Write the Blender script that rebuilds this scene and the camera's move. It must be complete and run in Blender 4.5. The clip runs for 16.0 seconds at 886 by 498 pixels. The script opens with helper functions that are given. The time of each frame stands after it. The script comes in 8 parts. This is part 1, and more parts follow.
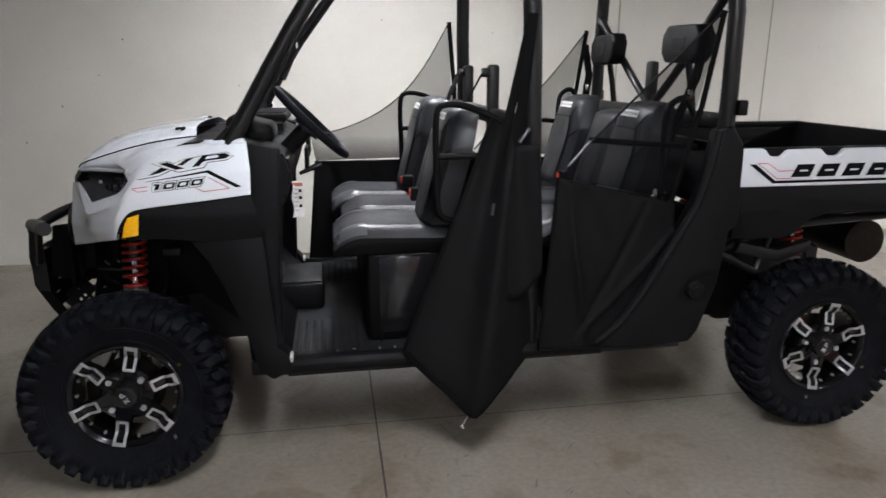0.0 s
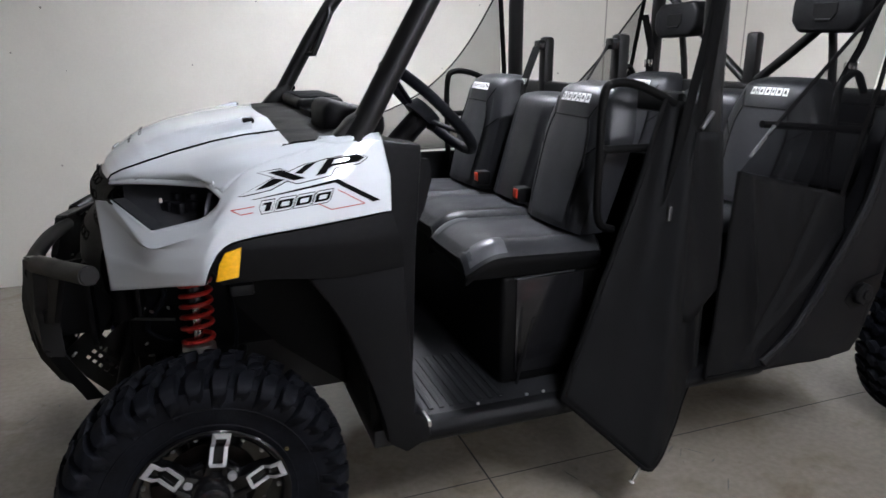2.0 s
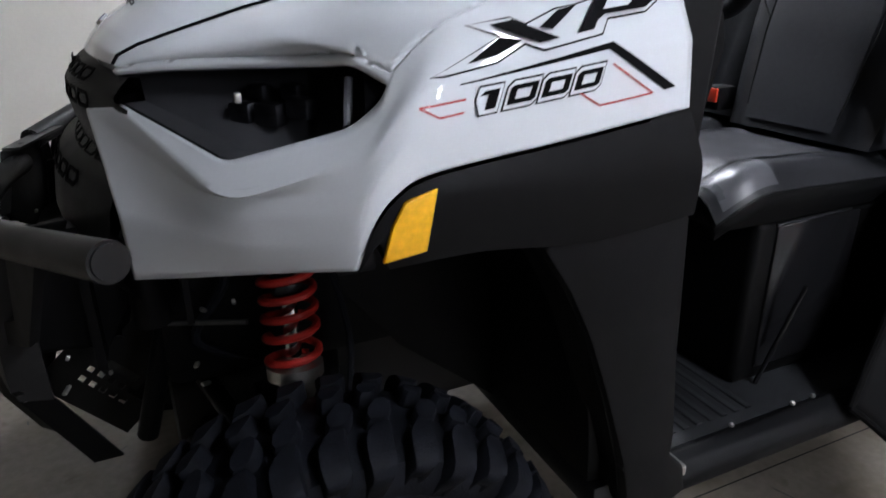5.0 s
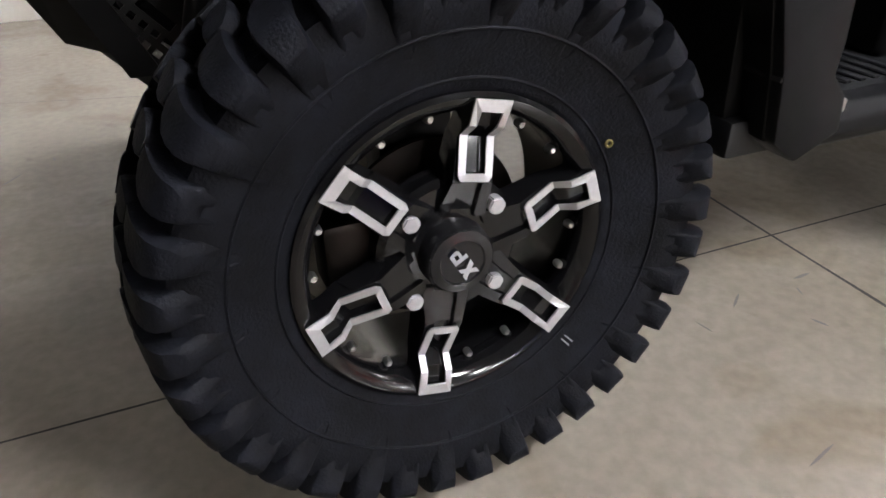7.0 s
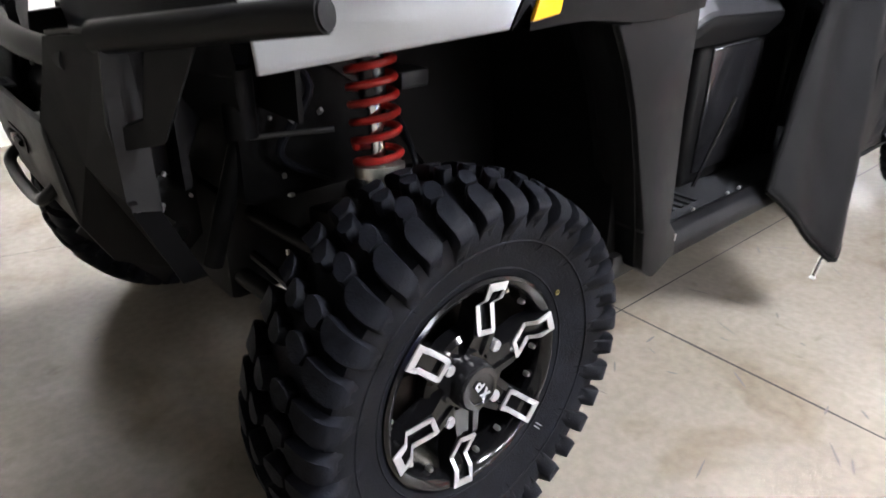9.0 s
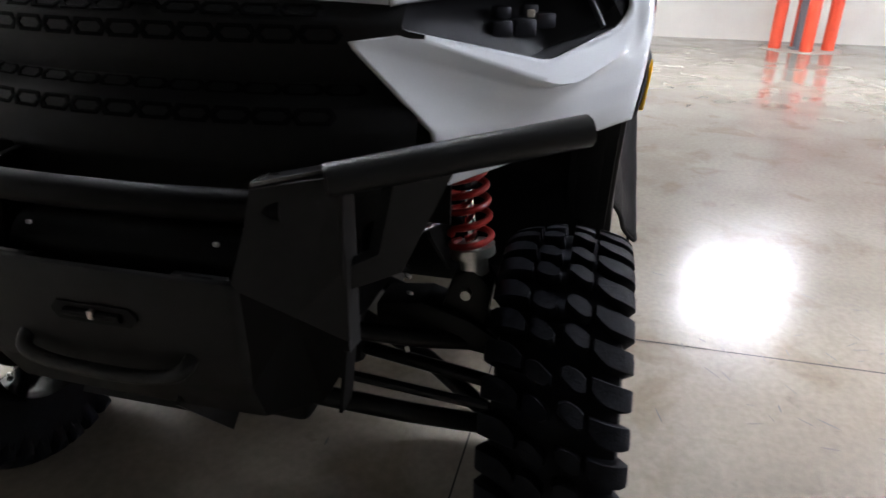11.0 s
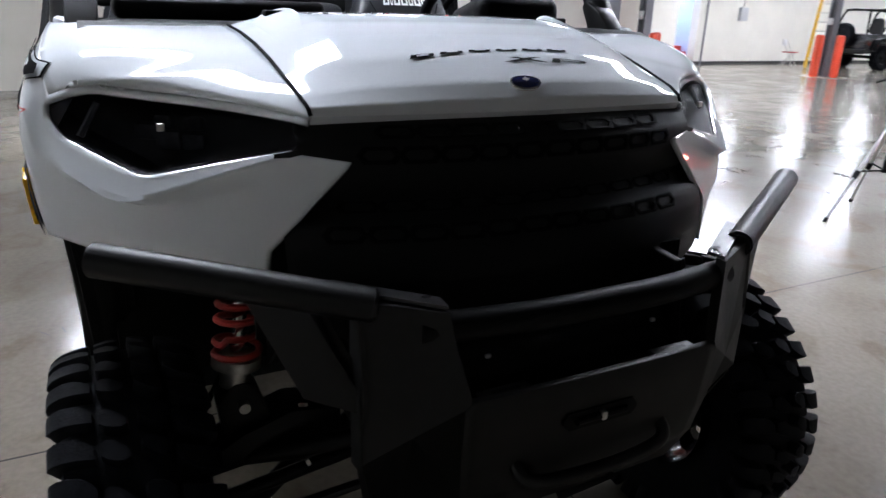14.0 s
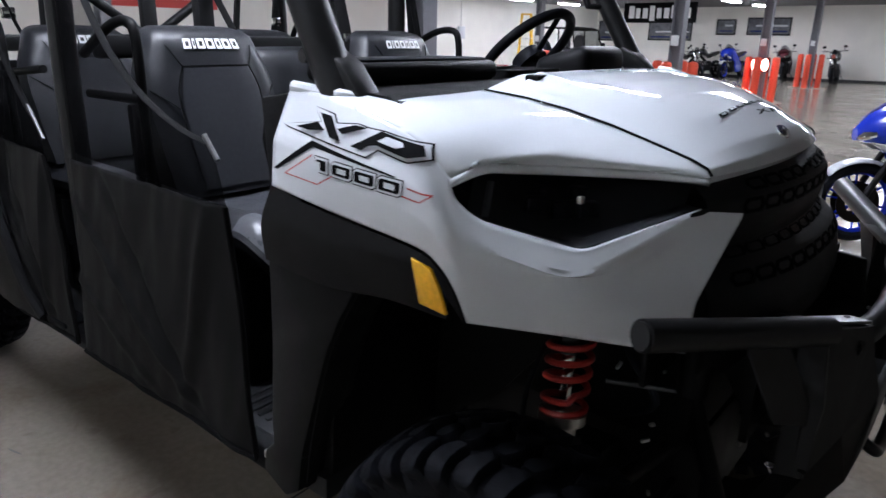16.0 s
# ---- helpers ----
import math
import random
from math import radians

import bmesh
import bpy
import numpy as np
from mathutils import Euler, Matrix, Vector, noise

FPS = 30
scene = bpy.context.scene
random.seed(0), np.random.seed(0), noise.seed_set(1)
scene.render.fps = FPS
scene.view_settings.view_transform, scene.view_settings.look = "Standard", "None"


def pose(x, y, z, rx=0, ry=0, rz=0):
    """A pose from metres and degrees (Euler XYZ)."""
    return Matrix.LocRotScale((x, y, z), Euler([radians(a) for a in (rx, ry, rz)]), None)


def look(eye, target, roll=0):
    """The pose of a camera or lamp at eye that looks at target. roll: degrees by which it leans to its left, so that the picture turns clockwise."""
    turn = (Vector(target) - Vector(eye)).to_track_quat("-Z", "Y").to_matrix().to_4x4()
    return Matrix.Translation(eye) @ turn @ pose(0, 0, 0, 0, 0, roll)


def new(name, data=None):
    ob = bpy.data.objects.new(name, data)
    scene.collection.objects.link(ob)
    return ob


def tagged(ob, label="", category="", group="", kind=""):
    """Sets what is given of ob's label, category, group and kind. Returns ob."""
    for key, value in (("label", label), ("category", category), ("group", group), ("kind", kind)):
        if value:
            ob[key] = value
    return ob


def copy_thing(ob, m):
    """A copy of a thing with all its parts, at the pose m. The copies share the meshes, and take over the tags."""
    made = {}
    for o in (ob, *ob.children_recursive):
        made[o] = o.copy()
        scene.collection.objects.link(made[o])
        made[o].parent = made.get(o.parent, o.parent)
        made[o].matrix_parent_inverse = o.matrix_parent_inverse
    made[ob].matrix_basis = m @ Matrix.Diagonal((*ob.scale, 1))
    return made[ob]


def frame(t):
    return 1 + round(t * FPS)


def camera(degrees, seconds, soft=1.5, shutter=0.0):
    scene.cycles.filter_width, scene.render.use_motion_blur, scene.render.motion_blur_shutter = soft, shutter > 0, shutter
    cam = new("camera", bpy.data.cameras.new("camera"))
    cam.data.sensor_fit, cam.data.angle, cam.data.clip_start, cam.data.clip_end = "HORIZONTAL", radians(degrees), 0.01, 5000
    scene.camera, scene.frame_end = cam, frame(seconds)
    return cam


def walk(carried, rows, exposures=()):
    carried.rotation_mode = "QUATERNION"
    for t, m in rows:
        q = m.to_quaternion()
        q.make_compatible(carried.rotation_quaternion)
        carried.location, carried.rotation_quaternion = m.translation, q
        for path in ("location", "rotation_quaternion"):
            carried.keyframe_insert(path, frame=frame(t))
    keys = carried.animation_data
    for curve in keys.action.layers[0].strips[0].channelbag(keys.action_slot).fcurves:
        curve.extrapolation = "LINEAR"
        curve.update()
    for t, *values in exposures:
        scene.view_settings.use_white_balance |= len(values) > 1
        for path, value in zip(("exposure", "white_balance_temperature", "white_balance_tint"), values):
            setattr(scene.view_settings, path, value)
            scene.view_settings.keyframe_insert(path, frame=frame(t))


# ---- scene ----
cam = camera(66.8, 16.0, soft=1.5, shutter=0.3)

PATH = [
    (0, (0.807, -3.257, 1.578), (1.123, -1.35, 1.062), 0.0),
    (0.5, (0.614, -3.146, 1.49), (0.895, -1.221, 1.029), -0.5),
    (1, (0.441, -2.911, 1.507), (0.782, -1.004, 1.012), -0.3),
    (1.5, (0.283, -2.645, 1.567), (0.794, -0.79, 1.017), 0.1),
    (2, (0.051, -2.436, 1.541), (0.71, -0.634, 0.976), -0.1),
    (2.5, (-0.069, -2.22, 1.522), (0.611, -0.44, 0.916), -0.0),
    (3, (-0.081, -1.943, 1.517), (0.662, -0.198, 0.882), 0.1),
    (3.2, (-0.034, -1.863, 1.51), (0.66, -0.11, 0.841), -0.0),
    (5.3, (-0.224, -1.465, 1.253), (0.546, 0.209, 0.475), -0.6),
    (5.5, (-0.261, -1.508, 1.215), (0.469, 0.159, 0.386), -0.5),
    (6, (-0.298, -1.572, 1.102), (0.328, 0.054, 0.121), -0.5),
    (6.5, (-0.297, -1.513, 0.925), (0.345, 0.061, -0.128), -0.4),
    (7, (-0.289, -1.412, 0.835), (0.361, 0.148, -0.235), -0.4),
    (7.5, (-0.289, -1.306, 0.816), (0.448, 0.206, -0.266), -0.0),
    (8, (-0.333, -1.278, 0.83), (0.537, 0.154, -0.262), 0.1),
    (8.5, (-0.454, -1.332, 0.95), (0.517, 0.088, -0.07), 0.2),
    (9, (-0.686, -1.46, 1.139), (0.49, -0.114, 0.241), 0.7),
    (9.2, (-0.782, -1.486, 1.176), (0.47, -0.179, 0.326), 0.8),
    (11.3, (-1.284, -0.538, 1.29), (0.527, -0.26, 0.488), 1.3),
    (11.5, (-1.318, -0.425, 1.318), (0.505, -0.225, 0.521), 1.4),
    (12, (-1.35, -0.249, 1.365), (0.473, -0.174, 0.546), 1.4),
    (12.5, (-1.249, -0.093, 1.361), (0.581, -0.261, 0.572), 1.9),
    (13, (-1.228, 0.138, 1.354), (0.551, -0.425, 0.634), 2.0),
    (13.5, (-1.267, 0.415, 1.373), (0.487, -0.283, 0.711), 1.7),
    (14, (-1.208, 0.665, 1.356), (0.473, -0.191, 0.694), 1.7),
    (14.5, (-1.114, 0.972, 1.367), (0.4, -0.137, 0.675), 1.8),
    (15, (-1.029, 1.291, 1.399), (0.376, 0.025, 0.748), 1.9),
    (15.5, (-0.829, 1.442, 1.389), (0.51, 0.06, 0.846), 1.2),
    (16, (-0.559, 1.555, 1.422), (0.654, 0.083, 0.821), 1.0),
]
EXPOSURES = [(0, 0.2, 6750, 10), (2.0, 0.3, 6500, 10), (3.2, 0.3, 6400, 10), (5.5, 0.25, 6400, 10), (6.0, 0.70, 6980, 11), (6.5, 1.18, 7000, 11), (7.0, 1.37, 6950, 11), (8.0, 1.70, 6760, 11), (9.2, 2.0, 6680, 11), (11.5, 1.12, 6450, 10), (12.5, 1.13, 6320, 11), (13.0, 1.05, 6280, 10), (13.5, 0.56, 6275, 10), (14.0, 0.36, 6250, 10), (14.5, 0.10, 6230, 11), (16.0, 0.25, 6080, 12)]
walk(cam, [(t, look(eye, target, roll)) for t, eye, target, roll in PATH], EXPOSURES)

# ---- light ----
world = bpy.data.worlds.new("world")
scene.world = world
world.use_nodes = True
world.node_tree.nodes["Background"].inputs[0].default_value = (0.9, 0.95, 1.0, 1)
world.node_tree.nodes["Background"].inputs[1].default_value = 0.02
LAMP_STRENGTH = 72.0

# ---- materials ----


def material(name, color, rough=0.5, metal=0.0, grain=0.0, scale=40.0, bump=0.0, bump_scale=200.0, blotch=0.0, blotch_scale=3.0,
             rough_var=0.0, coat=0.0, spec=0.5, vary=0.0):
    """A surface with fine grain, larger blotches, bump and uneven gloss."""
    m = bpy.data.materials.new(name)
    m.use_nodes = True
    nt = m.node_tree
    n, link = nt.nodes, nt.links.new
    b = n["Principled BSDF"]
    b.inputs["Roughness"].default_value = rough
    b.inputs["Metallic"].default_value = metal
    b.inputs["Specular IOR Level"].default_value = spec
    b.inputs["Coat Weight"].default_value = coat
    b.inputs["Coat Roughness"].default_value = 0.02
    b.inputs["Base Color"].default_value = (*color, 1)
    co = n.new("ShaderNodeTexCoord")
    out = None
    if grain or blotch:
        rgb = n.new("ShaderNodeRGB")
        rgb.outputs[0].default_value = (*color, 1)
        out = rgb.outputs[0]
        for amount, size in ((grain, scale), (blotch, blotch_scale)):
            if amount:
                t = n.new("ShaderNodeTexNoise")
                t.inputs["Scale"].default_value = size
                t.inputs["Detail"].default_value = 6
                link(co.outputs["Object"], t.inputs["Vector"])
                r = n.new("ShaderNodeMapRange")
                r.inputs["From Min"].default_value, r.inputs["From Max"].default_value = 0.3, 0.7
                r.inputs["To Min"].default_value, r.inputs["To Max"].default_value = 1 - amount, 1 + amount
                link(t.outputs["Fac"], r.inputs["Value"])
                x = n.new("ShaderNodeVectorMath")
                x.operation = "SCALE"
                link(out, x.inputs[0])
                link(r.outputs[0], x.inputs["Scale"])
                out = x.outputs[0]
        if vary:
            info = n.new("ShaderNodeObjectInfo")
            r = n.new("ShaderNodeMapRange")
            r.inputs["To Min"].default_value, r.inputs["To Max"].default_value = 1 - vary, 1 + vary
            link(info.outputs["Random"], r.inputs["Value"])
            x = n.new("ShaderNodeVectorMath")
            x.operation = "SCALE"
            link(out, x.inputs[0])
            link(r.outputs[0], x.inputs["Scale"])
            out = x.outputs[0]
        link(out, b.inputs["Base Color"])
    if bump:
        t = n.new("ShaderNodeTexNoise")
        t.inputs["Scale"].default_value = bump_scale
        t.inputs["Detail"].default_value = 4
        link(co.outputs["Object"], t.inputs["Vector"])
        k = n.new("ShaderNodeBump")
        k.inputs["Strength"].default_value = bump
        k.inputs["Distance"].default_value = 0.002
        link(t.outputs["Fac"], k.inputs["Height"])
        link(k.outputs[0], b.inputs["Normal"])
    if rough_var:
        t = n.new("ShaderNodeTexNoise")
        t.inputs["Scale"].default_value = 7
        t.inputs["Detail"].default_value = 5
        link(co.outputs["Object"], t.inputs["Vector"])
        r = n.new("ShaderNodeMapRange")
        r.inputs["From Min"].default_value, r.inputs["From Max"].default_value = 0.3, 0.7
        r.inputs["To Min"].default_value, r.inputs["To Max"].default_value = max(0.02, rough - rough_var), rough + rough_var
        link(t.outputs["Fac"], r.inputs["Value"])
        link(r.outputs[0], b.inputs["Roughness"])
    return m


def emitter(name, color, strength):
    m = bpy.data.materials.new(name)
    m.use_nodes = True
    b = m.node_tree.nodes["Principled BSDF"]
    b.inputs["Base Color"].default_value = (*color, 1)
    b.inputs["Emission Color"].default_value = (*color, 1)
    b.inputs["Emission Strength"].default_value = strength
    return m


def clear(name, tint, rough=0.02, ior=1.5, gloss=1.0):
    """Thin clear plastic: mostly see-through, with gloss at grazing angles."""
    m = bpy.data.materials.new(name)
    m.use_nodes = True
    nt = m.node_tree
    n, link = nt.nodes, nt.links.new
    n.remove(n["Principled BSDF"])
    tr, gl, mx, fr = (n.new("ShaderNode" + k) for k in ("BsdfTransparent", "BsdfGlossy", "MixShader", "Fresnel"))
    tr.inputs[0].default_value = (*tint, 1)
    gl.inputs[0].default_value = (gloss, gloss, gloss, 1)
    gl.inputs[1].default_value = rough
    fr.inputs[0].default_value = ior
    link(fr.outputs[0], mx.inputs[0])
    link(tr.outputs[0], mx.inputs[1])
    link(gl.outputs[0], mx.inputs[2])
    link(mx.outputs[0], n["Material Output"].inputs[0])
    return m


PAINT = material("white_paint", (0.70, 0.735, 0.77), 0.6, coat=1.0, spec=0.05, grain=0.015, scale=300, rough_var=0.05)
PLASTIC = material("black_textured_plastic", (0.0046, 0.0047, 0.0054), 0.5, spec=0.12, bump=0.25, bump_scale=900, grain=0.15, scale=60, rough_var=0.08)
GLOSS_BLACK = material("gloss_black", (0.008, 0.008, 0.009), 0.2, spec=0.4, rough_var=0.06)
STEEL_BLACK = material("black_powder_coat", (0.0075, 0.0075, 0.0078), 0.40, spec=0.25, bump=0.12, bump_scale=700, grain=0.1, rough_var=0.08)
RUBBER = material("tyre_rubber", (0.0042, 0.0048, 0.0070), 0.62, spec=0.11, bump=0.5, bump_scale=260, grain=0.45, scale=55, blotch=0.6, blotch_scale=11, rough_var=0.08)
RIM_BLACK = material("gloss_black_rim", (0.004, 0.004, 0.0045), 0.14, spec=0.4, rough_var=0.08)
MACHINED = material("machined_aluminium", (0.50, 0.50, 0.51), 0.5, 0.75, grain=0.05, scale=200, rough_var=0.06)
ZINC = material("zinc_steel", (0.62, 0.61, 0.58), 0.35, 1.0, grain=0.12, scale=90)
DISC = material("brake_steel", (0.020, 0.017, 0.015), 0.42, 1.0, grain=0.2, scale=40)
RED_SPRING = material("red_spring_coat", (0.28, 0.014, 0.010), 0.4, grain=0.12, scale=40, rough_var=0.08)
VINYL = material("dark_grey_vinyl", (0.0135, 0.0142, 0.0165), 0.42, spec=0.36, bump=0.35, bump_scale=420, grain=0.12, scale=90, rough_var=0.1)
VINYL_LIGHT = material("grey_vinyl", (0.0245, 0.0257, 0.0295), 0.42, spec=0.4, bump=0.3, bump_scale=420, grain=0.1, scale=90, rough_var=0.08)
SEAT_BLACK = material("black_vinyl_skirt", (0.0035, 0.0036, 0.004), 0.6, spec=0.12, bump=0.3, bump_scale=420, grain=0.12, scale=90)
CAB_GREY = material("mottled_grey_plastic", (0.0125, 0.013, 0.0145), 0.48, spec=0.3, bump=0.3, bump_scale=500, grain=0.25, scale=25, blotch=0.3, blotch_scale=7, rough_var=0.1)
DULL_STEEL = material("dull_steel", (0.13, 0.13, 0.13), 0.5, 1.0, grain=0.15, scale=80)
FABRIC = material("black_nylon_fabric", (0.0047, 0.0048, 0.0053), 0.52, spec=0.09, bump=0.4, bump_scale=1500, grain=0.2, scale=400, blotch=0.2, blotch_scale=6)
WEBBING = material("black_webbing", (0.0035, 0.0035, 0.0037), 0.7, spec=0.06, bump=0.4, bump_scale=1200, grain=0.2, scale=300)
AMBER = material("amber_reflector", (0.95, 0.48, 0.01), 0.25, bump=0.25, bump_scale=500, grain=0.1, scale=120, coat=0.5)
INK_BLACK = material("decal_black", (0.006, 0.006, 0.007), 0.7, spec=0.03)
INK_RED = material("decal_red", (0.45, 0.03, 0.03), 0.35)
INK_GREY = material("decal_grey", (0.17, 0.175, 0.18), 0.35)
INK_WHITE = material("white_print", (0.78, 0.78, 0.76), 0.5)
BADGE_BLUE = material("dark_blue_badge", (0.012, 0.02, 0.10), 0.15, coat=0.6)
CHROME = material("chrome", (0.8, 0.8, 0.8), 0.12, 1.0)
PAPER = material("paper_tag", (0.75, 0.74, 0.72), 0.6, grain=0.04, scale=60)
ORANGE_RED = material("red_buckle", (0.62, 0.05, 0.02), 0.35, grain=0.05)
LENS = clear("clear_lamp_lens", (0.62, 0.63, 0.65), rough=0.22, ior=1.45, gloss=0.10)
HOUSING = material("lamp_housing", (0.075, 0.075, 0.080), 0.5, grain=0.1, scale=30)


def net_cloth(name, cover):
    """Fine open weave, denser towards its lower hem: part of it dark thread, the rest open."""
    m = bpy.data.materials.new(name)
    m.use_nodes = True
    nt = m.node_tree
    n, link = nt.nodes, nt.links.new
    n.remove(n["Principled BSDF"])
    tr, df, mx = (n.new("ShaderNode" + k) for k in ("BsdfTransparent", "BsdfDiffuse", "MixShader"))
    df.inputs[0].default_value = (0.010, 0.010, 0.011, 1)
    co, sep, ramp = (n.new("ShaderNode" + k) for k in ("TexCoord", "SeparateXYZ", "MapRange"))
    ramp.inputs["From Min"].default_value, ramp.inputs["From Max"].default_value = 1.05, 1.20
    ramp.inputs["To Min"].default_value, ramp.inputs["To Max"].default_value = 0.60, cover
    link(co.outputs["Object"], sep.inputs[0])
    link(sep.outputs["Z"], ramp.inputs["Value"])
    link(ramp.outputs[0], mx.inputs[0])
    link(tr.outputs[0], mx.inputs[1])
    link(df.outputs[0], mx.inputs[2])
    link(mx.outputs[0], n["Material Output"].inputs[0])
    return m


MESH_NET = net_cloth("fine_net", 0.29)
LED_CHROME = material("lamp_reflector", (0.09, 0.09, 0.10), 0.42, 1.0, grain=0.3, scale=60)
LIGHT_GUIDE = material("frosted_light_guide", (0.26, 0.26, 0.28), 0.35)
# darkest black: for insides, and for shade painted into holes and recesses
DARK_PLASTIC = material("dark_plastic_and_shade", (0.0028, 0.0028, 0.0030), 0.5, spec=0.11, grain=0.15)


def concrete_floor():
    m = bpy.data.materials.new("polished_concrete")
    m.use_nodes = True
    nt = m.node_tree
    n, link = nt.nodes, nt.links.new
    b = n["Principled BSDF"]
    co = n.new("ShaderNodeTexCoord")

    def noise_at(scale, detail=6, distort=0.0):
        t = n.new("ShaderNodeTexNoise")
        t.inputs["Scale"].default_value, t.inputs["Detail"].default_value, t.inputs["Distortion"].default_value = scale, detail, distort
        link(co.outputs["Object"], t.inputs["Vector"])
        return t.outputs["Fac"]

    def ramp(src, stops):
        r = n.new("ShaderNodeValToRGB")
        link(src, r.inputs[0])
        r.color_ramp.elements[0].position, r.color_ramp.elements[0].color = stops[0][0], (*stops[0][1], 1)
        r.color_ramp.elements[1].position, r.color_ramp.elements[1].color = stops[-1][0], (*stops[-1][1], 1)
        for p, c in stops[1:-1]:
            e = r.color_ramp.elements.new(p)
            e.color = (*c, 1)
        return r.outputs[0]

    def mul(a, c, fac=1.0):
        x = n.new("ShaderNodeMixRGB")
        x.blend_type = "MULTIPLY"
        x.inputs[0].default_value = fac
        link(a, x.inputs[1])
        link(c, x.inputs[2])
        return x.outputs[0]

    base = ramp(noise_at(1.1, 8, 0.3), [(0.3, (0.215, 0.187, 0.148)), (0.5, (0.262, 0.233, 0.19)), (0.72, (0.31, 0.283, 0.238))])
    fine = ramp(noise_at(38, 8), [(0.35, (0.86, 0.86, 0.86)), (0.65, (1, 1, 1))])
    stain = ramp(noise_at(2.6, 9, 0.5), [(0.54, (1, 1, 1)), (0.64, (0.83, 0.79, 0.73)), (0.72, (0.95, 0.94, 0.92))])
    spots = ramp(noise_at(9, 3, 0.4), [(0.66, (1, 1, 1)), (0.73, (0.45, 0.40, 0.34))])
    link(mul(mul(mul(base, fine), stain), spots, 0.3), b.inputs["Base Color"])
    r = n.new("ShaderNodeMapRange")
    r.inputs["From Min"].default_value, r.inputs["From Max"].default_value = 0.3, 0.7
    r.inputs["To Min"].default_value, r.inputs["To Max"].default_value = 0.13, 0.27
    link(noise_at(1.7, 8, 0.8), r.inputs["Value"])
    link(r.outputs[0], b.inputs["Roughness"])
    k = n.new("ShaderNodeBump")
    k.inputs["Strength"].default_value, k.inputs["Distance"].default_value = 0.10, 0.004
    link(noise_at(3.5, 4), k.inputs["Height"])
    link(k.outputs[0], b.inputs["Normal"])
    b.inputs["Specular IOR Level"].default_value = 0.55
    return m


FLOOR = concrete_floor()
WALL = material("cream_painted_concrete", (0.76, 0.735, 0.665), 0.55, bump=0.5, bump_scale=28, grain=0.02, scale=90, blotch=0.04, blotch_scale=1.6)
WALL_SPOT = material("dark_scuff", (0.34, 0.32, 0.28), 0.7)
CEILING = material("dark_ceiling", (0.16, 0.155, 0.15), 0.8, grain=0.1, scale=5, blotch=0.15)
COVE = material("dark_cove_base", (0.03, 0.03, 0.032), 0.5)
BOLLARD = material("orange_red_sleeve", (0.72, 0.075, 0.03), 0.42, grain=0.05, scale=12, rough_var=0.08, vary=0.08)
COLUMN = material("grey_painted_steel", (0.16, 0.16, 0.175), 0.45, grain=0.06, scale=20, rough_var=0.1)
LAMP_GLOW = emitter("tube_light", (0.90, 0.93, 1.02), LAMP_STRENGTH)
LAMP_BODY = material("white_lamp_body", (0.7, 0.7, 0.7), 0.5)
BLUE_PAINT = material("blue_fairing", (0.01, 0.03, 0.42), 0.2, coat=0.8, grain=0.05)
GREY_PAINT = material("grey_fairing", (0.5, 0.51, 0.53), 0.3, coat=0.5)
YELLOW = material("yellow_fibreglass", (0.62, 0.36, 0.03), 0.5, grain=0.08)
JOINT = material("saw_cut_joint", (0.03, 0.028, 0.025), 0.9)
STAIR_BLUE = material("pale_blue_wall", (0.42, 0.55, 0.75), 0.6, grain=0.03)
STAIR_RED = material("red_step", (0.55, 0.06, 0.05), 0.5, grain=0.05)
PICTURE = material("dark_print", (0.07, 0.075, 0.085), 0.4, grain=0.5, scale=6)
TAIL_GLOW = emitter("lit_red_lamp", (1.0, 0.16, 0.12), 45.0)

# ---- building helpers ----


def link_mesh(name, bm, mat, parent=None, smooth=True, angle=35.0):
    me = bpy.data.meshes.new(name)
    bmesh.ops.recalc_face_normals(bm, faces=bm.faces)
    if smooth:
        for f in bm.faces:
            f.smooth = True
        for e in bm.edges:
            if len(e.link_faces) == 2 and e.calc_face_angle(0) > radians(angle):
                e.smooth = False
    bm.to_mesh(me)
    bm.free()
    me.materials.append(mat)
    ob = new(name, me)
    ob.parent = parent
    return ob


def part(name, bm, mat, parent, label="", smooth=True, angle=35.0):
    return tagged(link_mesh(name, bm, mat, parent, smooth, angle), label)


def empty(name):
    return new(name)


def add_box(bm, lo, hi, bevel=0.0, seg=2, m=None):
    """A box between two corners, with rounded edges."""
    lo, hi = Vector(lo), Vector(hi)
    t = Matrix.Translation((lo + hi) / 2) @ Matrix.Diagonal((*(hi - lo), 1))
    made = bmesh.ops.create_cube(bm, size=1, matrix=t)["verts"]
    if bevel:
        edges = {e for v in made for e in v.link_edges}
        out = bmesh.ops.bevel(bm, geom=list(edges), offset=bevel, segments=seg, affect="EDGES", profile=0.5)
        made = list({v for v in out["verts"]} | {v for v in made if v.is_valid})
    if m:
        bmesh.ops.transform(bm, matrix=m, verts=made)
    return made


def box_bm(lo, hi, bevel=0.0, seg=2, m=None):
    bm = bmesh.new()
    add_box(bm, lo, hi, bevel, seg, m)
    return bm


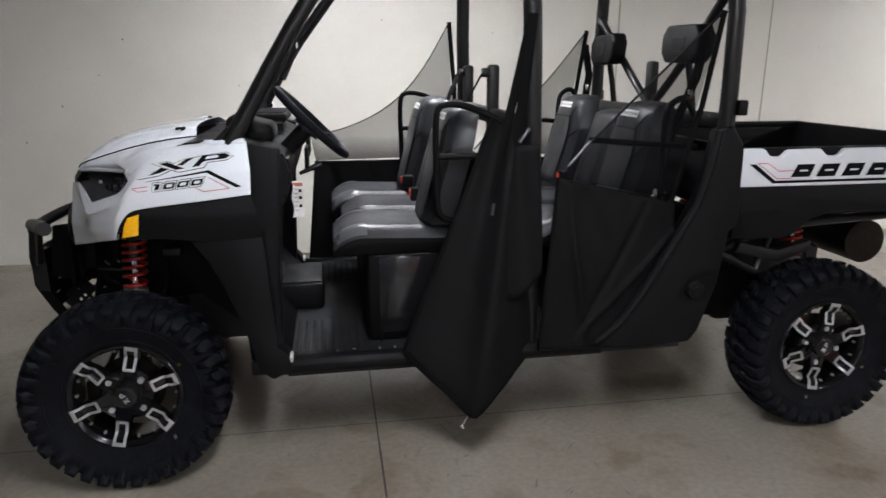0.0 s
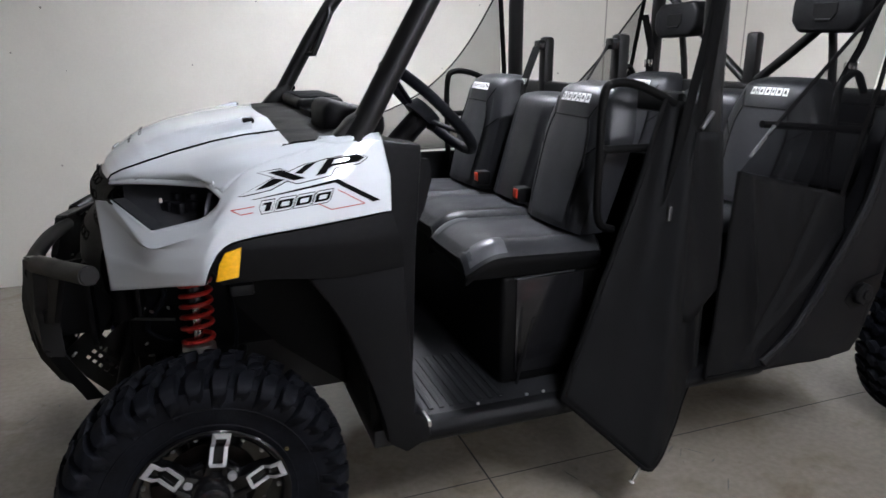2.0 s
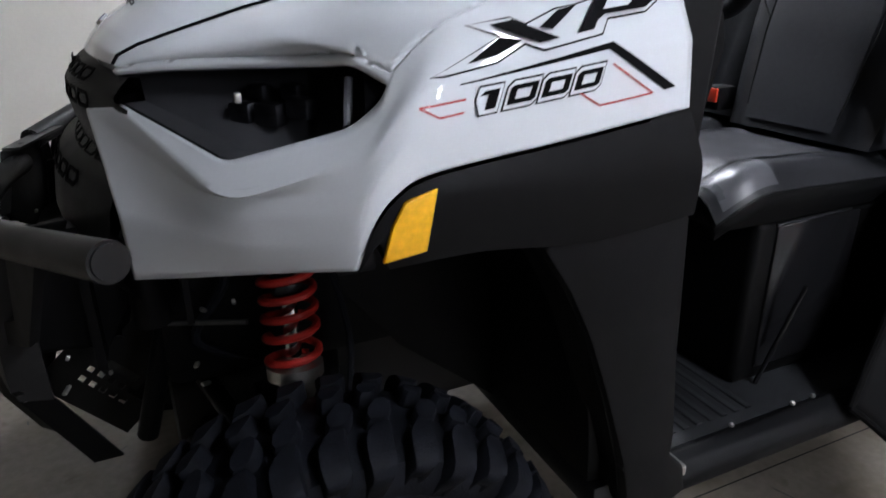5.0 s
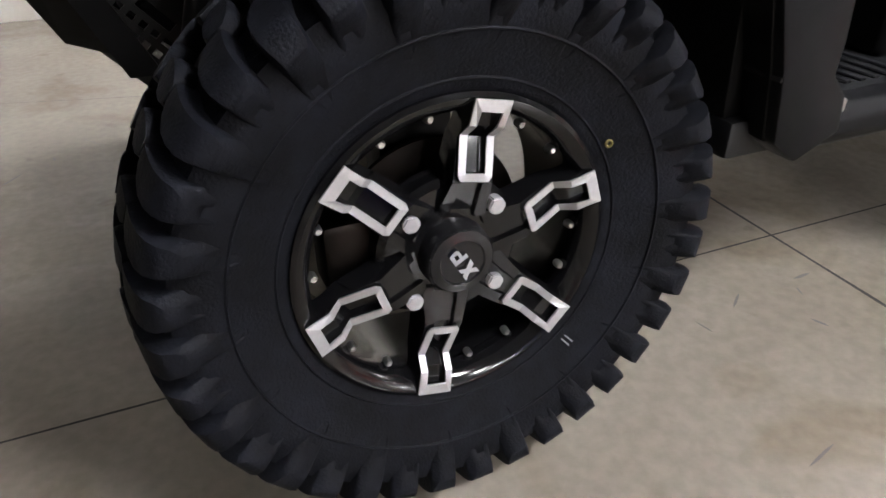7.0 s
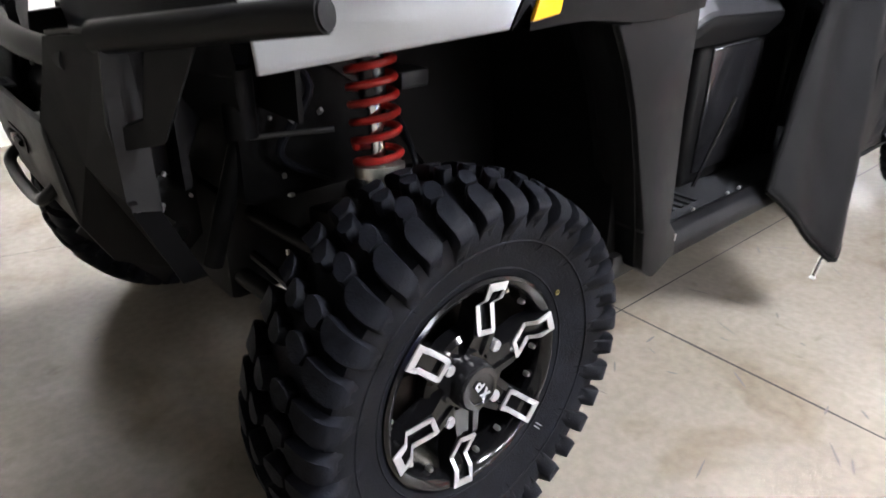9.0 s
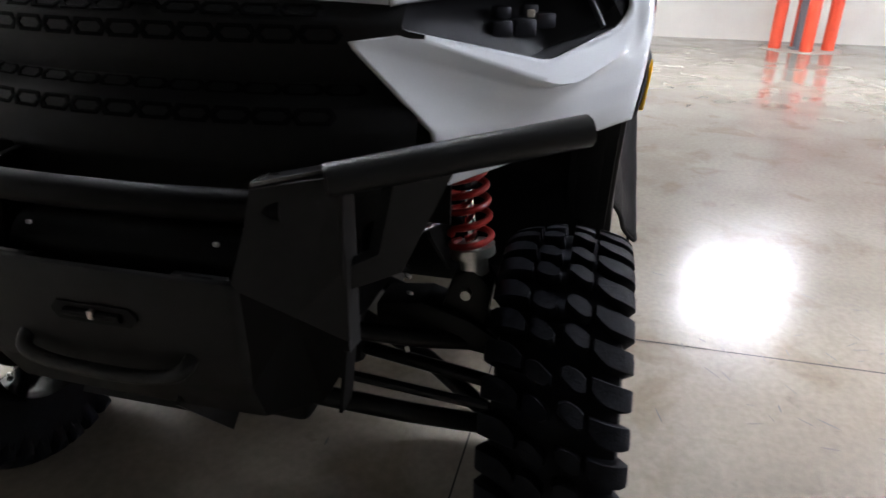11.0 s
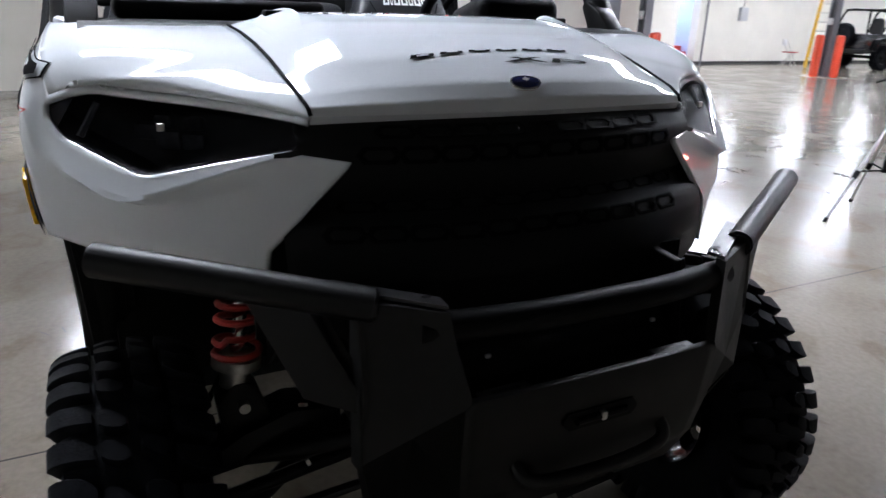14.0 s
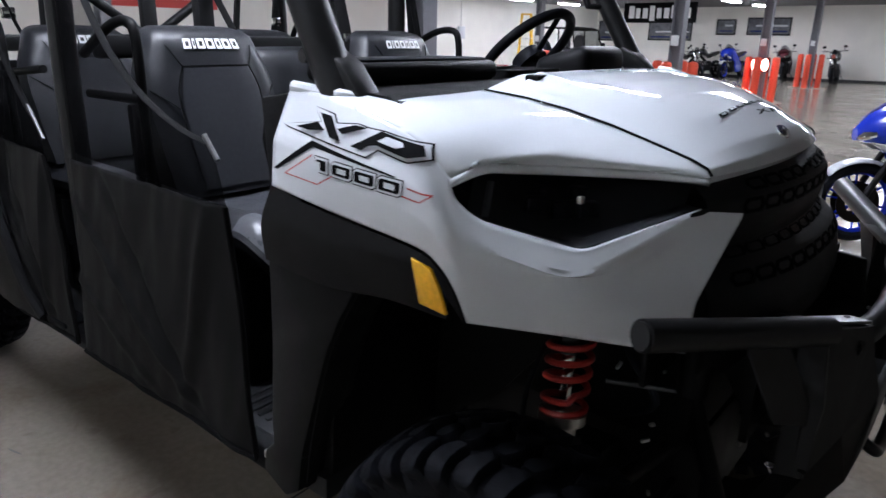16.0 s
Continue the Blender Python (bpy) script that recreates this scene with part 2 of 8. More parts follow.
def add_tube(bm, pts, r, seg=12, closed=False, caps=True, flat=1.0):
    """A round bar along a line of points."""
    pts = [Vector(p) for p in pts]
    n = len(pts)
    rings, up = [], None
    for i, p in enumerate(pts):
        if closed:
            d = (pts[(i + 1) % n] - pts[i - 1]).normalized()
        else:
            d = (pts[min(i + 1, n - 1)] - pts[max(i - 1, 0)]).normalized()
        if up is None:
            up = Vector((0, 0, 1)) if abs(d.z) < 0.9 else Vector((0, 1, 0))
        side = d.cross(up).normalized()
        up = side.cross(d).normalized()
        rr = r[i] if isinstance(r, (list, tuple)) else r
        rings.append([bm.verts.new(p + rr * (math.cos(a) * side + flat * math.sin(a) * up)) for a in [2 * math.pi * k / seg for k in range(seg)]])
    for i in range(n if closed else n - 1):
        a, b = rings[i], rings[(i + 1) % n]
        for k in range(seg):
            bm.faces.new((a[k], a[(k + 1) % seg], b[(k + 1) % seg], b[k]))
    if caps and not closed:
        bm.faces.new(rings[0])
        bm.faces.new(rings[-1])
    return bm


def tube_bm(pts, r, seg=12, closed=False, flat=1.0):
    return add_tube(bmesh.new(), pts, r, seg, closed, flat=flat)


def smooth_line(pts, per=6):
    """A Catmull-Rom line through the points."""
    pts = [Vector(p) for p in pts]
    out = []
    for i in range(len(pts) - 1):
        p0, p1, p2, p3 = pts[max(i - 1, 0)], pts[i], pts[i + 1], pts[min(i + 2, len(pts) - 1)]
        for k in range(per):
            t = k / per
            out.append(0.5 * (2 * p1 + (p2 - p0) * t + (2 * p0 - 5 * p1 + 4 * p2 - p3) * t * t + (3 * p1 - p0 - 3 * p2 + p3) * t ** 3))
    out.append(pts[-1])
    return out


def add_plate(bm, outline, to3d, depth):
    """An outline in a plane, given thickness. to3d(u, v, w) places it."""
    a = [bm.verts.new(to3d(u, v, 0)) for u, v in outline]
    b = [bm.verts.new(to3d(u, v, depth)) for u, v in outline]
    bm.faces.new(a)
    bm.faces.new(b)
    for i in range(len(a)):
        j = (i + 1) % len(a)
        bm.faces.new((a[i], a[j], b[j], b[i]))
    return a + b


def plate_bm(outline, to3d, depth, bevel=0.0, seg=2):
    bm = bmesh.new()
    add_plate(bm, outline, to3d, depth)
    bmesh.ops.recalc_face_normals(bm, faces=bm.faces)
    if bevel:
        bmesh.ops.bevel(bm, geom=list(bm.edges), offset=bevel, segments=seg, affect="EDGES", profile=0.5)
    return bm


def add_lathe(bm, profile, n, to3d):
    """A profile of (radius, height) turned round an axis."""
    rings = []
    for r, h in profile:
        rings.append([bm.verts.new(to3d(r * math.cos(a), r * math.sin(a), h)) for a in [2 * math.pi * k / n for k in range(n)]])
    for i in range(len(rings) - 1):
        for k in range(n):
            bm.faces.new((rings[i][k], rings[i][(k + 1) % n], rings[i + 1][(k + 1) % n], rings[i + 1][k]))
    return rings


def bend(pts, r=0.02, n=5):
    """Straight runs between points, with rounded corners."""
    pts = [Vector(p) for p in pts]
    out = [pts[0]]
    for a, b, c in zip(pts, pts[1:], pts[2:]):
        p, q = b + (a - b).normalized() * min(r, (a - b).length * 0.45), b + (c - b).normalized() * min(r, (c - b).length * 0.45)
        for k in range(n + 1):
            t = k / n
            out.append((1 - t) ** 2 * p + 2 * t * (1 - t) * b + t * t * q)
    return out + [pts[-1]]


def at_share(line, t):
    """The point a share t along a line of points."""
    d = [0.0]
    for a, b in zip(line, line[1:]):
        d.append(d[-1] + (b - a).length)
    s = t * d[-1]
    for i in range(len(line) - 1):
        if s <= d[i + 1] or i == len(line) - 2:
            f = 0 if d[i + 1] == d[i] else (s - d[i]) / (d[i + 1] - d[i])
            return line[i].lerp(line[i + 1], min(max(f, 0), 1))


def coons(bm, bottom, top, left, right, nu, nv, bulge=None):
    """A patch between four border lines; bulge(u, v) moves its middle."""
    lines = [[Vector(p) for p in l] for l in (bottom, top, left, right)]
    bottom, top, left, right = lines
    grid = []
    for j in range(nv + 1):
        v, row = j / nv, []
        for i in range(nu + 1):
            u = i / nu
            b, t, l, r = at_share(bottom, u), at_share(top, u), at_share(left, v), at_share(right, v)
            p = (1 - v) * b + v * t + (1 - u) * l + u * r - ((1 - u) * (1 - v) * bottom[0] + u * (1 - v) * bottom[-1] + (1 - u) * v * top[0] + u * v * top[-1])
            if bulge:
                p = p + bulge(u, v)
            row.append(bm.verts.new(p))
        grid.append(row)
    for j in range(nv):
        for i in range(nu):
            try:
                bm.faces.new((grid[j][i], grid[j][i + 1], grid[j + 1][i + 1], grid[j + 1][i]))
            except ValueError:
                pass
    return grid


def thicken(bm, depth):
    bmesh.ops.remove_doubles(bm, verts=bm.verts, dist=0.0008)
    bmesh.ops.dissolve_degenerate(bm, dist=0.0005, edges=bm.edges)
    bmesh.ops.recalc_face_normals(bm, faces=bm.faces)
    return bm

# ---- the room ----
CEIL = 2.85
EAST, SOUTH, WEST = 15.5, -29.3, -9.0
NORTH = 2.65


def structure(name, bm, mat, label, category, smooth=False):
    return tagged(link_mesh(name, bm, mat, None, smooth), label, category, kind="structure")


floor = structure("floor", box_bm((WEST - 0.3, SOUTH - 0.3, -0.2), (EAST + 6, NORTH + 0.6, 0)), FLOOR, "polished tan concrete floor with saw-cut joints and stains", "floor")
structure("ceiling", box_bm((WEST - 0.3, SOUTH - 0.3, CEIL), (EAST + 6, NORTH + 0.6, CEIL + 0.2)), CEILING, "dark unfinished ceiling above the rows of lamps", "ceiling")
wall_north = structure("wall_north", box_bm((-2.6, NORTH, 0), (EAST + 0.3, NORTH + 0.3, CEIL)), WALL, "cream painted concrete wall with scuffs behind the vehicle", "wall")
structure("wall_pier", box_bm((WEST, 2.56, 0), (-2.6, NORTH + 0.3, CEIL), 0.008, 1), WALL, "cream painted concrete pier standing proud of the wall", "wall")
structure("wall_west", box_bm((WEST - 0.3, SOUTH, 0), (WEST, NORTH + 0.3, CEIL)), WALL, "cream painted concrete wall", "wall")
structure("wall_south", box_bm((WEST, SOUTH - 0.3, 0), (EAST + 0.3, SOUTH, CEIL)), WALL, "cream painted far wall behind parked motorcycles", "wall")
# east wall: a nearer stretch, a return and a farther stretch with a stair opening
structure("wall_east_near", box_bm((11.6, -11.0, 0), (11.9, NORTH, CEIL)), WALL, "cream painted wall with a hose reel", "wall")
structure("wall_return", box_bm((11.9, -11.0, 0), (EAST + 0.3, -10.7, CEIL)), WALL, "cream painted return wall", "wall")
DOOR_A, DOOR_B = -16.78, -15.88
structure("wall_east_far", box_bm((EAST, SOUTH, 0), (EAST + 0.3, DOOR_A, CEIL)), WALL, "cream painted far end wall", "wall")
structure("wall_east_mid", box_bm((EAST, DOOR_B, 0), (EAST + 0.3, -11.0, CEIL)), WALL, "cream painted end wall beside the stair opening", "wall")
structure("wall_east_head", box_bm((EAST, DOOR_A, 2.3), (EAST + 0.3, DOOR_B, CEIL)), WALL, "cream painted wall above the stair opening", "wall")
structure("wall_stair", box_bm((EAST + 3.2, DOOR_A - 0.6, 0), (EAST + 3.4, DOOR_B + 0.6, CEIL)), STAIR_BLUE, "pale blue stairwell wall", "wall")
structure("wall_stair_side", box_bm((EAST + 0.3, DOOR_A - 0.6, 0), (EAST + 3.2, DOOR_A - 0.4, CEIL)), STAIR_BLUE, "pale blue stairwell side wall", "wall")
structure("wall_stair_other", box_bm((EAST + 0.3, DOOR_B + 0.4, 0), (EAST + 3.2, DOOR_B + 0.6, CEIL)), STAIR_BLUE, "pale blue stairwell side wall", "wall")
structure("baseboard_east", box_bm((EAST - 0.02, SOUTH, 0), (EAST - 0.002, DOOR_A, 0.10)), COVE, "dark rubber cove base along the end wall", "baseboard")
structure("baseboard_east_mid", box_bm((EAST - 0.02, DOOR_B, 0), (EAST - 0.002, -11.0, 0.10)), COVE, "dark rubber cove base along the end wall", "baseboard")

# open joints between the wall's cast panels
for x in (3.36, 4.83, 8.0):
    structure("trim_wall_joint", box_bm((x - 0.006, NORTH - 0.004, 0), (x + 0.006, NORTH - 0.0005, CEIL)), material("panel_joint", (0.42, 0.40, 0.35), 0.8), "narrow grey joint between wall panels", "trim")

# small scuffs and plugged tie holes in the wall
rng = random.Random(5)
for k in range(34):
    x, z = rng.uniform(-1.9, 6.5), rng.uniform(0.15, 2.0)
    r = rng.choice((0.004, 0.005, 0.006, 0.008))
    bm = bmesh.new()
    ring = [bm.verts.new((x + r * rng.uniform(0.6, 1.3) * math.cos(a), NORTH - 0.0025, z + r * rng.uniform(0.5, 1.5) * math.sin(a))) for a in [2 * math.pi * i / 8 for i in range(8)]]
    bm.faces.new(ring)
    part("chip", bm, WALL_SPOT, wall_north, smooth=False)

# saw-cut joints in the floor
def joint(x0, y0, x1, y1, w=0.008):
    d = Vector((x1 - x0, y1 - y0, 0)).normalized()
    s = Vector((-d.y, d.x, 0)) * w / 2
    bm = bmesh.new()
    n = max(2, int(math.hypot(x1 - x0, y1 - y0) / 0.12))
    a, b = [], []
    for i in range(n + 1):
        p = Vector((x0, y0, 0.0012)).lerp(Vector((x1, y1, 0.0012)), i / n)
        q = 1 + 0.35 * noise.noise(p * 9)
        a.append(bm.verts.new(p + s * q))
        b.append(bm.verts.new(p - s * q))
    for i in range(n):
        bm.faces.new((a[i], a[i + 1], b[i + 1], b[i]))
    part("floor_joint", bm, JOINT, floor, smooth=False)


for x in (-5.2, 0.96, 7.1, 13.2):
    joint(x, SOUTH, x, NORTH)
for y in (-0.45, -6.5, -12.6, -18.7, -24.8):
    joint(WEST, y, EAST, y, 0.005)
joint(-2.0, 1.62, 0.3, 1.02, 0.003)

# short dark scuffs left on the floor by tyres and boots
for k in range(110):
    x, y = rng.uniform(-1.6, 3.0), rng.uniform(-2.6, 2.3)
    if k > 40:
        x, y = rng.uniform(0.4, 1.9), rng.uniform(-1.9, -0.5)
    a, l, w = rng.uniform(-0.4, 0.4) + rng.choice((0.4, 1.9, 0.9)), rng.uniform(0.012, 0.05), rng.uniform(0.002, 0.006)
    bm = bmesh.new()
    d, s = Vector((math.cos(a), math.sin(a), 0)), Vector((-math.sin(a), math.cos(a), 0))
    vs = [bm.verts.new(Vector((x, y, 0.0016)) + d * l * u + s * w * v * (1 - 0.8 * abs(u))) for u, v in ((-1, 0), (-0.4, -1), (0.5, -1), (1, 0), (0.4, 1), (-0.5, 1))]
    bm.faces.new(vs)
    part("scuff", bm, material("floor_scuff", (0.10, 0.09, 0.08), 0.6) if k == 0 else bpy.data.materials["floor_scuff"], floor, smooth=False)


# ---- lamps in rows under the ceiling ----
def ceiling_lamp(x, y):
    top = tagged(empty("ceiling_light"), "white strip light hanging from the dark ceiling", "ceiling light", "rows of strip lights")
    top.location = (x, y, CEIL - 0.12)
    part("housing", box_bm((-0.17, -0.62, 0), (0.17, 0.62, 0.10), 0.015), LAMP_BODY, top)
    part("diffuser", box_bm((-0.14, -0.59, -0.03), (0.14, 0.59, -0.004), 0.012), LAMP_GLOW, top)
    return top


first_lamp = ceiling_lamp(1.15, 0.75)
for i, x in enumerate((1.15, 7.25, 13.35)):
    for k in range(9):
        if (i, k) != (0, 0):
            y = 0.75 - 3.35 * k
            if x > 11 and y > -11:
                continue
            copy_thing(first_lamp, pose(x, y, CEIL - 0.12))
# unseen lamp, added to brighten the blue wall of the stairwell
copy_thing(first_lamp, pose(EAST + 1.7, (DOOR_A + DOOR_B) / 2, CEIL - 0.12))


# ---- columns with bollards ----
def bollard_at(x, y, first=[]):
    if first:
        return copy_thing(first[0], pose(x, y, 0))
    top = tagged(empty("bollard"), "tall orange-red plastic bollard sleeve round a grey column", "bollard", "bollards round the columns")
    top.location = (x, y, 0)
    bm = bmesh.new()
    prof = [(0.0005, 1.095), (0.045, 1.090), (0.075, 1.075), (0.088, 1.050), (0.0905, 1.02), (0.0905, 0.004)]
    add_lathe(bm, prof, 24, lambda a, b, h: (a, b, h))
    part("sleeve", bm, BOLLARD, top)
    first.append(top)
    return top


def column_at(x, y, r=0.38):
    c = tagged(empty("column"), "grey painted steel column between red bollards", "column", "steel columns")
    c.location = (x, y, 0)
    bm = bmesh.new()
    add_box(bm, (-0.10, -0.10, 0.02), (-0.085, 0.10, CEIL))
    add_box(bm, (0.085, -0.10, 0.02), (0.10, 0.10, CEIL))
    add_box(bm, (-0.085, -0.008, 0.02), (0.085, 0.008, CEIL))
    part("post", bm, COLUMN, c, smooth=False)
    part("foot_plate", box_bm((-0.16, -0.16, 0.0), (0.16, 0.16, 0.02), 0.004), COLUMN, c)
    part("junction_box", box_bm((-0.06, 0.101, 1.35), (0.06, 0.16, 1.52), 0.008), LAMP_BODY, c, "small pale junction box")
    plinth = [(math.cos(a) * 0.62, math.sin(a) * 0.62) for a in [math.pi / 4 * i for i in range(8)]]
    part("footing", plate_bm(plinth, lambda u, v, w: (u, v, w), 0.006), material("footing_concrete", (0.42, 0.39, 0.34), 0.5, grain=0.1, blotch=0.1), c, "pale concrete footing slab")
    for dx, dy in ((0, 1), (1, 0), (-1, 0), (0, -1)):
        bollard_at(x + dx * r * 0.84, y + dy * r)


for x, y in ((3.92, -3.51), (4.15, -10.5), (4.44, -16.9), (4.9, -24.2), (10.55, -3.55), (10.5, -10.0), (11.1, -17.1), (-2.6, -9.4), (-2.6, -16.8)):
    column_at(x, y)

# ---- the utility vehicle ----
UTV = tagged(empty("utility_vehicle"), "white and black four-door side-by-side utility vehicle with open cab", "utility vehicle")


def P(x, y, z, s):
    return Vector((x, y * s, z))


# hood between the two seams
HOOD_X = (-0.235, -0.222, -0.196, -0.13, -0.05, 0.05, 0.16, 0.245)
HOOD_Z = (1.203, 1.222, 1.248, 1.290, 1.318, 1.338, 1.350, 1.353)
SEAM_X = (-0.188, -0.18, -0.15, -0.08, 0.0, 0.09, 0.18, 0.277)
SEAM_Y = (0.380, 0.382, 0.386, 0.391, 0.396, 0.402, 0.409, 0.414)
SEAM_Z = (1.200, 1.212, 1.226, 1.248, 1.272, 1.294, 1.310, 1.320)


def hood_point(u, v):
    """u runs from front to rear, v from -1 to 1 across."""
    k = u * 7
    i = min(int(k), 6)
    f = k - i
    lerp = lambda a: a[i] + (a[i + 1] - a[i]) * f
    w = abs(v)
    x = lerp(HOOD_X) + (lerp(SEAM_X) - lerp(HOOD_X)) * w ** 2.2
    flat = min(1, max(0, (u - 0.25) / 0.4))
    z = lerp(HOOD_Z) + (lerp(SEAM_Z) - lerp(HOOD_Z)) * ((1 - flat) * w ** 2.6 + flat * (0.22 * w * w + 0.78 * max(0, (w - 0.72) / 0.28) ** 1.3))
    return Vector((x, lerp(SEAM_Y) * v, z))


bm = bmesh.new()
NU, NV = 42, 36
grid = [[bm.verts.new(hood_point(i / NU, 2 * j / NV - 1)) for j in range(NV + 1)] for i in range(NU + 1)]
for i in range(NU):
    for j in range(NV):
        bm.faces.new((grid[i][j], grid[i + 1][j], grid[i + 1][j + 1], grid[i][j + 1]))
# the front edge turns under
edge = [bm.verts.new(v.co + Vector((0.012, 0, -0.018))) for v in grid[0]]
edge2 = [bm.verts.new(v.co + Vector((0.05, 0, -0.022))) for v in grid[0]]
for j in range(NV):
    bm.faces.new((grid[0][j], grid[0][j + 1], edge[j + 1], edge[j]))
    bm.faces.new((edge[j], edge[j + 1], edge2[j + 1], edge2[j]))
hood = part("hood", bm, PAINT, UTV, "glossy white hood with lettering and an oval badge", angle=50)


def seam_line(s, n=28):
    return [hood_point(i / n, s) for i in range(n + 1)]


F = (0.092, 0.747, 1.198)
D = (0.505, 0.728, 1.328)
E_ = (0.513, 0.780, 1.142)
G = (0.035, 0.772, 0.990)
CHEEK_IN, CHEEK_TOP = (-0.237, 0.330, 1.135), (-0.187, 0.412, 1.150)
LAMP_LOW, ELBOW, W_ = (-0.080, 0.624, 1.101), (-0.216, 0.461, 0.999), (-0.212, 0.470, 0.905)
K_END = (0.052, 0.768, 1.120)


def side_lines(s):
    L = {}
    q = lambda pts: [P(*p, s) for p in pts]
    L["lamp_top"] = smooth_line(q([(-0.190, 0.388, 1.192), (-0.120, 0.455, 1.198), (-0.036, 0.535, 1.204), (0.043, 0.632, 1.211), (0.066, 0.690, 1.216), F]))
    n = len(L["lamp_top"]) - 1
    L["lip"] = [p + Vector((0.006, -0.004 * s, 0.005 + 0.007 * min(1, 5 * i / n))) for i, p in enumerate(L["lamp_top"])]
    L["shoulder"] = smooth_line([L["lip"][-1]] + q([(0.16, 0.750, 1.262), (0.26, 0.747, 1.294), (0.38, 0.740, 1.316), D]))
    L["lamp_low"] = bend(q([CHEEK_TOP, LAMP_LOW, (0.050, 0.732, 1.150), (0.082, 0.750, 1.180), F]), 0.02)
    L["ridge"] = bend(q([(-0.189, 0.416, 1.146), (-0.091, 0.661, 1.058), K_END]), 0.05)
    L["arch"] = smooth_line(q([G, (0.055, 0.782, 1.045), (0.085, 0.788, 1.082), (0.135, 0.790, 1.102), (0.32, 0.790, 1.122), E_]))
    L["skirt"] = smooth_line(q([W_, (-0.13, 0.57, 0.933), (-0.05, 0.667, 0.961), G]))
    return L


def side_panel(s):
    L = side_lines(s)
    bm = bmesh.new()
    seam = [p for p in seam_line(s) if p.x < 0.30]
    rear = smooth_line([P(*D, s), P(0.425, 0.712, 1.326, s), P(0.352, 0.690, 1.322, s), P(0.325, 0.60, 1.320, s), P(0.30, 0.50, 1.319, s), seam[-1]])
    bottom = L["lip"] + L["shoulder"][1:]
    coons(bm, bottom, seam, [bottom[0], seam[0]], rear, 60, 22,
          None)
    inside = [v for v in bm.verts if not v.is_boundary]
    for k in range(40):
        bmesh.ops.smooth_vert(bm, verts=inside, factor=0.5, use_axis_x=True, use_axis_y=True, use_axis_z=True)
    for v in inside:
        v.co.z += 0.004 * min(1, min((v.co - w.co).length for w in bm.verts if w.is_boundary) / 0.10)
    # lip above the lamp
    coons(bm, L["lamp_top"], L["lip"], [L["lamp_top"][0], L["lip"][0]], [L["lamp_top"][-1], L["lip"][-1]], 46, 2)
    # side below the shoulder
    left = smooth_line([P(*G, s), P(0.040, 0.775, 1.06, s), P(*K_END, s), P(0.080, 0.762, 1.162, s), P(0.090, 0.756, 1.182, s), P(*F, s), L["lip"][-1]])
    draft = bmesh.new()
    right = [P(*E_, s), P(0.516, 0.768, 1.23, s), P(*D, s)]
    rows = [[v.co.copy() for v in row] for row in coons(draft, L["arch"], L["shoulder"], left, right, 40, 64,
            lambda u, v: Vector((0, s * 0.010 * math.sin(math.pi * v) * math.sin(math.pi * u) ** 0.7, 0)))]
    draft.free()
    nose_edge = [P(*G, s), P(0.040, 0.775, 1.06, s), P(*K_END, s)]
    lamp_edge = [P(*K_END, s), P(0.080, 0.762, 1.162, s), P(0.090, 0.756, 1.182, s), P(*F, s)]
    k1 = min(range(65), key=lambda k: (rows[k][0] - P(*K_END, s)).length)
    k2 = min(range(65), key=lambda k: (rows[k][0] - P(*F, s)).length)
    c1, c2 = [P(*K_END, s)] + rows[k1][1:], [P(*F, s)] + rows[k2][1:]
    coons(bm, L["arch"], c1, nose_edge, [r[-1] for r in rows[:k1 + 1]], 40, 24, lambda u, v: Vector((0, s * 0.002 * math.sin(math.pi * v) * math.sin(math.pi * u) ** 0.7, 0)))
    coons(bm, c1, c2, lamp_edge, [r[-1] for r in rows[k1:k2 + 1]], 40, 5)
    coons(bm, c2, L["shoulder"], [P(*F, s), L["lip"][-1]], [r[-1] for r in rows[k2:]], 40, 2)
    # bevel under the lamp
    coons(bm, L["ridge"], L["lamp_low"], [L["ridge"][0], L["lamp_low"][0]], [P(*K_END, s), P(0.080, 0.762, 1.162, s), P(0.090, 0.756, 1.182, s), P(*F, s)], 56, 5)
    # cheek
    top = L["ridge"]
    inner = [P(*W_, s), P(-0.214, 0.466, 0.955, s), P(*ELBOW, s), P(-0.226, 0.396, 1.067, s), P(*CHEEK_IN, s), L["ridge"][0]]
    coons(bm, L["skirt"], top, inner, nose_edge, 56, 24)
    thicken(bm, 0)
    # the corner between nose and side is rounded
    corner = [at_share([P(*G, s), P(0.040, 0.775, 1.06, s), P(*K_END, s), P(0.078, 0.76, 1.165, s)], i / 40) for i in range(41)]
    soft_verts = [v for v in bm.verts if not v.is_boundary and min((v.co - p).length for p in corner) < 0.035 and min((v.co - p).length for p in L["lamp_low"]) > 0.02 and min((v.co - p).length for p in L["ridge"][:-3]) > 0.015]
    for k in range(8):
        bmesh.ops.smooth_vert(bm, verts=soft_verts, factor=0.5, use_axis_x=True, use_axis_y=True, use_axis_z=True)
    # crisp creases along the ridge and the lamp's rim
    for key, count in (("lamp_top", 61), ("lamp_low", 61), ("lip", 61), ("shoulder", 61)):
        line = [at_share(L[key], i / 60) for i in range(count)]
        near = {}
        for v in bm.verts:
            d, i = min(((v.co - p).length, i) for i, p in enumerate(line))
            if d < 0.005:
                near[v] = i
        for e in bm.edges:
            p, q = e.verts
            if p in near and q in near and abs(near[p] - near[q]) > 0 and len(e.link_faces) == 2 and e.calc_face_angle(0) > radians(14):
                e.smooth = False
    ob = part("front_fender", bm, PAINT, UTV, "glossy white front fender panel with decals", angle=50)
    mod = ob.modifiers.new("thickness", "SOLIDIFY")
    mod.thickness, mod.offset = 0.010, -1
    return ob


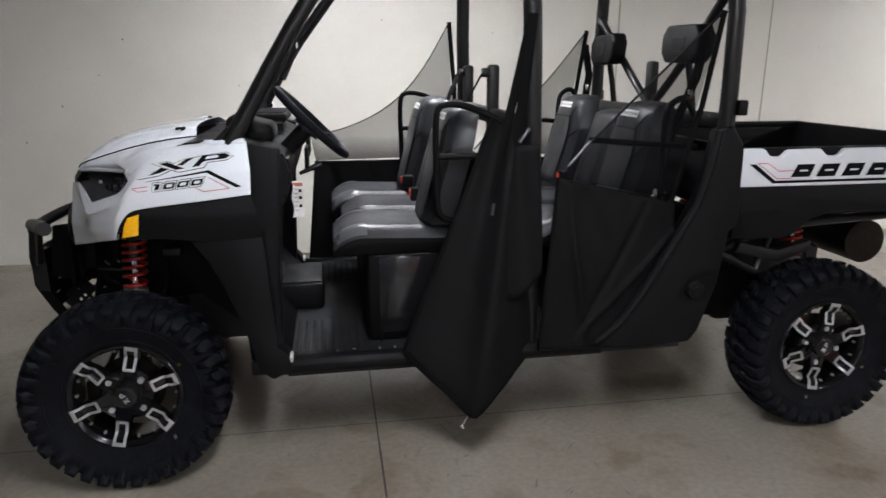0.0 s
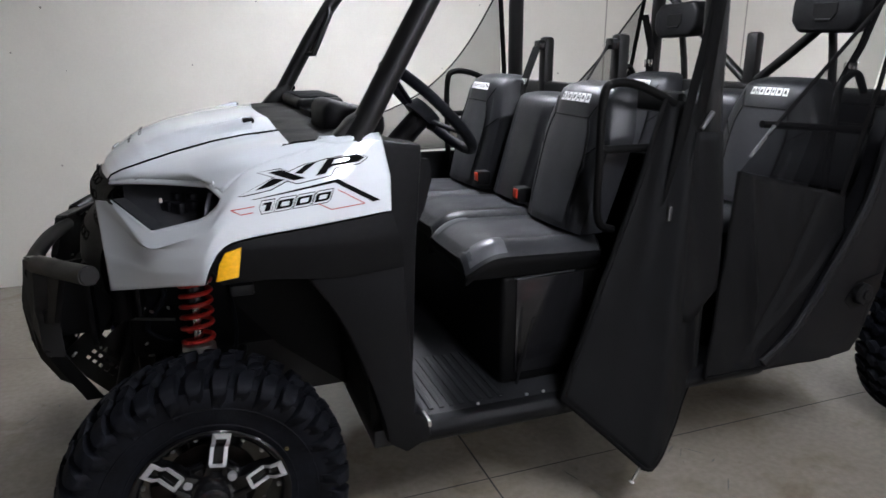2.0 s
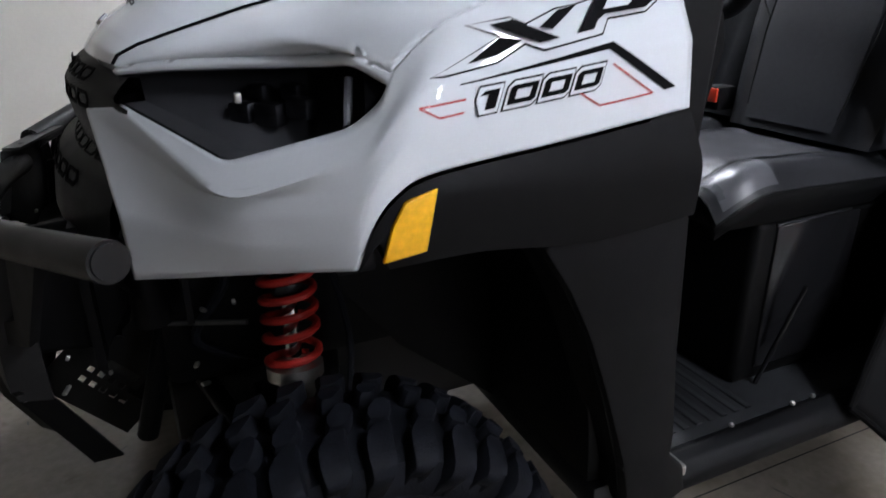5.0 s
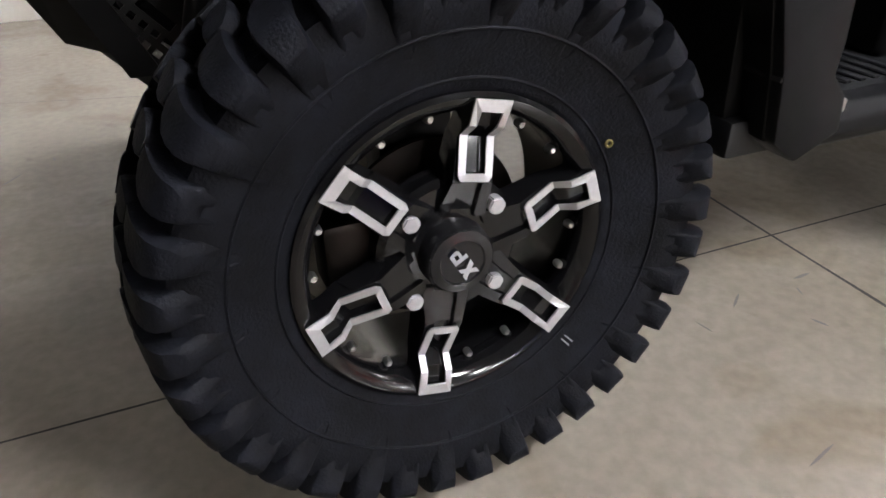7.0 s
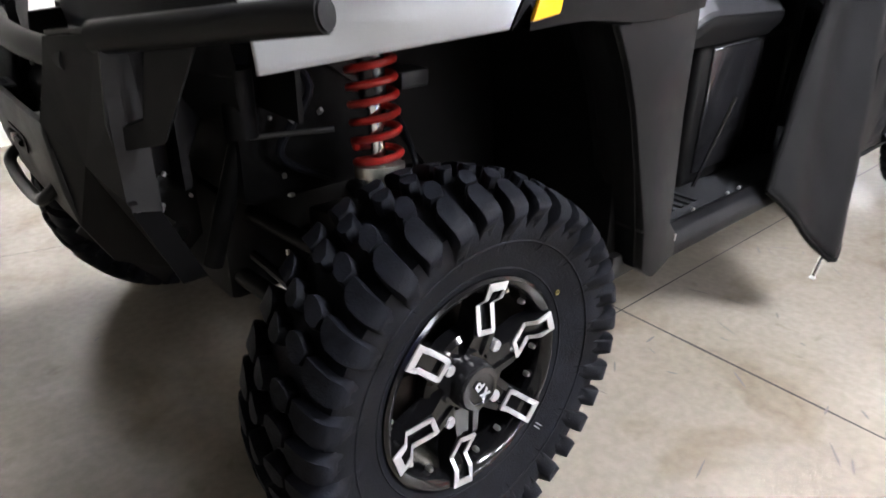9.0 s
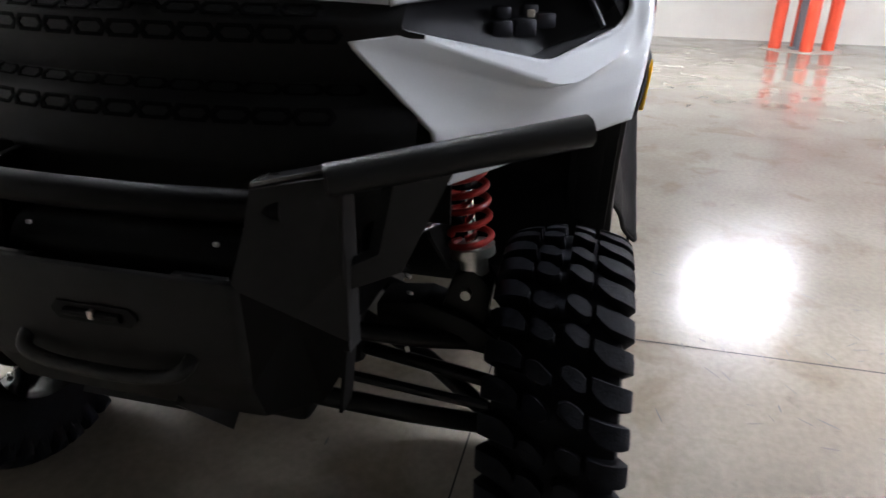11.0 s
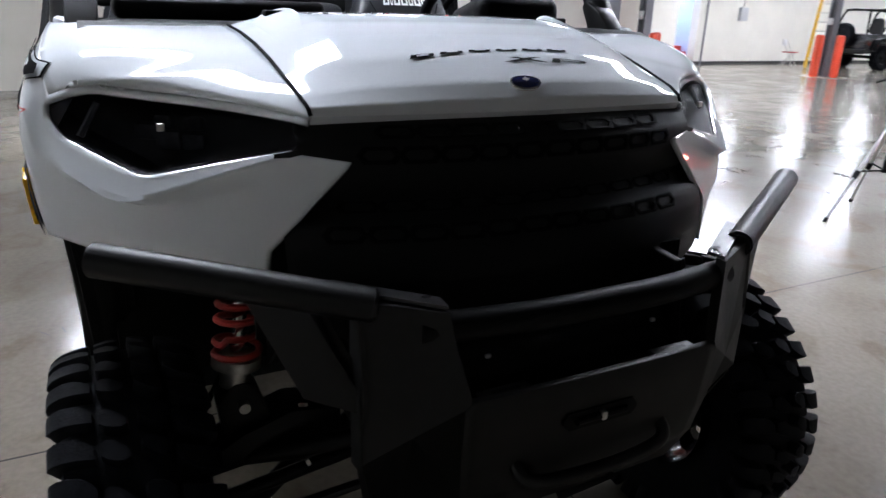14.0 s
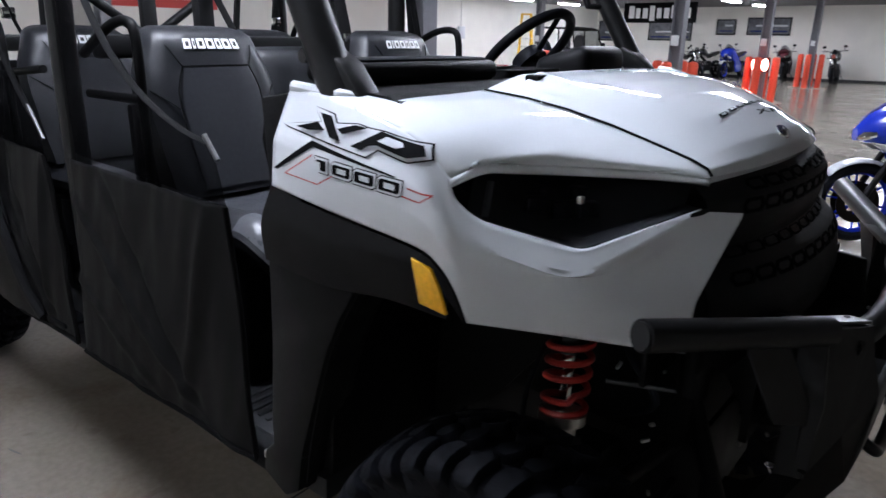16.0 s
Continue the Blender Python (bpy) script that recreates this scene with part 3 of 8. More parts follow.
fenders = {s: side_panel(s) for s in (-1, 1)}


# dark grille with two bands of cells
GR_Z = (1.205, 1.185, 1.160, 1.125, 1.095, 1.070, 1.058, 1.035, 1.0, 0.95, 0.90, 0.86, 0.80)
GR_X = (-0.205, -0.248, -0.272, -0.276, -0.270, -0.262, -0.270, -0.308, -0.322, -0.330, -0.322, -0.300, -0.26)


def grille_x(z, y):
    i = 0
    while i < len(GR_Z) - 2 and GR_Z[i + 1] > z:
        i += 1
    f = min(max((GR_Z[i] - z) / (GR_Z[i] - GR_Z[i + 1]), 0), 1)
    x = GR_X[i] + (GR_X[i + 1] - GR_X[i]) * f
    return x + 0.055 * (abs(y) / 0.35) ** 2.4


bm = bmesh.new()
rows = []
for k in range(61):
    z = 1.205 - 0.405 * k / 60
    half = 0.405 if z > 1.15 else min(0.438, 0.37 + 0.6 * max(0, z - 0.80))
    rows.append([bm.verts.new((grille_x(z, y), y, z)) for y in [half * (2 * j / 40 - 1) for j in range(41)]])
for a, b in zip(rows, rows[1:]):
    for j in range(40):
        bm.faces.new((a[j], a[j + 1], b[j + 1], b[j]))
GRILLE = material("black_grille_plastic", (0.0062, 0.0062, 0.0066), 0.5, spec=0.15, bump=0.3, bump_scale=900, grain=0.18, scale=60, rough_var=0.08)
# cells are not sunk in: this darker black stands for their inner shade
CELL_SHADE = material("shaded_grille_cell", (0.0034, 0.0034, 0.0036), 0.75, spec=0.05, grain=0.1)
part("grille", bm, GRILLE, UTV, "black textured plastic grille with two bands of cells")

cell = bmesh.new()
outer = [(-0.036, 0), (-0.026, 0.014), (0.026, 0.014), (0.036, 0), (0.026, -0.014), (-0.026, -0.014)]
va = [cell.verts.new((0, y, z)) for y, z in outer]
vb = [cell.verts.new((-0.0012, y * 0.86, z * 0.8)) for y, z in outer]
vc = [cell.verts.new((-0.001, y * 0.70, z * 0.55)) for y, z in outer]
vd = [cell.verts.new((0.006, y * 0.62, z * 0.45)) for y, z in outer]
for p, q in ((va, vb), (vb, vc), (vc, vd)):
    for i in range(6):
        cell.faces.new((p[i], p[(i + 1) % 6], q[(i + 1) % 6], q[i]))
cell.faces.new(vd)
first = part("grille_cell", cell, CELL_SHADE, UTV, smooth=False)
cell_mesh = first.data
first.location = (grille_x(1.175, 0) - 0.001, 0, 1.175)
for base_z, count in ((1.178, 2), (1.060, 2)):
    for r in range(count):
        z = base_z - r * 0.034
        for j in range(-5, 6):
            y = (j + 0.5 * (r % 2)) * 0.064
            if abs(y) > (0.30 if base_z > 1.1 else 0.36) or (base_z > 1.1 and r == 0 and j == 0):
                continue
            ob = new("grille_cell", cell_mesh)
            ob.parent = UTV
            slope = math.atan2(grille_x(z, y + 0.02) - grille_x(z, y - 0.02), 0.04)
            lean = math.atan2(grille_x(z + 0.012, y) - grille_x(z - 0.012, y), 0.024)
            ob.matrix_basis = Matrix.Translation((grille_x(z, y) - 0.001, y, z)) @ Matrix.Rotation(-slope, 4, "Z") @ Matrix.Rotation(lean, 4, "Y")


# headlights
def headlight(s):
    L = side_lines(s)
    inset = Vector((0.006, -0.004 * s, -0.001))
    top = [p + inset for p in L["lamp_top"]]
    low = [p + inset for p in L["lamp_low"]]
    bm = bmesh.new()
    deep = Vector((0.075, -0.035 * s, 0))
    mid_t = [p + deep * math.sin(math.pi * (0.12 + 0.76 * i / (len(top) - 1))) for i, p in enumerate(top)]
    mid_l = [p + deep * math.sin(math.pi * (0.12 + 0.76 * i / (len(low) - 1))) for i, p in enumerate(low)]
    coons(bm, low, mid_l, [low[0], mid_l[0]], [low[-1], mid_l[-1]], 30, 3)
    coons(bm, top, mid_t, [top[0], mid_t[0]], [top[-1], mid_t[-1]], 30, 3)
    coons(bm, mid_l, mid_t, [mid_l[0], mid_t[0]], [mid_l[-1], mid_t[-1]], 30, 8)
    thicken(bm, 0)
    house = part("headlight", bm, HOUSING, UTV, "dark smoked headlight with lens and reflectors")
    bm = bmesh.new()
    coons(bm, low, top, [low[0], top[0]], [low[-1], top[-1]], 30, 10, lambda u, v: Vector((-0.004, 0.003 * s, 0.0)) * math.sin(math.pi * u) * math.sin(math.pi * v))
    thicken(bm, 0)
    lens = part("lens", bm, LENS, house, "clear smoked lens")
    lens.visible_shadow = False
    # black outer corner bezel
    bm = bmesh.new()
    cut_t, cut_l = at_share(top, 0.90), at_share(low, 0.90)
    coons(bm, [at_share(low, 0.90 + 0.1 * i / 8) + Vector((-0.001, 0.0015 * s, 0)) for i in range(9)], [at_share(top, 0.90 + 0.1 * i / 8) + Vector((-0.001, 0.0015 * s, 0)) for i in range(9)], [cut_l, cut_t], [low[-1], top[-1]], 8, 6)
    thicken(bm, 0)
    part("bezel", bm, GLOSS_BLACK, house, "gloss black corner bezel")
    # lit strip edge and reflectors
    part("light_bar", tube_bm([P(0.070, 0.672, 1.198, s), P(0.056, 0.704, 1.146, s)], 0.006, 8), LIGHT_GUIDE, house, "pale light guide bar")
    for u, v, r in ((0.40, 0.38, 0.020), (0.50, 0.42, 0.022), (0.60, 0.45, 0.020), (0.44, 0.66, 0.016), (0.56, 0.66, 0.016)):
        c = at_share(low, u).lerp(at_share(top, u), v) + deep * 0.55
        bm = bmesh.new()
        add_box(bm, (-0.012, -r, -r * 0.7), (0.012, r, r * 0.7), 0.006)
        ob = part("reflector", bm, LED_CHROME, house, "small chrome reflector")
        ob.matrix_basis = Matrix.Translation(c) @ Matrix.Rotation(-0.6 * s, 4, "Z")
    bm = bmesh.new()
    add_box(bm, (-0.004, -0.006, -0.006), (0.004, 0.006, 0.006), 0.001)
    ob = part("sensor", bm, ZINC, house, "tiny pale square mark")
    ob.location = (-0.050, 0.586 * s, 1.172)


for s in (-1, 1):
    headlight(s)


# ---- wheels ----
def wheel_space(a, b, h):
    """Wheel plane to vehicle space: a forward-back, b up, h outward."""
    return Vector((a, -h, b))


def tyre_bm():
    bm = bmesh.new()
    # h: outward from the wheel's middle plane
    prof = [(0.196, 0.066), (0.206, 0.084), (0.216, 0.089), (0.234, 0.094), (0.262, 0.106), (0.292, 0.117), (0.318, 0.122), (0.339, 0.117), (0.350, 0.100), (0.357, 0.06),
            (0.360, 0.015), (0.354, -0.034), (0.345, -0.074), (0.335, -0.091), (0.318, -0.097), (0.292, -0.093), (0.25, -0.080), (0.206, -0.060), (0.196, -0.055)]
    add_lathe(bm, prof, 80, wheel_space)

    # raised ring and a bar of moulded marks on the sidewall
    for r, h in ((0.226, 0.0915), (0.282, 0.1135)):
        add_tube(bm, [wheel_space(r * math.cos(t), r * math.sin(t), h) for t in [2 * math.pi * i / 64 for i in range(64)]], 0.0022, 5, closed=True)
    for k in range(10):
        t = 2.05 + k * 0.055
        if k in (4, 5):
            continue
        p = [wheel_space(r * math.cos(t + d), r * math.sin(t + d), h) for r, d, h in ((0.246, -0.02, 0.1000), (0.246, 0.02, 0.1000), (0.262, 0.02, 0.1070), (0.262, -0.02, 0.1070))]
        bm.faces.new([bm.verts.new(q) for q in p])
    return bm


def lug_bm(kind):
    """A curved tread block running from the tread down the sidewall, or a block of the middle rows."""
    bm = bmesh.new()
    if kind == "middle":
        rows = [(0.021, 0.357, 0.384, 0.000, 0.052, 0), (0.030, 0.357, 0.384, -0.012, 0.074, 0), (0.042, 0.356, 0.383, -0.006, 0.102, 0), (0.054, 0.354, 0.380, 0.012, 0.114, 0), (0.062, 0.353, 0.377, 0.034, 0.108, 0)]
    else:
        long = kind == "long"
        keys = [(0.071, 0.352, 0.377, -0.050, 0.022, 0), (0.082, 0.350, 0.376, -0.044, 0.056, 0), (0.096, 0.346, 0.373, -0.034, 0.084, 0), (0.110, 0.341, 0.368, -0.026, 0.096, 0.004),
                (0.117, 0.334, 0.361, -0.022, 0.100, 0.010), (0.120, 0.326, 0.352, -0.020, 0.098, 0.016), (0.121, 0.318, 0.340, -0.018 if long else 0.004, 0.094, 0.018)]
        keys += [(0.121, 0.310, 0.328, 0.000, 0.092, 0.017), (0.119, 0.300, 0.315, 0.014, 0.088, 0.013), (0.116, 0.290, 0.301, 0.030, 0.080, 0.007), (0.112, 0.280, 0.284, 0.048, 0.066, -0.002)] if long else \
            [(0.121, 0.314, 0.328, 0.022, 0.086, 0.012), (0.120, 0.308, 0.314, 0.040, 0.072, -0.002)]
        rows = []
        for p, q in zip(keys, keys[1:]):
            rows += [tuple(c + (d - c) * f for c, d in zip(p, q)) for f in (0, 0.5)]
        rows.append(keys[-1])
    prev = None
    for h, r0, r1, a0, a1, out in rows:
        c = 0.22 * (r1 - r0)
        ring = []
        for r, a, o in ((r0 - 0.016, a0 - 0.004, -0.005), (r1 - c, a0 + 0.003, out * 0.7), (r1, a0 + 0.010, out), (r1, a1 - 0.010, out), (r1 - c, a1 - 0.003, out * 0.7), (r0 - 0.016, a1 + 0.004, -0.005)):
            ring.append(bm.verts.new(wheel_space(r * math.cos(a), r * math.sin(a), h + o)))
        if prev:
            for i in range(5):
                bm.faces.new((prev[i], prev[i + 1], ring[i + 1], ring[i]))
        else:
            bm.faces.new(ring)
        prev = ring
    bm.faces.new(prev)
    return bm


MARK_SILVER = material("silver_print", (0.34, 0.34, 0.35), 0.4)
DOT = material("faded_yellow_mark", (0.16, 0.13, 0.035), 0.6)


def wheel_first():
    bm = bmesh.new()
    # rim barrel, lip and dish; h measured outward from the wheel's middle plane at 0.66 m off centre
    prof = [(0.196, -0.09), (0.190, -0.02), (0.186, 0.03), (0.183, 0.06), (0.186, 0.080), (0.194, 0.090), (0.204, 0.094), (0.210, 0.091), (0.211, 0.084), (0.206, 0.078)]
    add_lathe(bm, prof, 72, wheel_space)
    # hub face
    rings = add_lathe(bm, [(0.100, 0.030), (0.098, 0.058), (0.090, 0.066), (0.060, 0.070), (0.0005, 0.070)], 48, wheel_space)
    wheel = part("wheel", bm, RIM_BLACK, UTV, "black alloy wheel with machined accents and chunky tyre")
    # spokes, one mesh each
    for k in range(6):
        a = radians(78 + 60 * k)
        c, s_ = math.cos(a), math.sin(a)

        def put(r, t, h):
            return wheel_space(r * c - t * s_, r * s_ + t * c, h)

        bm = bmesh.new()
        rows = [(0.050, 0.034, 0.050, 0.074), (0.098, 0.0265, 0.045, 0.0865), (0.150, 0.0235, 0.045, 0.0715), (0.168, 0.0235, 0.055, 0.0885), (0.193, 0.024, 0.06, 0.0935)]
        prev = None
        for r, w, h0, h1 in rows:
            ring = [bm.verts.new(put(r, -w * 1.18, h0)), bm.verts.new(put(r, -w, h1)), bm.verts.new(put(r, -w * 0.52, h1)), bm.verts.new(put(r, -w * 0.45, h1 - 0.006)),
                    bm.verts.new(put(r, w * 0.45, h1 - 0.006)), bm.verts.new(put(r, w * 0.52, h1)), bm.verts.new(put(r, w, h1)), bm.verts.new(put(r, w * 1.18, h0))]
            if prev:
                for i in range(7):
                    bm.faces.new((prev[i], prev[i + 1], ring[i + 1], ring[i]))
                bm.faces.new((prev[7], prev[0], ring[0], ring[7]))
            prev = ring
        part("spoke", bm, RIM_BLACK, wheel, angle=30)

        # machined accent frame: a closed inner frame and an open outer frame
        def frame_strip(outline):
            bm2 = bmesh.new()
            n = len(outline)
            for i in range(n - 1):
                (r0, t0, h0, w0), (r1, t1, h1, w1) = outline[i], outline[i + 1]
                q = [bm2.verts.new(put(r0, t0, h0)), bm2.verts.new(put(r1, t1, h1)), bm2.verts.new(put(r1 - w1[0], t1 - w1[1], h1)), bm2.verts.new(put(r0 - w0[0], t0 - w0[1], h0))]
                bm2.faces.new(q)
            bmesh.ops.remove_doubles(bm2, verts=bm2.verts, dist=0.0003)
            bmesh.ops.recalc_face_normals(bm2, faces=bm2.faces)
            ext = bmesh.ops.extrude_face_region(bm2, geom=list(bm2.faces))
            bmesh.ops.translate(bm2, verts=[v for v in ext["geom"] if isinstance(v, bmesh.types.BMVert)], vec=wheel_space(0, 0, 0.003))
            return bm2

        w, b = 0.0228, 0.0098
        inner = [(0.154, -w, 0.0725, (0.0, -b)), (0.108, -w, 0.0865, (0.0, -b)), (0.102, -w + 0.004, 0.0880, (-b, -b + 0.003)), (0.102, w - 0.004, 0.0880, (-b, b - 0.003)), (0.108, w, 0.0865, (0.0, b)), (0.154, w, 0.0725, (0.0, b))]
        part("accent", frame_strip(inner), MACHINED, wheel, "bright machined aluminium accent", smooth=False)
        outer = [(0.154, -w, 0.0726, (0.0, -b)), (0.170, -w, 0.0905, (0.0, -b)), (0.203, -w * 1.04, 0.0965, (b * 1.5, -b)), (0.203, w * 1.04, 0.0965, (b * 1.5, b)), (0.170, w, 0.0905, (0.0, b)), (0.154, w, 0.0726, (0.0, b))]
        part("accent", frame_strip(outer), MACHINED, wheel, "bright machined aluminium accent", smooth=False)
    bm = bmesh.new()
    add_lathe(bm, [(0.048, 0.060), (0.046, 0.094), (0.042, 0.100), (0.031, 0.103), (0.029, 0.1005), (0.0005, 0.1005)], 40, wheel_space)
    cap = part("hub_cap", bm, GLOSS_BLACK, wheel, "black hub cap with a silver letter mark")
    # silver two-letter mark, turned with the wheel
    bm = bmesh.new()
    turn = radians(120)

    def on_cap(u, v):
        return wheel_space(u * math.cos(turn) - v * math.sin(turn), u * math.sin(turn) + v * math.cos(turn), 0.1042)

    for quad in (((-0.024, 0.010), (-0.015, 0.010), (-0.001, -0.010), (-0.010, -0.010)), ((-0.010, 0.010), (-0.003, 0.010), (-0.017, -0.010), (-0.025, -0.010)),
                 ((0.004, -0.010), (0.010, -0.010), (0.010, 0.010), (0.004, 0.010)), ((0.010, 0.005), (0.022, 0.005), (0.020, 0.010), (0.010, 0.010)),
                 ((0.017, -0.002), (0.023, -0.002), (0.022, 0.005), (0.017, 0.005)), ((0.010, -0.004), (0.020, -0.004), (0.022, 0.0), (0.010, 0.0))):
        bm.faces.new([bm.verts.new(on_cap(u, v)) for u, v in quad])
    part("letter_mark", bm, MARK_SILVER, wheel, "silver letter mark", smooth=False)
    nut_bm = bmesh.new()
    hexa = [(0.0125 * math.cos(radians(60 * i)), 0.0125 * math.sin(radians(60 * i))) for i in range(6)]
    add_plate(nut_bm, hexa, lambda u, v, h: wheel_space(u, v, h + 0.066), 0.018)
    bmesh.ops.recalc_face_normals(nut_bm, faces=nut_bm.faces)
    bmesh.ops.bevel(nut_bm, geom=list(nut_bm.edges), offset=0.002, segments=2, affect="EDGES")
    for i, (u, v) in enumerate(((0.057, 0.056), (-0.057, 0.056), (-0.057, -0.056), (0.057, -0.056))):
        if i == 0:
            nut = part("lug_nut", nut_bm, MACHINED, wheel, "zinc lug nut")
        else:
            nut = new("lug_nut", nut.data)
            nut.parent = wheel
            nut["label"] = "zinc lug nut"
        nut.location = wheel_space(u, v, 0)
    bolt_bm = bmesh.new()
    add_lathe(bolt_bm, [(0.0055, 0.058), (0.0055, 0.068), (0.0035, 0.071), (0.0003, 0.071)], 8, wheel_space)
    bolt = part("rim_bolt", bolt_bm, ZINC, wheel)
    first_bolt = True
    for k in range(18):
        if k % 3 == 0:
            continue
        a = radians(78 + 20 * k)
        if first_bolt:
            first_bolt = False
            bolt.location = wheel_space(0.178 * math.cos(a), 0.178 * math.sin(a), 0)
            continue
        ob = new("rim_bolt", bolt.data)
        ob.parent = wheel
        ob.location = wheel_space(0.178 * math.cos(a), 0.178 * math.sin(a), 0)
    bm = bmesh.new()
    add_lathe(bm, [(0.06, -0.004), (0.128, -0.004), (0.130, 0.0), (0.128, 0.004), (0.06, 0.004), (0.06, -0.004)], 40, wheel_space)
    part("brake_disc", bm, DISC, wheel, "drilled steel brake disc")
    bm = bmesh.new()
    add_box(bm, wheel_space(-0.155, -0.05, -0.03), wheel_space(-0.085, 0.05, 0.035), 0.01)
    part("brake_caliper", bm, DISC, wheel, "cast brake caliper")
    part("tyre", tyre_bm(), RUBBER, wheel, "black knobbly all-terrain tyre", angle=40)
    firsts = {k: part("tread_lug", lug_bm(k), RUBBER, wheel, "", angle=48) for k in ("long", "short", "middle")}
    used = set()
    step = 2 * math.pi / 36
    for side in (1, -1):
        flip = Matrix.Translation(wheel_space(0, 0, 0.024)) @ Matrix.Rotation(math.pi, 4, "X") if side < 0 else Matrix()
        for k in range(36):
            for kind, turn in (("long" if k % 2 == 0 else "short", 0.0), ("middle", 0.45 * step if k % 2 == 0 else 0.58 * step)):
                a = k * step + turn + (0.5 * step if side < 0 else 0)
                ob = firsts[kind]
                if kind in used:
                    ob = new("tread_lug", firsts[kind].data)
                    ob.parent = wheel
                used.add(kind)
                ob.matrix_basis = Matrix.Rotation(-a, 4, "Y") @ flip
    bm = bmesh.new()
    add_tube(bm, [wheel_space(0.236 * math.cos(t0), 0.236 * math.sin(t0), 0.0965) + wheel_space(0.0045 * math.cos(q), 0.0045 * math.sin(q), 0) for t0 in (0.52,) for q in [2 * math.pi * i / 12 for i in range(12)]], 0.0018, 5, closed=True)
    part("paint_dot", bm, DOT, wheel, "small yellow ring mark")
    # pale specks and a stamped mark on the sidewall
    for r, t0, h in ((0.334, 1.765, 0.131), (0.302, -0.66, 0.1225)):
        bm = bmesh.new()
        bmesh.ops.create_icosphere(bm, subdivisions=1, radius=0.0032, matrix=Matrix.Translation(wheel_space(r * math.cos(t0), r * math.sin(t0), h)))
        part("chalk_speck", bm, INK_WHITE if t0 > 0 else RUBBER, wheel, "tiny pale speck on the tyre")
    for k in range(2):
        t0 = -0.832 + 0.030 * k
        part("stamp_mark", tube_bm([wheel_space(r * math.cos(t0), r * math.sin(t0), h) for r, h in ((0.236, 0.0965), (0.250, 0.1025))], 0.0012, 5), MARK_SILVER, wheel, "small pale stamped mark")
    return wheel


wheel = wheel_first()
HUB_Z, TRACK, REAR_X = 0.376, 0.685, 2.945
CAMBER, STEER = -2.0, 1.0
wheel.matrix_basis = pose(-0.004, -TRACK, HUB_Z, CAMBER, 0, STEER)
copy_thing(wheel, pose(REAR_X, -TRACK, HUB_Z, CAMBER, 0, 0) @ pose(0, 0, 0, 0, 58, 0))
copy_thing(wheel, pose(-0.004, TRACK, HUB_Z, CAMBER, 0, 180 + STEER))
copy_thing(wheel, pose(REAR_X, TRACK, HUB_Z, CAMBER, 0, 180) @ pose(0, 0, 0, 0, 25, 0))


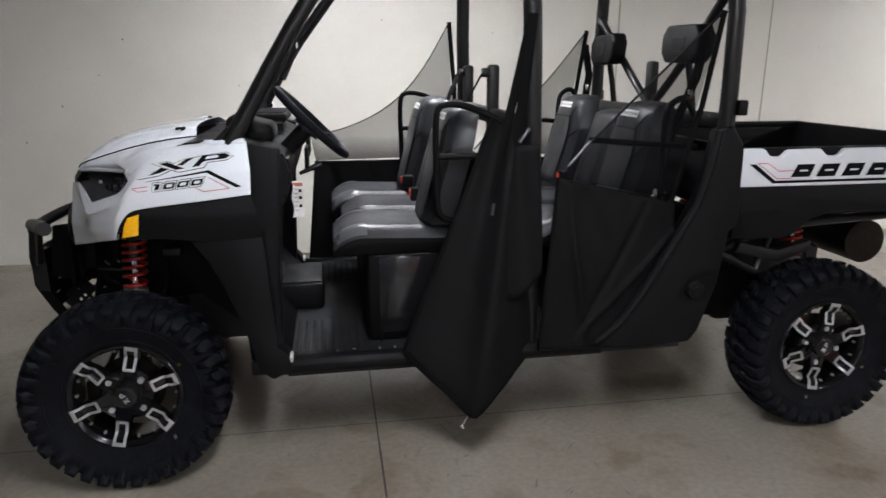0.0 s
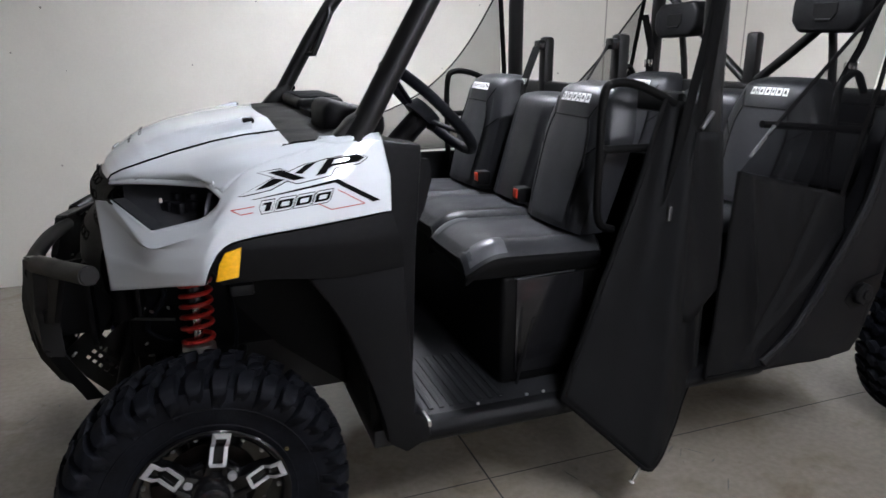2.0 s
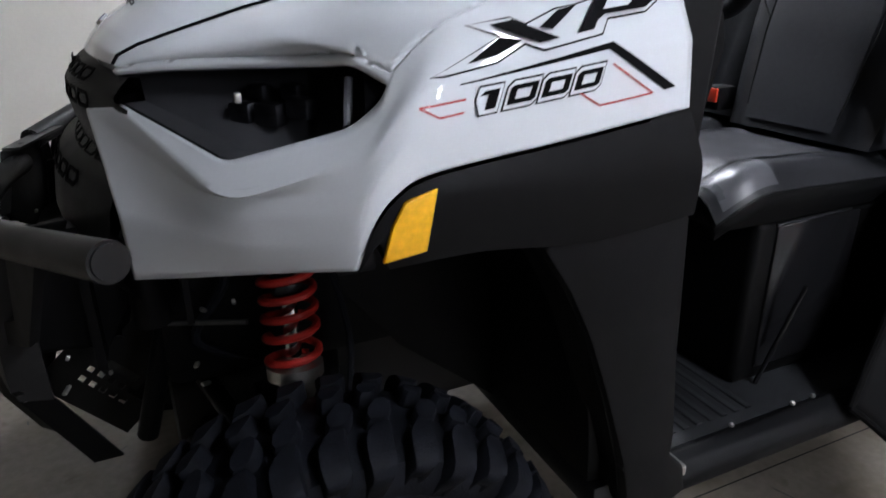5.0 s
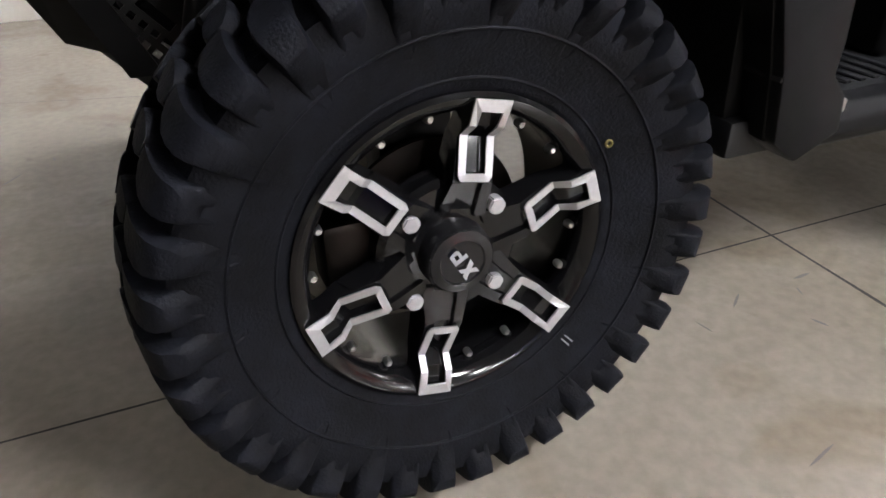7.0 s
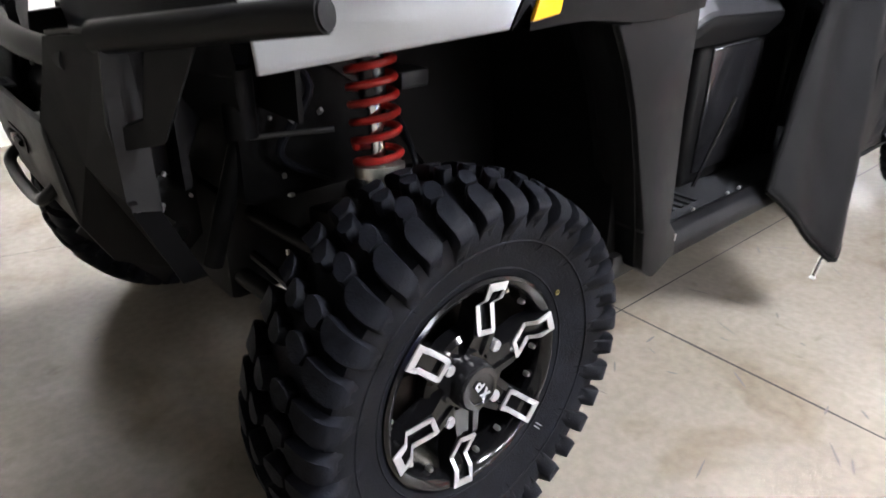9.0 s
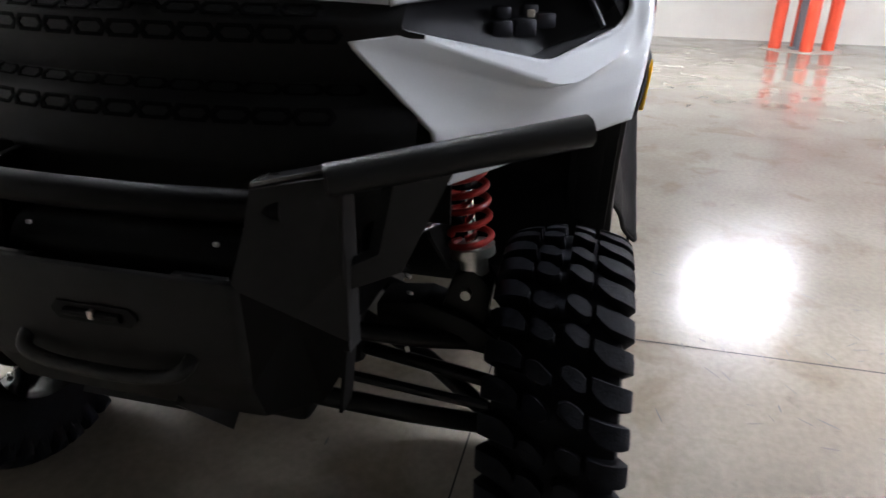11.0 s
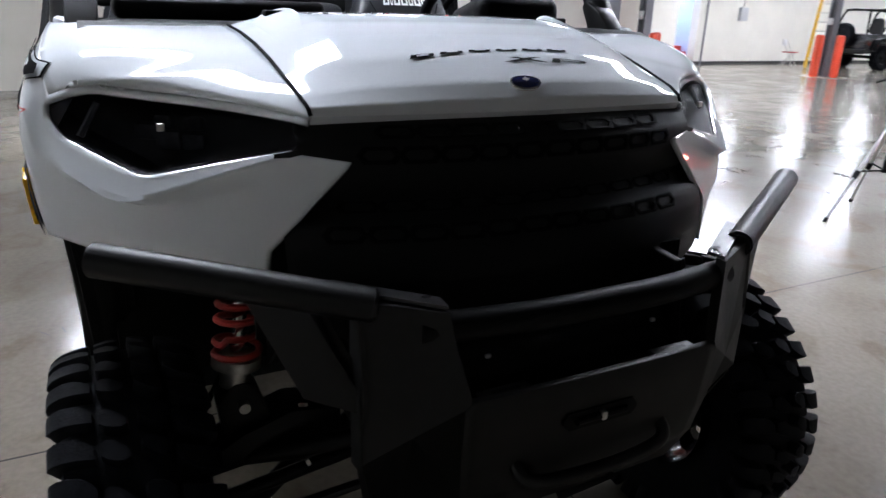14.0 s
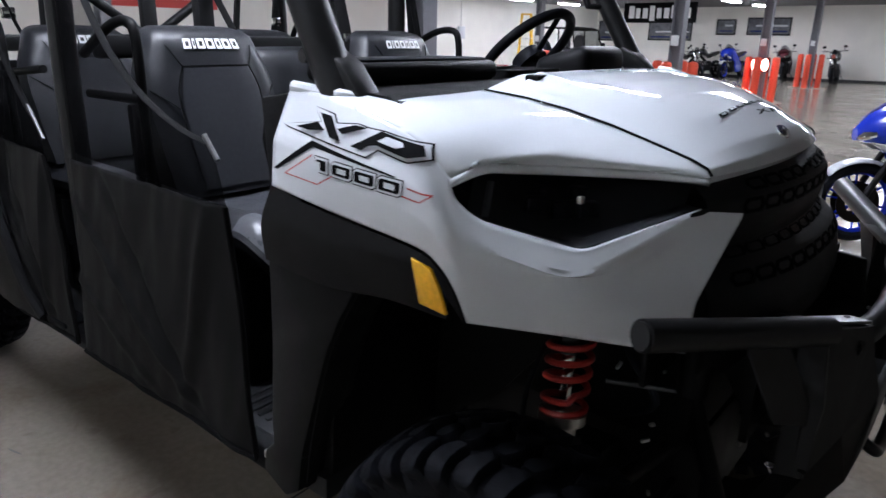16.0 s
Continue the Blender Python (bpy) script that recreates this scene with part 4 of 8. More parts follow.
# ---- suspension ----
def side_suspension(x0, s, red=True):
    # coil-over shock
    low, high = P(x0 + 0.0, 0.50, 0.66, s), P(x0 + 0.012, 0.44, 1.06, s)
    shock = part("shock_absorber", tube_bm([low, low.lerp(high, 0.12)], 0.030, 16), ZINC, UTV, "red coil-over shock absorber")
    part("damper_rod", tube_bm([low, high], 0.014, 12), CHROME, shock, "bright damper rod")
    part("damper_body", tube_bm([low.lerp(high, 0.45), high], 0.026, 14), GLOSS_BLACK, shock, "black damper body")
    part("lower_perch", tube_bm([low.lerp(high, 0.10), low.lerp(high, 0.15)], 0.047, 20), ZINC, shock, "zinc lower spring perch")
    axis = (high - low).normalized()
    u = axis.orthogonal().normalized()
    v = axis.cross(u)
    turns, pts = 10.5, []
    for i in range(int(turns * 22)):
        f = i / (turns * 22)
        g = 0.15 + 0.80 * (f ** 0.92 if f > 0.12 else f * 0.55 / 0.66 * 1.0)
        a = 2 * math.pi * turns * f
        pts.append(low.lerp(high, g) + 0.042 * (math.cos(a) * u + math.sin(a) * v))
    part("coil_spring", tube_bm(pts, 0.0070, 8), RED_SPRING, shock, "red coil spring")
    # control arms
    for dx in (-0.13, 0.13):
        part("upper_control_arm", tube_bm([P(x0 + dx, 0.20, 0.56, s), P(x0 + dx * 0.6, 0.40, 0.53, s), P(x0, 0.56, 0.50, s)], 0.019, 12), STEEL_BLACK, UTV, "black steel control arm")
        part("lower_control_arm", tube_bm([P(x0 + dx * 1.3, 0.18, 0.42, s), P(x0 + dx * 0.8, 0.38, 0.36, s), P(x0, 0.58, 0.28, s)], 0.022, 12), STEEL_BLACK, UTV, "black steel control arm")
    part("arm_plate", plate_bm([(0.30, 0.585), (0.40, 0.600), (0.50, 0.570), (0.58, 0.525), (0.58, 0.490), (0.46, 0.505), (0.30, 0.530)], lambda u, v, w: P(x0 - 0.05 + w, u, v, s), 0.10, 0.006), STEEL_BLACK, UTV, "black pressed upper arm")
    part("shock_fork", plate_bm([(0.43, 0.56), (0.53, 0.55), (0.54, 0.64), (0.50, 0.68), (0.46, 0.66)], lambda u, v, w: P(x0 - 0.03 + w, u, v, s), 0.06, 0.006), STEEL_BLACK, UTV, "black lower shock fork")
    part("fork_bolt", tube_bm([P(x0 - 0.045, 0.49, 0.625, s), P(x0 + 0.04, 0.49, 0.625, s)], 0.011, 10), ZINC, UTV, "bright fork bolt")
    part("half_shaft", tube_bm([P(x0, 0.10, 0.46, s), P(x0, 0.60, 0.39, s)], 0.016, 12), STEEL_BLACK, UTV, "dark half shaft")
    boot = bmesh.new()
    add_tube(boot, [P(x0, 0.16 + 0.012 * i, 0.455 - 0.0013 * i, s) for i in range(9)], [0.045 if i % 2 else 0.036 for i in range(9)], 16)
    part("shaft_boot", boot, RUBBER, UTV, "ribbed rubber boot")
    kn = bmesh.new()
    add_box(kn, (x0 - 0.055, min(0.56 * s, 0.63 * s), 0.25), (x0 + 0.055, max(0.56 * s, 0.63 * s), 0.54), 0.015)
    part("knuckle", kn, STEEL_BLACK, UTV, "dark cast knuckle")
    part("tie_rod", tube_bm([P(x0 - 0.14, 0.12, 0.47, s), P(x0 - 0.12, 0.56, 0.42, s)], 0.011, 10), STEEL_BLACK, UTV, "thin black tie rod")
    part("brake_hose", tube_bm(smooth_line([P(x0 + 0.10, 0.35, 0.85, s), P(x0 + 0.11, 0.45, 0.72, s), P(x0 + 0.07, 0.54, 0.60, s), P(x0 + 0.05, 0.60, 0.48, s)]), 0.006, 8), RUBBER, UTV, "black brake hose")


for s in (-1, 1):
    side_suspension(0.0, s)
    side_suspension(2.935, s)

# frame, skid plate and engine bay masses
bm = bmesh.new()
add_box(bm, (-0.20, -0.20, 0.36), (0.55, 0.20, 0.62), 0.02)
part("front_frame", bm, STEEL_BLACK, UTV, "black steel front frame")
bm = bmesh.new()
add_box(bm, (-0.20, -0.33, 0.62), (0.45, 0.33, 1.16), 0.03)
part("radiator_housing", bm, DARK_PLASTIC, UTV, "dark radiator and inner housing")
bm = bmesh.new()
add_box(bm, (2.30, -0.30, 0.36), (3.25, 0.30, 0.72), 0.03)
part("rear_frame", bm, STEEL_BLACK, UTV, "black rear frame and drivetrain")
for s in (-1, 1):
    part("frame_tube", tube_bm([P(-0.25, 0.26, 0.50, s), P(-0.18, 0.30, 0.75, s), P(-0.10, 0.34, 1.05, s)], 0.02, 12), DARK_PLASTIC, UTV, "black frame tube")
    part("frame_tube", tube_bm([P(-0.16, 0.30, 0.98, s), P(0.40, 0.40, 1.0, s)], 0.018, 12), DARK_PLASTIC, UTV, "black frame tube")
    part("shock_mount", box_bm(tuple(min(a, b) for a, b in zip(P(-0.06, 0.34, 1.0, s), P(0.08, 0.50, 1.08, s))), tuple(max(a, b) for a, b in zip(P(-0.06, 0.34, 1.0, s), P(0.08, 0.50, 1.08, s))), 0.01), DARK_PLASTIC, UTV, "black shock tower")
    # added dark sheet, so the gap between cheek and grille stays black
    part("nose_closing_panel", box_bm(tuple(map(min, P(-0.150, 0.30, 0.82, s), P(-0.140, 0.478, 1.06, s))), tuple(map(max, P(-0.150, 0.30, 0.82, s), P(-0.140, 0.478, 1.06, s)))), DARK_PLASTIC, UTV, "black filler panel added behind the nose", smooth=False)
    # bright slivers set in as glints on the dark frame, and a link rod
    for k, c in enumerate(((-0.143, 0.360, 0.803), (-0.122, 0.400, 0.804), (-0.074, 0.420, 0.817), (-0.338, 0.340, 0.736), (-0.146, 0.400, 0.705), (-0.136, 0.400, 0.665), (-0.285, 0.300, 0.671), (-0.155, 0.400, 0.551), (-0.351, 0.340, 0.677))):
        m = Matrix.Translation(P(*c, s)) @ Matrix.Rotation(0.7 * k, 4, "Y") @ Matrix.Rotation(0.5 * k, 4, "Z")
        part("frame_bolt", box_bm((-0.003 - 0.003 * (k % 3), -0.004, -0.003), (0.003 + 0.003 * (k % 3), 0.004, 0.003), 0.001, 1, m), ZINC, UTV, "small zinc sliver standing in for a glint")
    part("link_rod", tube_bm([P(-0.188, 0.360, 0.775, s), P(-0.059, 0.440, 0.786, s)], 0.005, 8), DULL_STEEL, UTV, "thin dull steel link rod")
    part("shock_bracket", box_bm(tuple(map(min, P(0.103, 0.37, 0.829, s), P(0.173, 0.43, 0.864, s))), tuple(map(max, P(0.103, 0.37, 0.829, s), P(0.173, 0.43, 0.864, s))), 0.006), CAB_GREY, UTV, "grey steel bracket beside the shock")
    part("reservoir", tube_bm([P(-0.20, 0.36, 0.78, s), P(-0.20, 0.36, 0.90, s)], 0.03, 14), DARK_PLASTIC, UTV, "dark plastic canister")
    part("wiring_loom", tube_bm(smooth_line([P(-0.16, 0.37, 0.95, s), P(-0.08, 0.40, 0.86, s), P(-0.14, 0.38, 0.74, s), P(-0.02, 0.36, 0.66, s)]), 0.008, 8), RUBBER, UTV, "black corrugated wiring loom")

# ---- front bumper ----
TOP_PLATE = material("glossy_black_plate", (0.014, 0.014, 0.015), 0.30, spec=1.0, coat=0.6, grain=0.08, scale=60, rough_var=0.06)
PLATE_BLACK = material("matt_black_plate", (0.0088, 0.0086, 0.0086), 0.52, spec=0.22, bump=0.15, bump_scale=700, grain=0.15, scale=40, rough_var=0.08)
BUMP = part("front_bumper", tube_bm(smooth_line([(-0.425, -0.300, 0.930), (-0.450, -0.15, 0.932), (-0.455, 0, 0.932), (-0.450, 0.15, 0.932), (-0.425, 0.300, 0.930)]), 0.024, 16), DARK_PLASTIC, UTV, "black steel winch bumper with outrigger tubes")
for s in (-1, 1):
    # broad upright, bent from a flat front to a swept side
    bm = bmesh.new()
    front = [(0.268, 0.964, -0.456), (0.378, 0.978, -0.408), (0.388, 0.845, -0.418), (0.388, 0.720, -0.418), (0.318, 0.769, -0.449), (0.250, 0.816, -0.480), (0.240, 0.830, -0.484), (0.258, 0.905, -0.466)]
    a = [bm.verts.new(P(x, y, z, s)) for y, z, x in front]
    b = [bm.verts.new(P(x + 0.022, y, z, s)) for y, z, x in front]
    bm.faces.new(a)
    bm.faces.new(b)
    for i in range(len(a)):
        j = (i + 1) % len(a)
        bm.faces.new((a[i], a[j], b[j], b[i]))
    bmesh.ops.triangulate(bm, faces=[f for f in bm.faces if len(f.verts) > 4])
    part("upright", bm, PLATE_BLACK, BUMP, "", smooth=False)
    # facet folded back below the upright, meeting the lower plate
    bm = bmesh.new()
    facet = [(0.250, 0.816, -0.480), (0.318, 0.769, -0.449), (0.388, 0.720, -0.418), (0.360, 0.640, -0.385), (0.305, 0.545, -0.345), (0.236, 0.555, -0.420), (0.242, 0.64, -0.462), (0.246, 0.70, -0.474), (0.248, 0.770, -0.480)]
    a = [bm.verts.new(P(x, y, z, s)) for y, z, x in facet]
    b = [bm.verts.new(P(x + 0.014, y, z, s)) for y, z, x in facet]
    bm.faces.new(a)
    bm.faces.new(b)
    for i in range(len(a)):
        j = (i + 1) % len(a)
        bm.faces.new((a[i], a[j], b[j], b[i]))
    bmesh.ops.triangulate(bm, faces=[f for f in bm.faces if len(f.verts) > 4])
    bmesh.ops.recalc_face_normals(bm, faces=bm.faces)
    # same plate as the upright, with the shade below it put into the colour
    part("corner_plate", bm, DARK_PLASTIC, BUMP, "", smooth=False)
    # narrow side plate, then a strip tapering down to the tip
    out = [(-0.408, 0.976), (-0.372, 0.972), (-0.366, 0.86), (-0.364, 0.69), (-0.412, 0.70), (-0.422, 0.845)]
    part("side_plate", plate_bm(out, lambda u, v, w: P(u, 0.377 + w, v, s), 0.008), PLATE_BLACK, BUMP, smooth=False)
    # the strip is darkened too, its colour standing for shade under the bumper
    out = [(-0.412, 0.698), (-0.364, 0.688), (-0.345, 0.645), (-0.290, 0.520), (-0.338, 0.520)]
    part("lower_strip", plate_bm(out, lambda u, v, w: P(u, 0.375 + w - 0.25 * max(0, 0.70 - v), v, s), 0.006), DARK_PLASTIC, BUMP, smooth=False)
    part("plate_edge", tube_bm([P(-0.405, 0.383, 0.698, s), P(-0.368, 0.383, 0.696, s)], 0.0016, 6), DULL_STEEL, BUMP, "bright line along the plate edge")
    # top mounting plate with two holes
    top = [(-0.452, 0.268), (-0.372, 0.400), (-0.334, 0.400), (-0.416, 0.264)]
    part("top_plate", plate_bm(top, lambda u, v, w: P(u, v, 0.974 + 0.13 * (v - 0.33) + w, s), 0.006), TOP_PLATE, BUMP, "glossy black mounting plate with two holes", smooth=False)
    for u, v in ((-0.377, 0.369), (-0.416, 0.286)):
        bm = bmesh.new()
        ring = [bm.verts.new(P(u + 0.006 * math.cos(t), v + 0.008 * math.sin(t), 0.9815 + 0.13 * (v - 0.33), s)) for t in [2 * math.pi * i / 14 for i in range(14)]]
        bm.faces.new(ring)
        part("bolt_hole", bm, DARK_PLASTIC, BUMP, smooth=False)
    # outrigger tube
    tube = bmesh.new()
    add_tube(tube, [P(-0.405, 0.355, 0.968, s), P(-0.222, 0.706, 1.024, s)], 0.025, 28)
    bmesh.ops.recalc_face_normals(tube, faces=tube.faces)
    caps = [f for f in tube.faces if len(f.verts) > 4]
    bmesh.ops.bevel(tube, geom=list({e for f in caps for e in f.edges}), offset=0.004, segments=2, affect="EDGES")
    part("outrigger_tube", tube, STEEL_BLACK, BUMP, "black steel outrigger tube")
    # gusset under the tube
    bm = bmesh.new()
    ga = [P(-0.366, 0.445, 0.962, s), P(-0.322, 0.522, 0.972, s), P(-0.365, 0.455, 0.822, s), P(-0.404, 0.386, 0.802, s), P(-0.402, 0.386, 0.838, s), P(-0.380, 0.425, 0.855, s)]
    gb = [p + Vector((0.012, -0.02 * s, 0)) for p in ga]
    va, vb = [bm.verts.new(p) for p in ga], [bm.verts.new(p) for p in gb]
    bm.faces.new(va)
    bm.faces.new(vb)
    for i in range(6):
        bm.faces.new((va[i], va[(i + 1) % 6], vb[(i + 1) % 6], vb[i]))
    bmesh.ops.triangulate(bm, faces=[f for f in bm.faces if len(f.verts) > 4])
    part("gusset", bm, PLATE_BLACK, BUMP, smooth=False)
    bm = bmesh.new()
    add_box(bm, (-0.012, -0.005, -0.006), (0.012, 0.005, 0.006), 0.003)
    ob = part("bumper_clip", bm, ZINC, BUMP, "small bright clip")
    ob.location = P(-0.368, 0.412, 0.987, s)
# lower plate with fairlead slot
bm = bmesh.new()
rows = [(0.828, -0.476, 0.240), (0.824, -0.484, 0.244), (0.812, -0.487, 0.249), (0.770, -0.484, 0.249), (0.70, -0.478, 0.247), (0.64, -0.466, 0.243), (0.555, -0.424, 0.237)]
grid = [[bm.verts.new((x + 0.004 * (abs(2 * j / 24 - 1)) ** 3, half * (2 * j / 24 - 1), z)) for j in range(25)] for z, x, half in rows]
for a, b in zip(grid, grid[1:]):
    for j in range(24):
        bm.faces.new((a[j], a[j + 1], b[j + 1], b[j]))
lower = part("lower_plate", bm, PLATE_BLACK, BUMP, "black lower bumper plate with cable slot")
mod = lower.modifiers.new("thickness", "SOLIDIFY")
mod.thickness, mod.offset = 0.012, -1
slot = [(0.075 * c + 0.0, 0.016 * d) for c, d in ((-1, 0.2), (-0.85, 1), (0.85, 1), (1, 0.2), (1, -0.2), (0.85, -1), (-0.85, -1), (-1, -0.2))]
part("cable_slot", plate_bm(slot, lambda u, v, w: (-0.4845 - w, u, 0.748 + v), 0.002), DARK_PLASTIC, BUMP, smooth=False)
part("slot_roller", tube_bm([(-0.488, -0.05, 0.748), (-0.488, 0.05, 0.748)], 0.007, 10), DARK_PLASTIC, BUMP)
part("slot_pin", box_bm((-0.496, -0.006, 0.742), (-0.485, 0.004, 0.757), 0.002), ZINC, BUMP, "small bright pin")
part("tow_loop", tube_bm(smooth_line([(-0.45, -0.15, 0.70), (-0.488, -0.145, 0.672), (-0.494, -0.10, 0.655), (-0.496, 0, 0.650), (-0.494, 0.10, 0.655), (-0.488, 0.145, 0.672), (-0.45, 0.15, 0.70)]), 0.012, 12), STEEL_BLACK, BUMP, "bent steel tow loop")
part("skid_plate", plate_bm([(-0.345, 0.470), (-0.25, 0.385), (0.10, 0.33), (0.10, 0.345), (-0.24, 0.40), (-0.335, 0.482)], lambda u, v, w: (u, 0.0 + w, v), 0.20), STEEL_BLACK, BUMP, smooth=False)
# drum and end plates are added fillers that keep the window dark
part("winch", tube_bm([(-0.355, -0.21, 0.80), (-0.355, 0.21, 0.80)], 0.055, 18), DARK_PLASTIC, BUMP, "black drum added as dark filling behind the bumper window")
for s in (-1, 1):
    part("winch_cheek", plate_bm([(-0.40, 0.72), (-0.28, 0.70), (-0.20, 0.84), (-0.26, 0.95), (-0.37, 0.94)], lambda u, v, w: P(u, 0.24 + w, v, s), 0.02, 0.004), DARK_PLASTIC, BUMP, "black end plate added as dark filling", smooth=False)
# perforated lower bracket: a slanting grid of cells with openings
bm = bmesh.new()
cu = [-0.060, 0.000, 0.013, 0.024, 0.037, 0.048, 0.061, 0.072, 0.085, 0.095, 0.110, 0.135, 0.160]
cv = [-0.060, -0.008, 0.005, 0.018, 0.031, 0.043, 0.062, 0.085, 0.190]


def bracket_at(u, v):
    return Vector((-0.362 + 0.667 * u + 0.745 * v, -0.09, 0.563 - 0.745 * u + 0.667 * v))


def is_open(i, j):
    return (j in (1, 3) and i in (1, 3, 5, 7, 9)) or (j == 5 and 3 <= i <= 8) or (j == 7 and i == 0) or (j in (3, 4, 5) and i == 10)


for i in range(len(cu) - 1):
    for j in range(len(cv) - 1):
        if not is_open(i, j):
            bm.faces.new([bm.verts.new(bracket_at(u, v)) for u, v in ((cu[i], cv[j]), (cu[i + 1], cv[j]), (cu[i + 1], cv[j + 1]), (cu[i], cv[j + 1]))])
bmesh.ops.remove_doubles(bm, verts=bm.verts, dist=0.0002)
thick = part("perforated_bracket", bm, STEEL_BLACK, UTV, "black steel bracket with square holes", smooth=False).modifiers.new("thickness", "SOLIDIFY")
thick.thickness = 0.004
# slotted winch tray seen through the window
# tray and back sheet take the darkest black, painting the shade inside
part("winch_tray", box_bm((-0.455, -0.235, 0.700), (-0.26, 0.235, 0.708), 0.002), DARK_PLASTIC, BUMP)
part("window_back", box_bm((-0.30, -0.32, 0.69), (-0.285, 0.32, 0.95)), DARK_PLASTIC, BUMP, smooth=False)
for y in (-0.17, 0.17):
    part("slot_bracket", box_bm((-0.478, y - 0.045, 0.814), (-0.445, y + 0.045, 0.820), 0.002), STEEL_BLACK, BUMP)
    part("slot_hole", box_bm((-0.466, y - 0.025, 0.8195), (-0.456, y + 0.025, 0.8208)), DARK_PLASTIC, BUMP, smooth=False)
    part("screw", box_bm((-0.405, y - 0.006, 0.845), (-0.398, y + 0.004, 0.852), 0.002), ZINC, BUMP, "small bright screw")

# ---- black fender flares, reflectors ----
for s in (-1, 1):
    L = side_lines(s)
    arch = [p for p in L["arch"]]
    bm = bmesh.new()
    top = [p + Vector((0, 0.003 * s, -0.004)) for p in arch]
    low = smooth_line([P(0.075, 0.775, 0.985, s), P(0.20, 0.784, 0.990, s), P(0.36, 0.786, 0.975, s), P(0.545, 0.782, 0.985, s)])
    grid = coons(bm, low, top, [low[0], P(0.060, 0.780, 1.03, s), top[0]], [low[-1], P(0.535, 0.788, 1.07, s), top[-1]], 30, 8, lambda u, v: Vector((0, s * 0.008 * math.sin(math.pi * v), 0)))
    # returns under the arch
    inner = [bm.verts.new(v.co + Vector((0.01, -0.09 * s, 0.004))) for v in grid[0]]
    for i in range(30):
        bm.faces.new((grid[0][i], grid[0][i + 1], inner[i + 1], inner[i]))
    thicken(bm, 0)
    part("fender_flare", bm, PLASTIC, UTV, "black textured plastic fender flare", angle=30)
    # pillar that runs down to the sill
    out = [(0.29, 0.975), (0.545, 0.985), (0.560, 0.80), (0.574, 0.58), (0.576, 0.535), (0.612, 0.500), (0.625, 0.440), (0.548, 0.402), (0.496, 0.440), (0.474, 0.545), (0.430, 0.69), (0.385, 0.81), (0.340, 0.90)]
    pil = plate_bm(out, lambda u, v, w: P(u, 0.778 - 0.03 * (1 - v) + (0.01 if v < 0.546 else 0) - w, v, s), 0.10, 0.008)
    part("fender_pillar", pil, PLASTIC, UTV, "black plastic pillar behind the front wheel")
    part("pillar_ledge", box_bm(tuple(min(a, b) for a, b in zip(P(0.474, 0.70, 0.534, s), P(0.574, 0.771, 0.546, s))), tuple(max(a, b) for a, b in zip(P(0.474, 0.70, 0.534, s), P(0.574, 0.771, 0.546, s))), 0.004), CAB_GREY, UTV, "pale ledge across the pillar")
    # the pillar's face turns in towards the wheel
    edge = [(0.290, 0.975), (0.340, 0.90), (0.385, 0.81), (0.430, 0.69), (0.474, 0.545), (0.496, 0.44)]
    bm = bmesh.new()
    a = [bm.verts.new(P(x + 0.008, 0.777 - 0.03 * (1 - z), z, s)) for x, z in edge]
    b = [bm.verts.new(P(x - 0.002, 0.765 - 0.03 * (1 - z), z, s)) for x, z in edge]
    c = [bm.verts.new(P(x + 0.006, 0.660 - 0.03 * (1 - z), z, s)) for x, z in edge]
    for i in range(5):
        bm.faces.new((a[i], a[i + 1], b[i + 1], b[i]))
        bm.faces.new((b[i], b[i + 1], c[i + 1], c[i]))
    part("pillar_return", bm, PLASTIC, UTV, "black plastic return of the pillar")
    # wheel-well liner
    bm = bmesh.new()
    lin = smooth_line([P(0.06, 0.0, 0.99, 1), P(0.22, 0, 1.0, 1), P(0.36, 0, 0.97, 1), P(0.43, 0, 0.80, 1), P(0.475, 0, 0.475, 1)])
    a = [bm.verts.new((p.x, 0.70 * s, p.z)) for p in lin]
    b = [bm.verts.new((p.x, 0.33 * s, p.z)) for p in lin]
    for i in range(len(lin) - 1):
        bm.faces.new((a[i], a[i + 1], b[i + 1], b[i]))
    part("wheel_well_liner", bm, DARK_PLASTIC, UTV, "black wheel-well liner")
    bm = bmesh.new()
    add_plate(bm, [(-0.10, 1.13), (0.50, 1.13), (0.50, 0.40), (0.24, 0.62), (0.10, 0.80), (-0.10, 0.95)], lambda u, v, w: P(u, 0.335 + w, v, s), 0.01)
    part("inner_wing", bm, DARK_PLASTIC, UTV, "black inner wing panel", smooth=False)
    # amber reflector, slightly proud
    amb = [(0.063, 1.000), (0.074, 1.045), (0.090, 1.074), (0.130, 1.086), (0.117, 1.008)]
    bm = plate_bm(amb, lambda u, v, w: P(u, 0.786 + 0.006 * (v - 1.0) / 0.08 + 0.12 * min(0, u - 0.09) + w, v, s), 0.009, 0.0025)
    part("side_reflector", bm, AMBER, UTV, "amber side reflector")


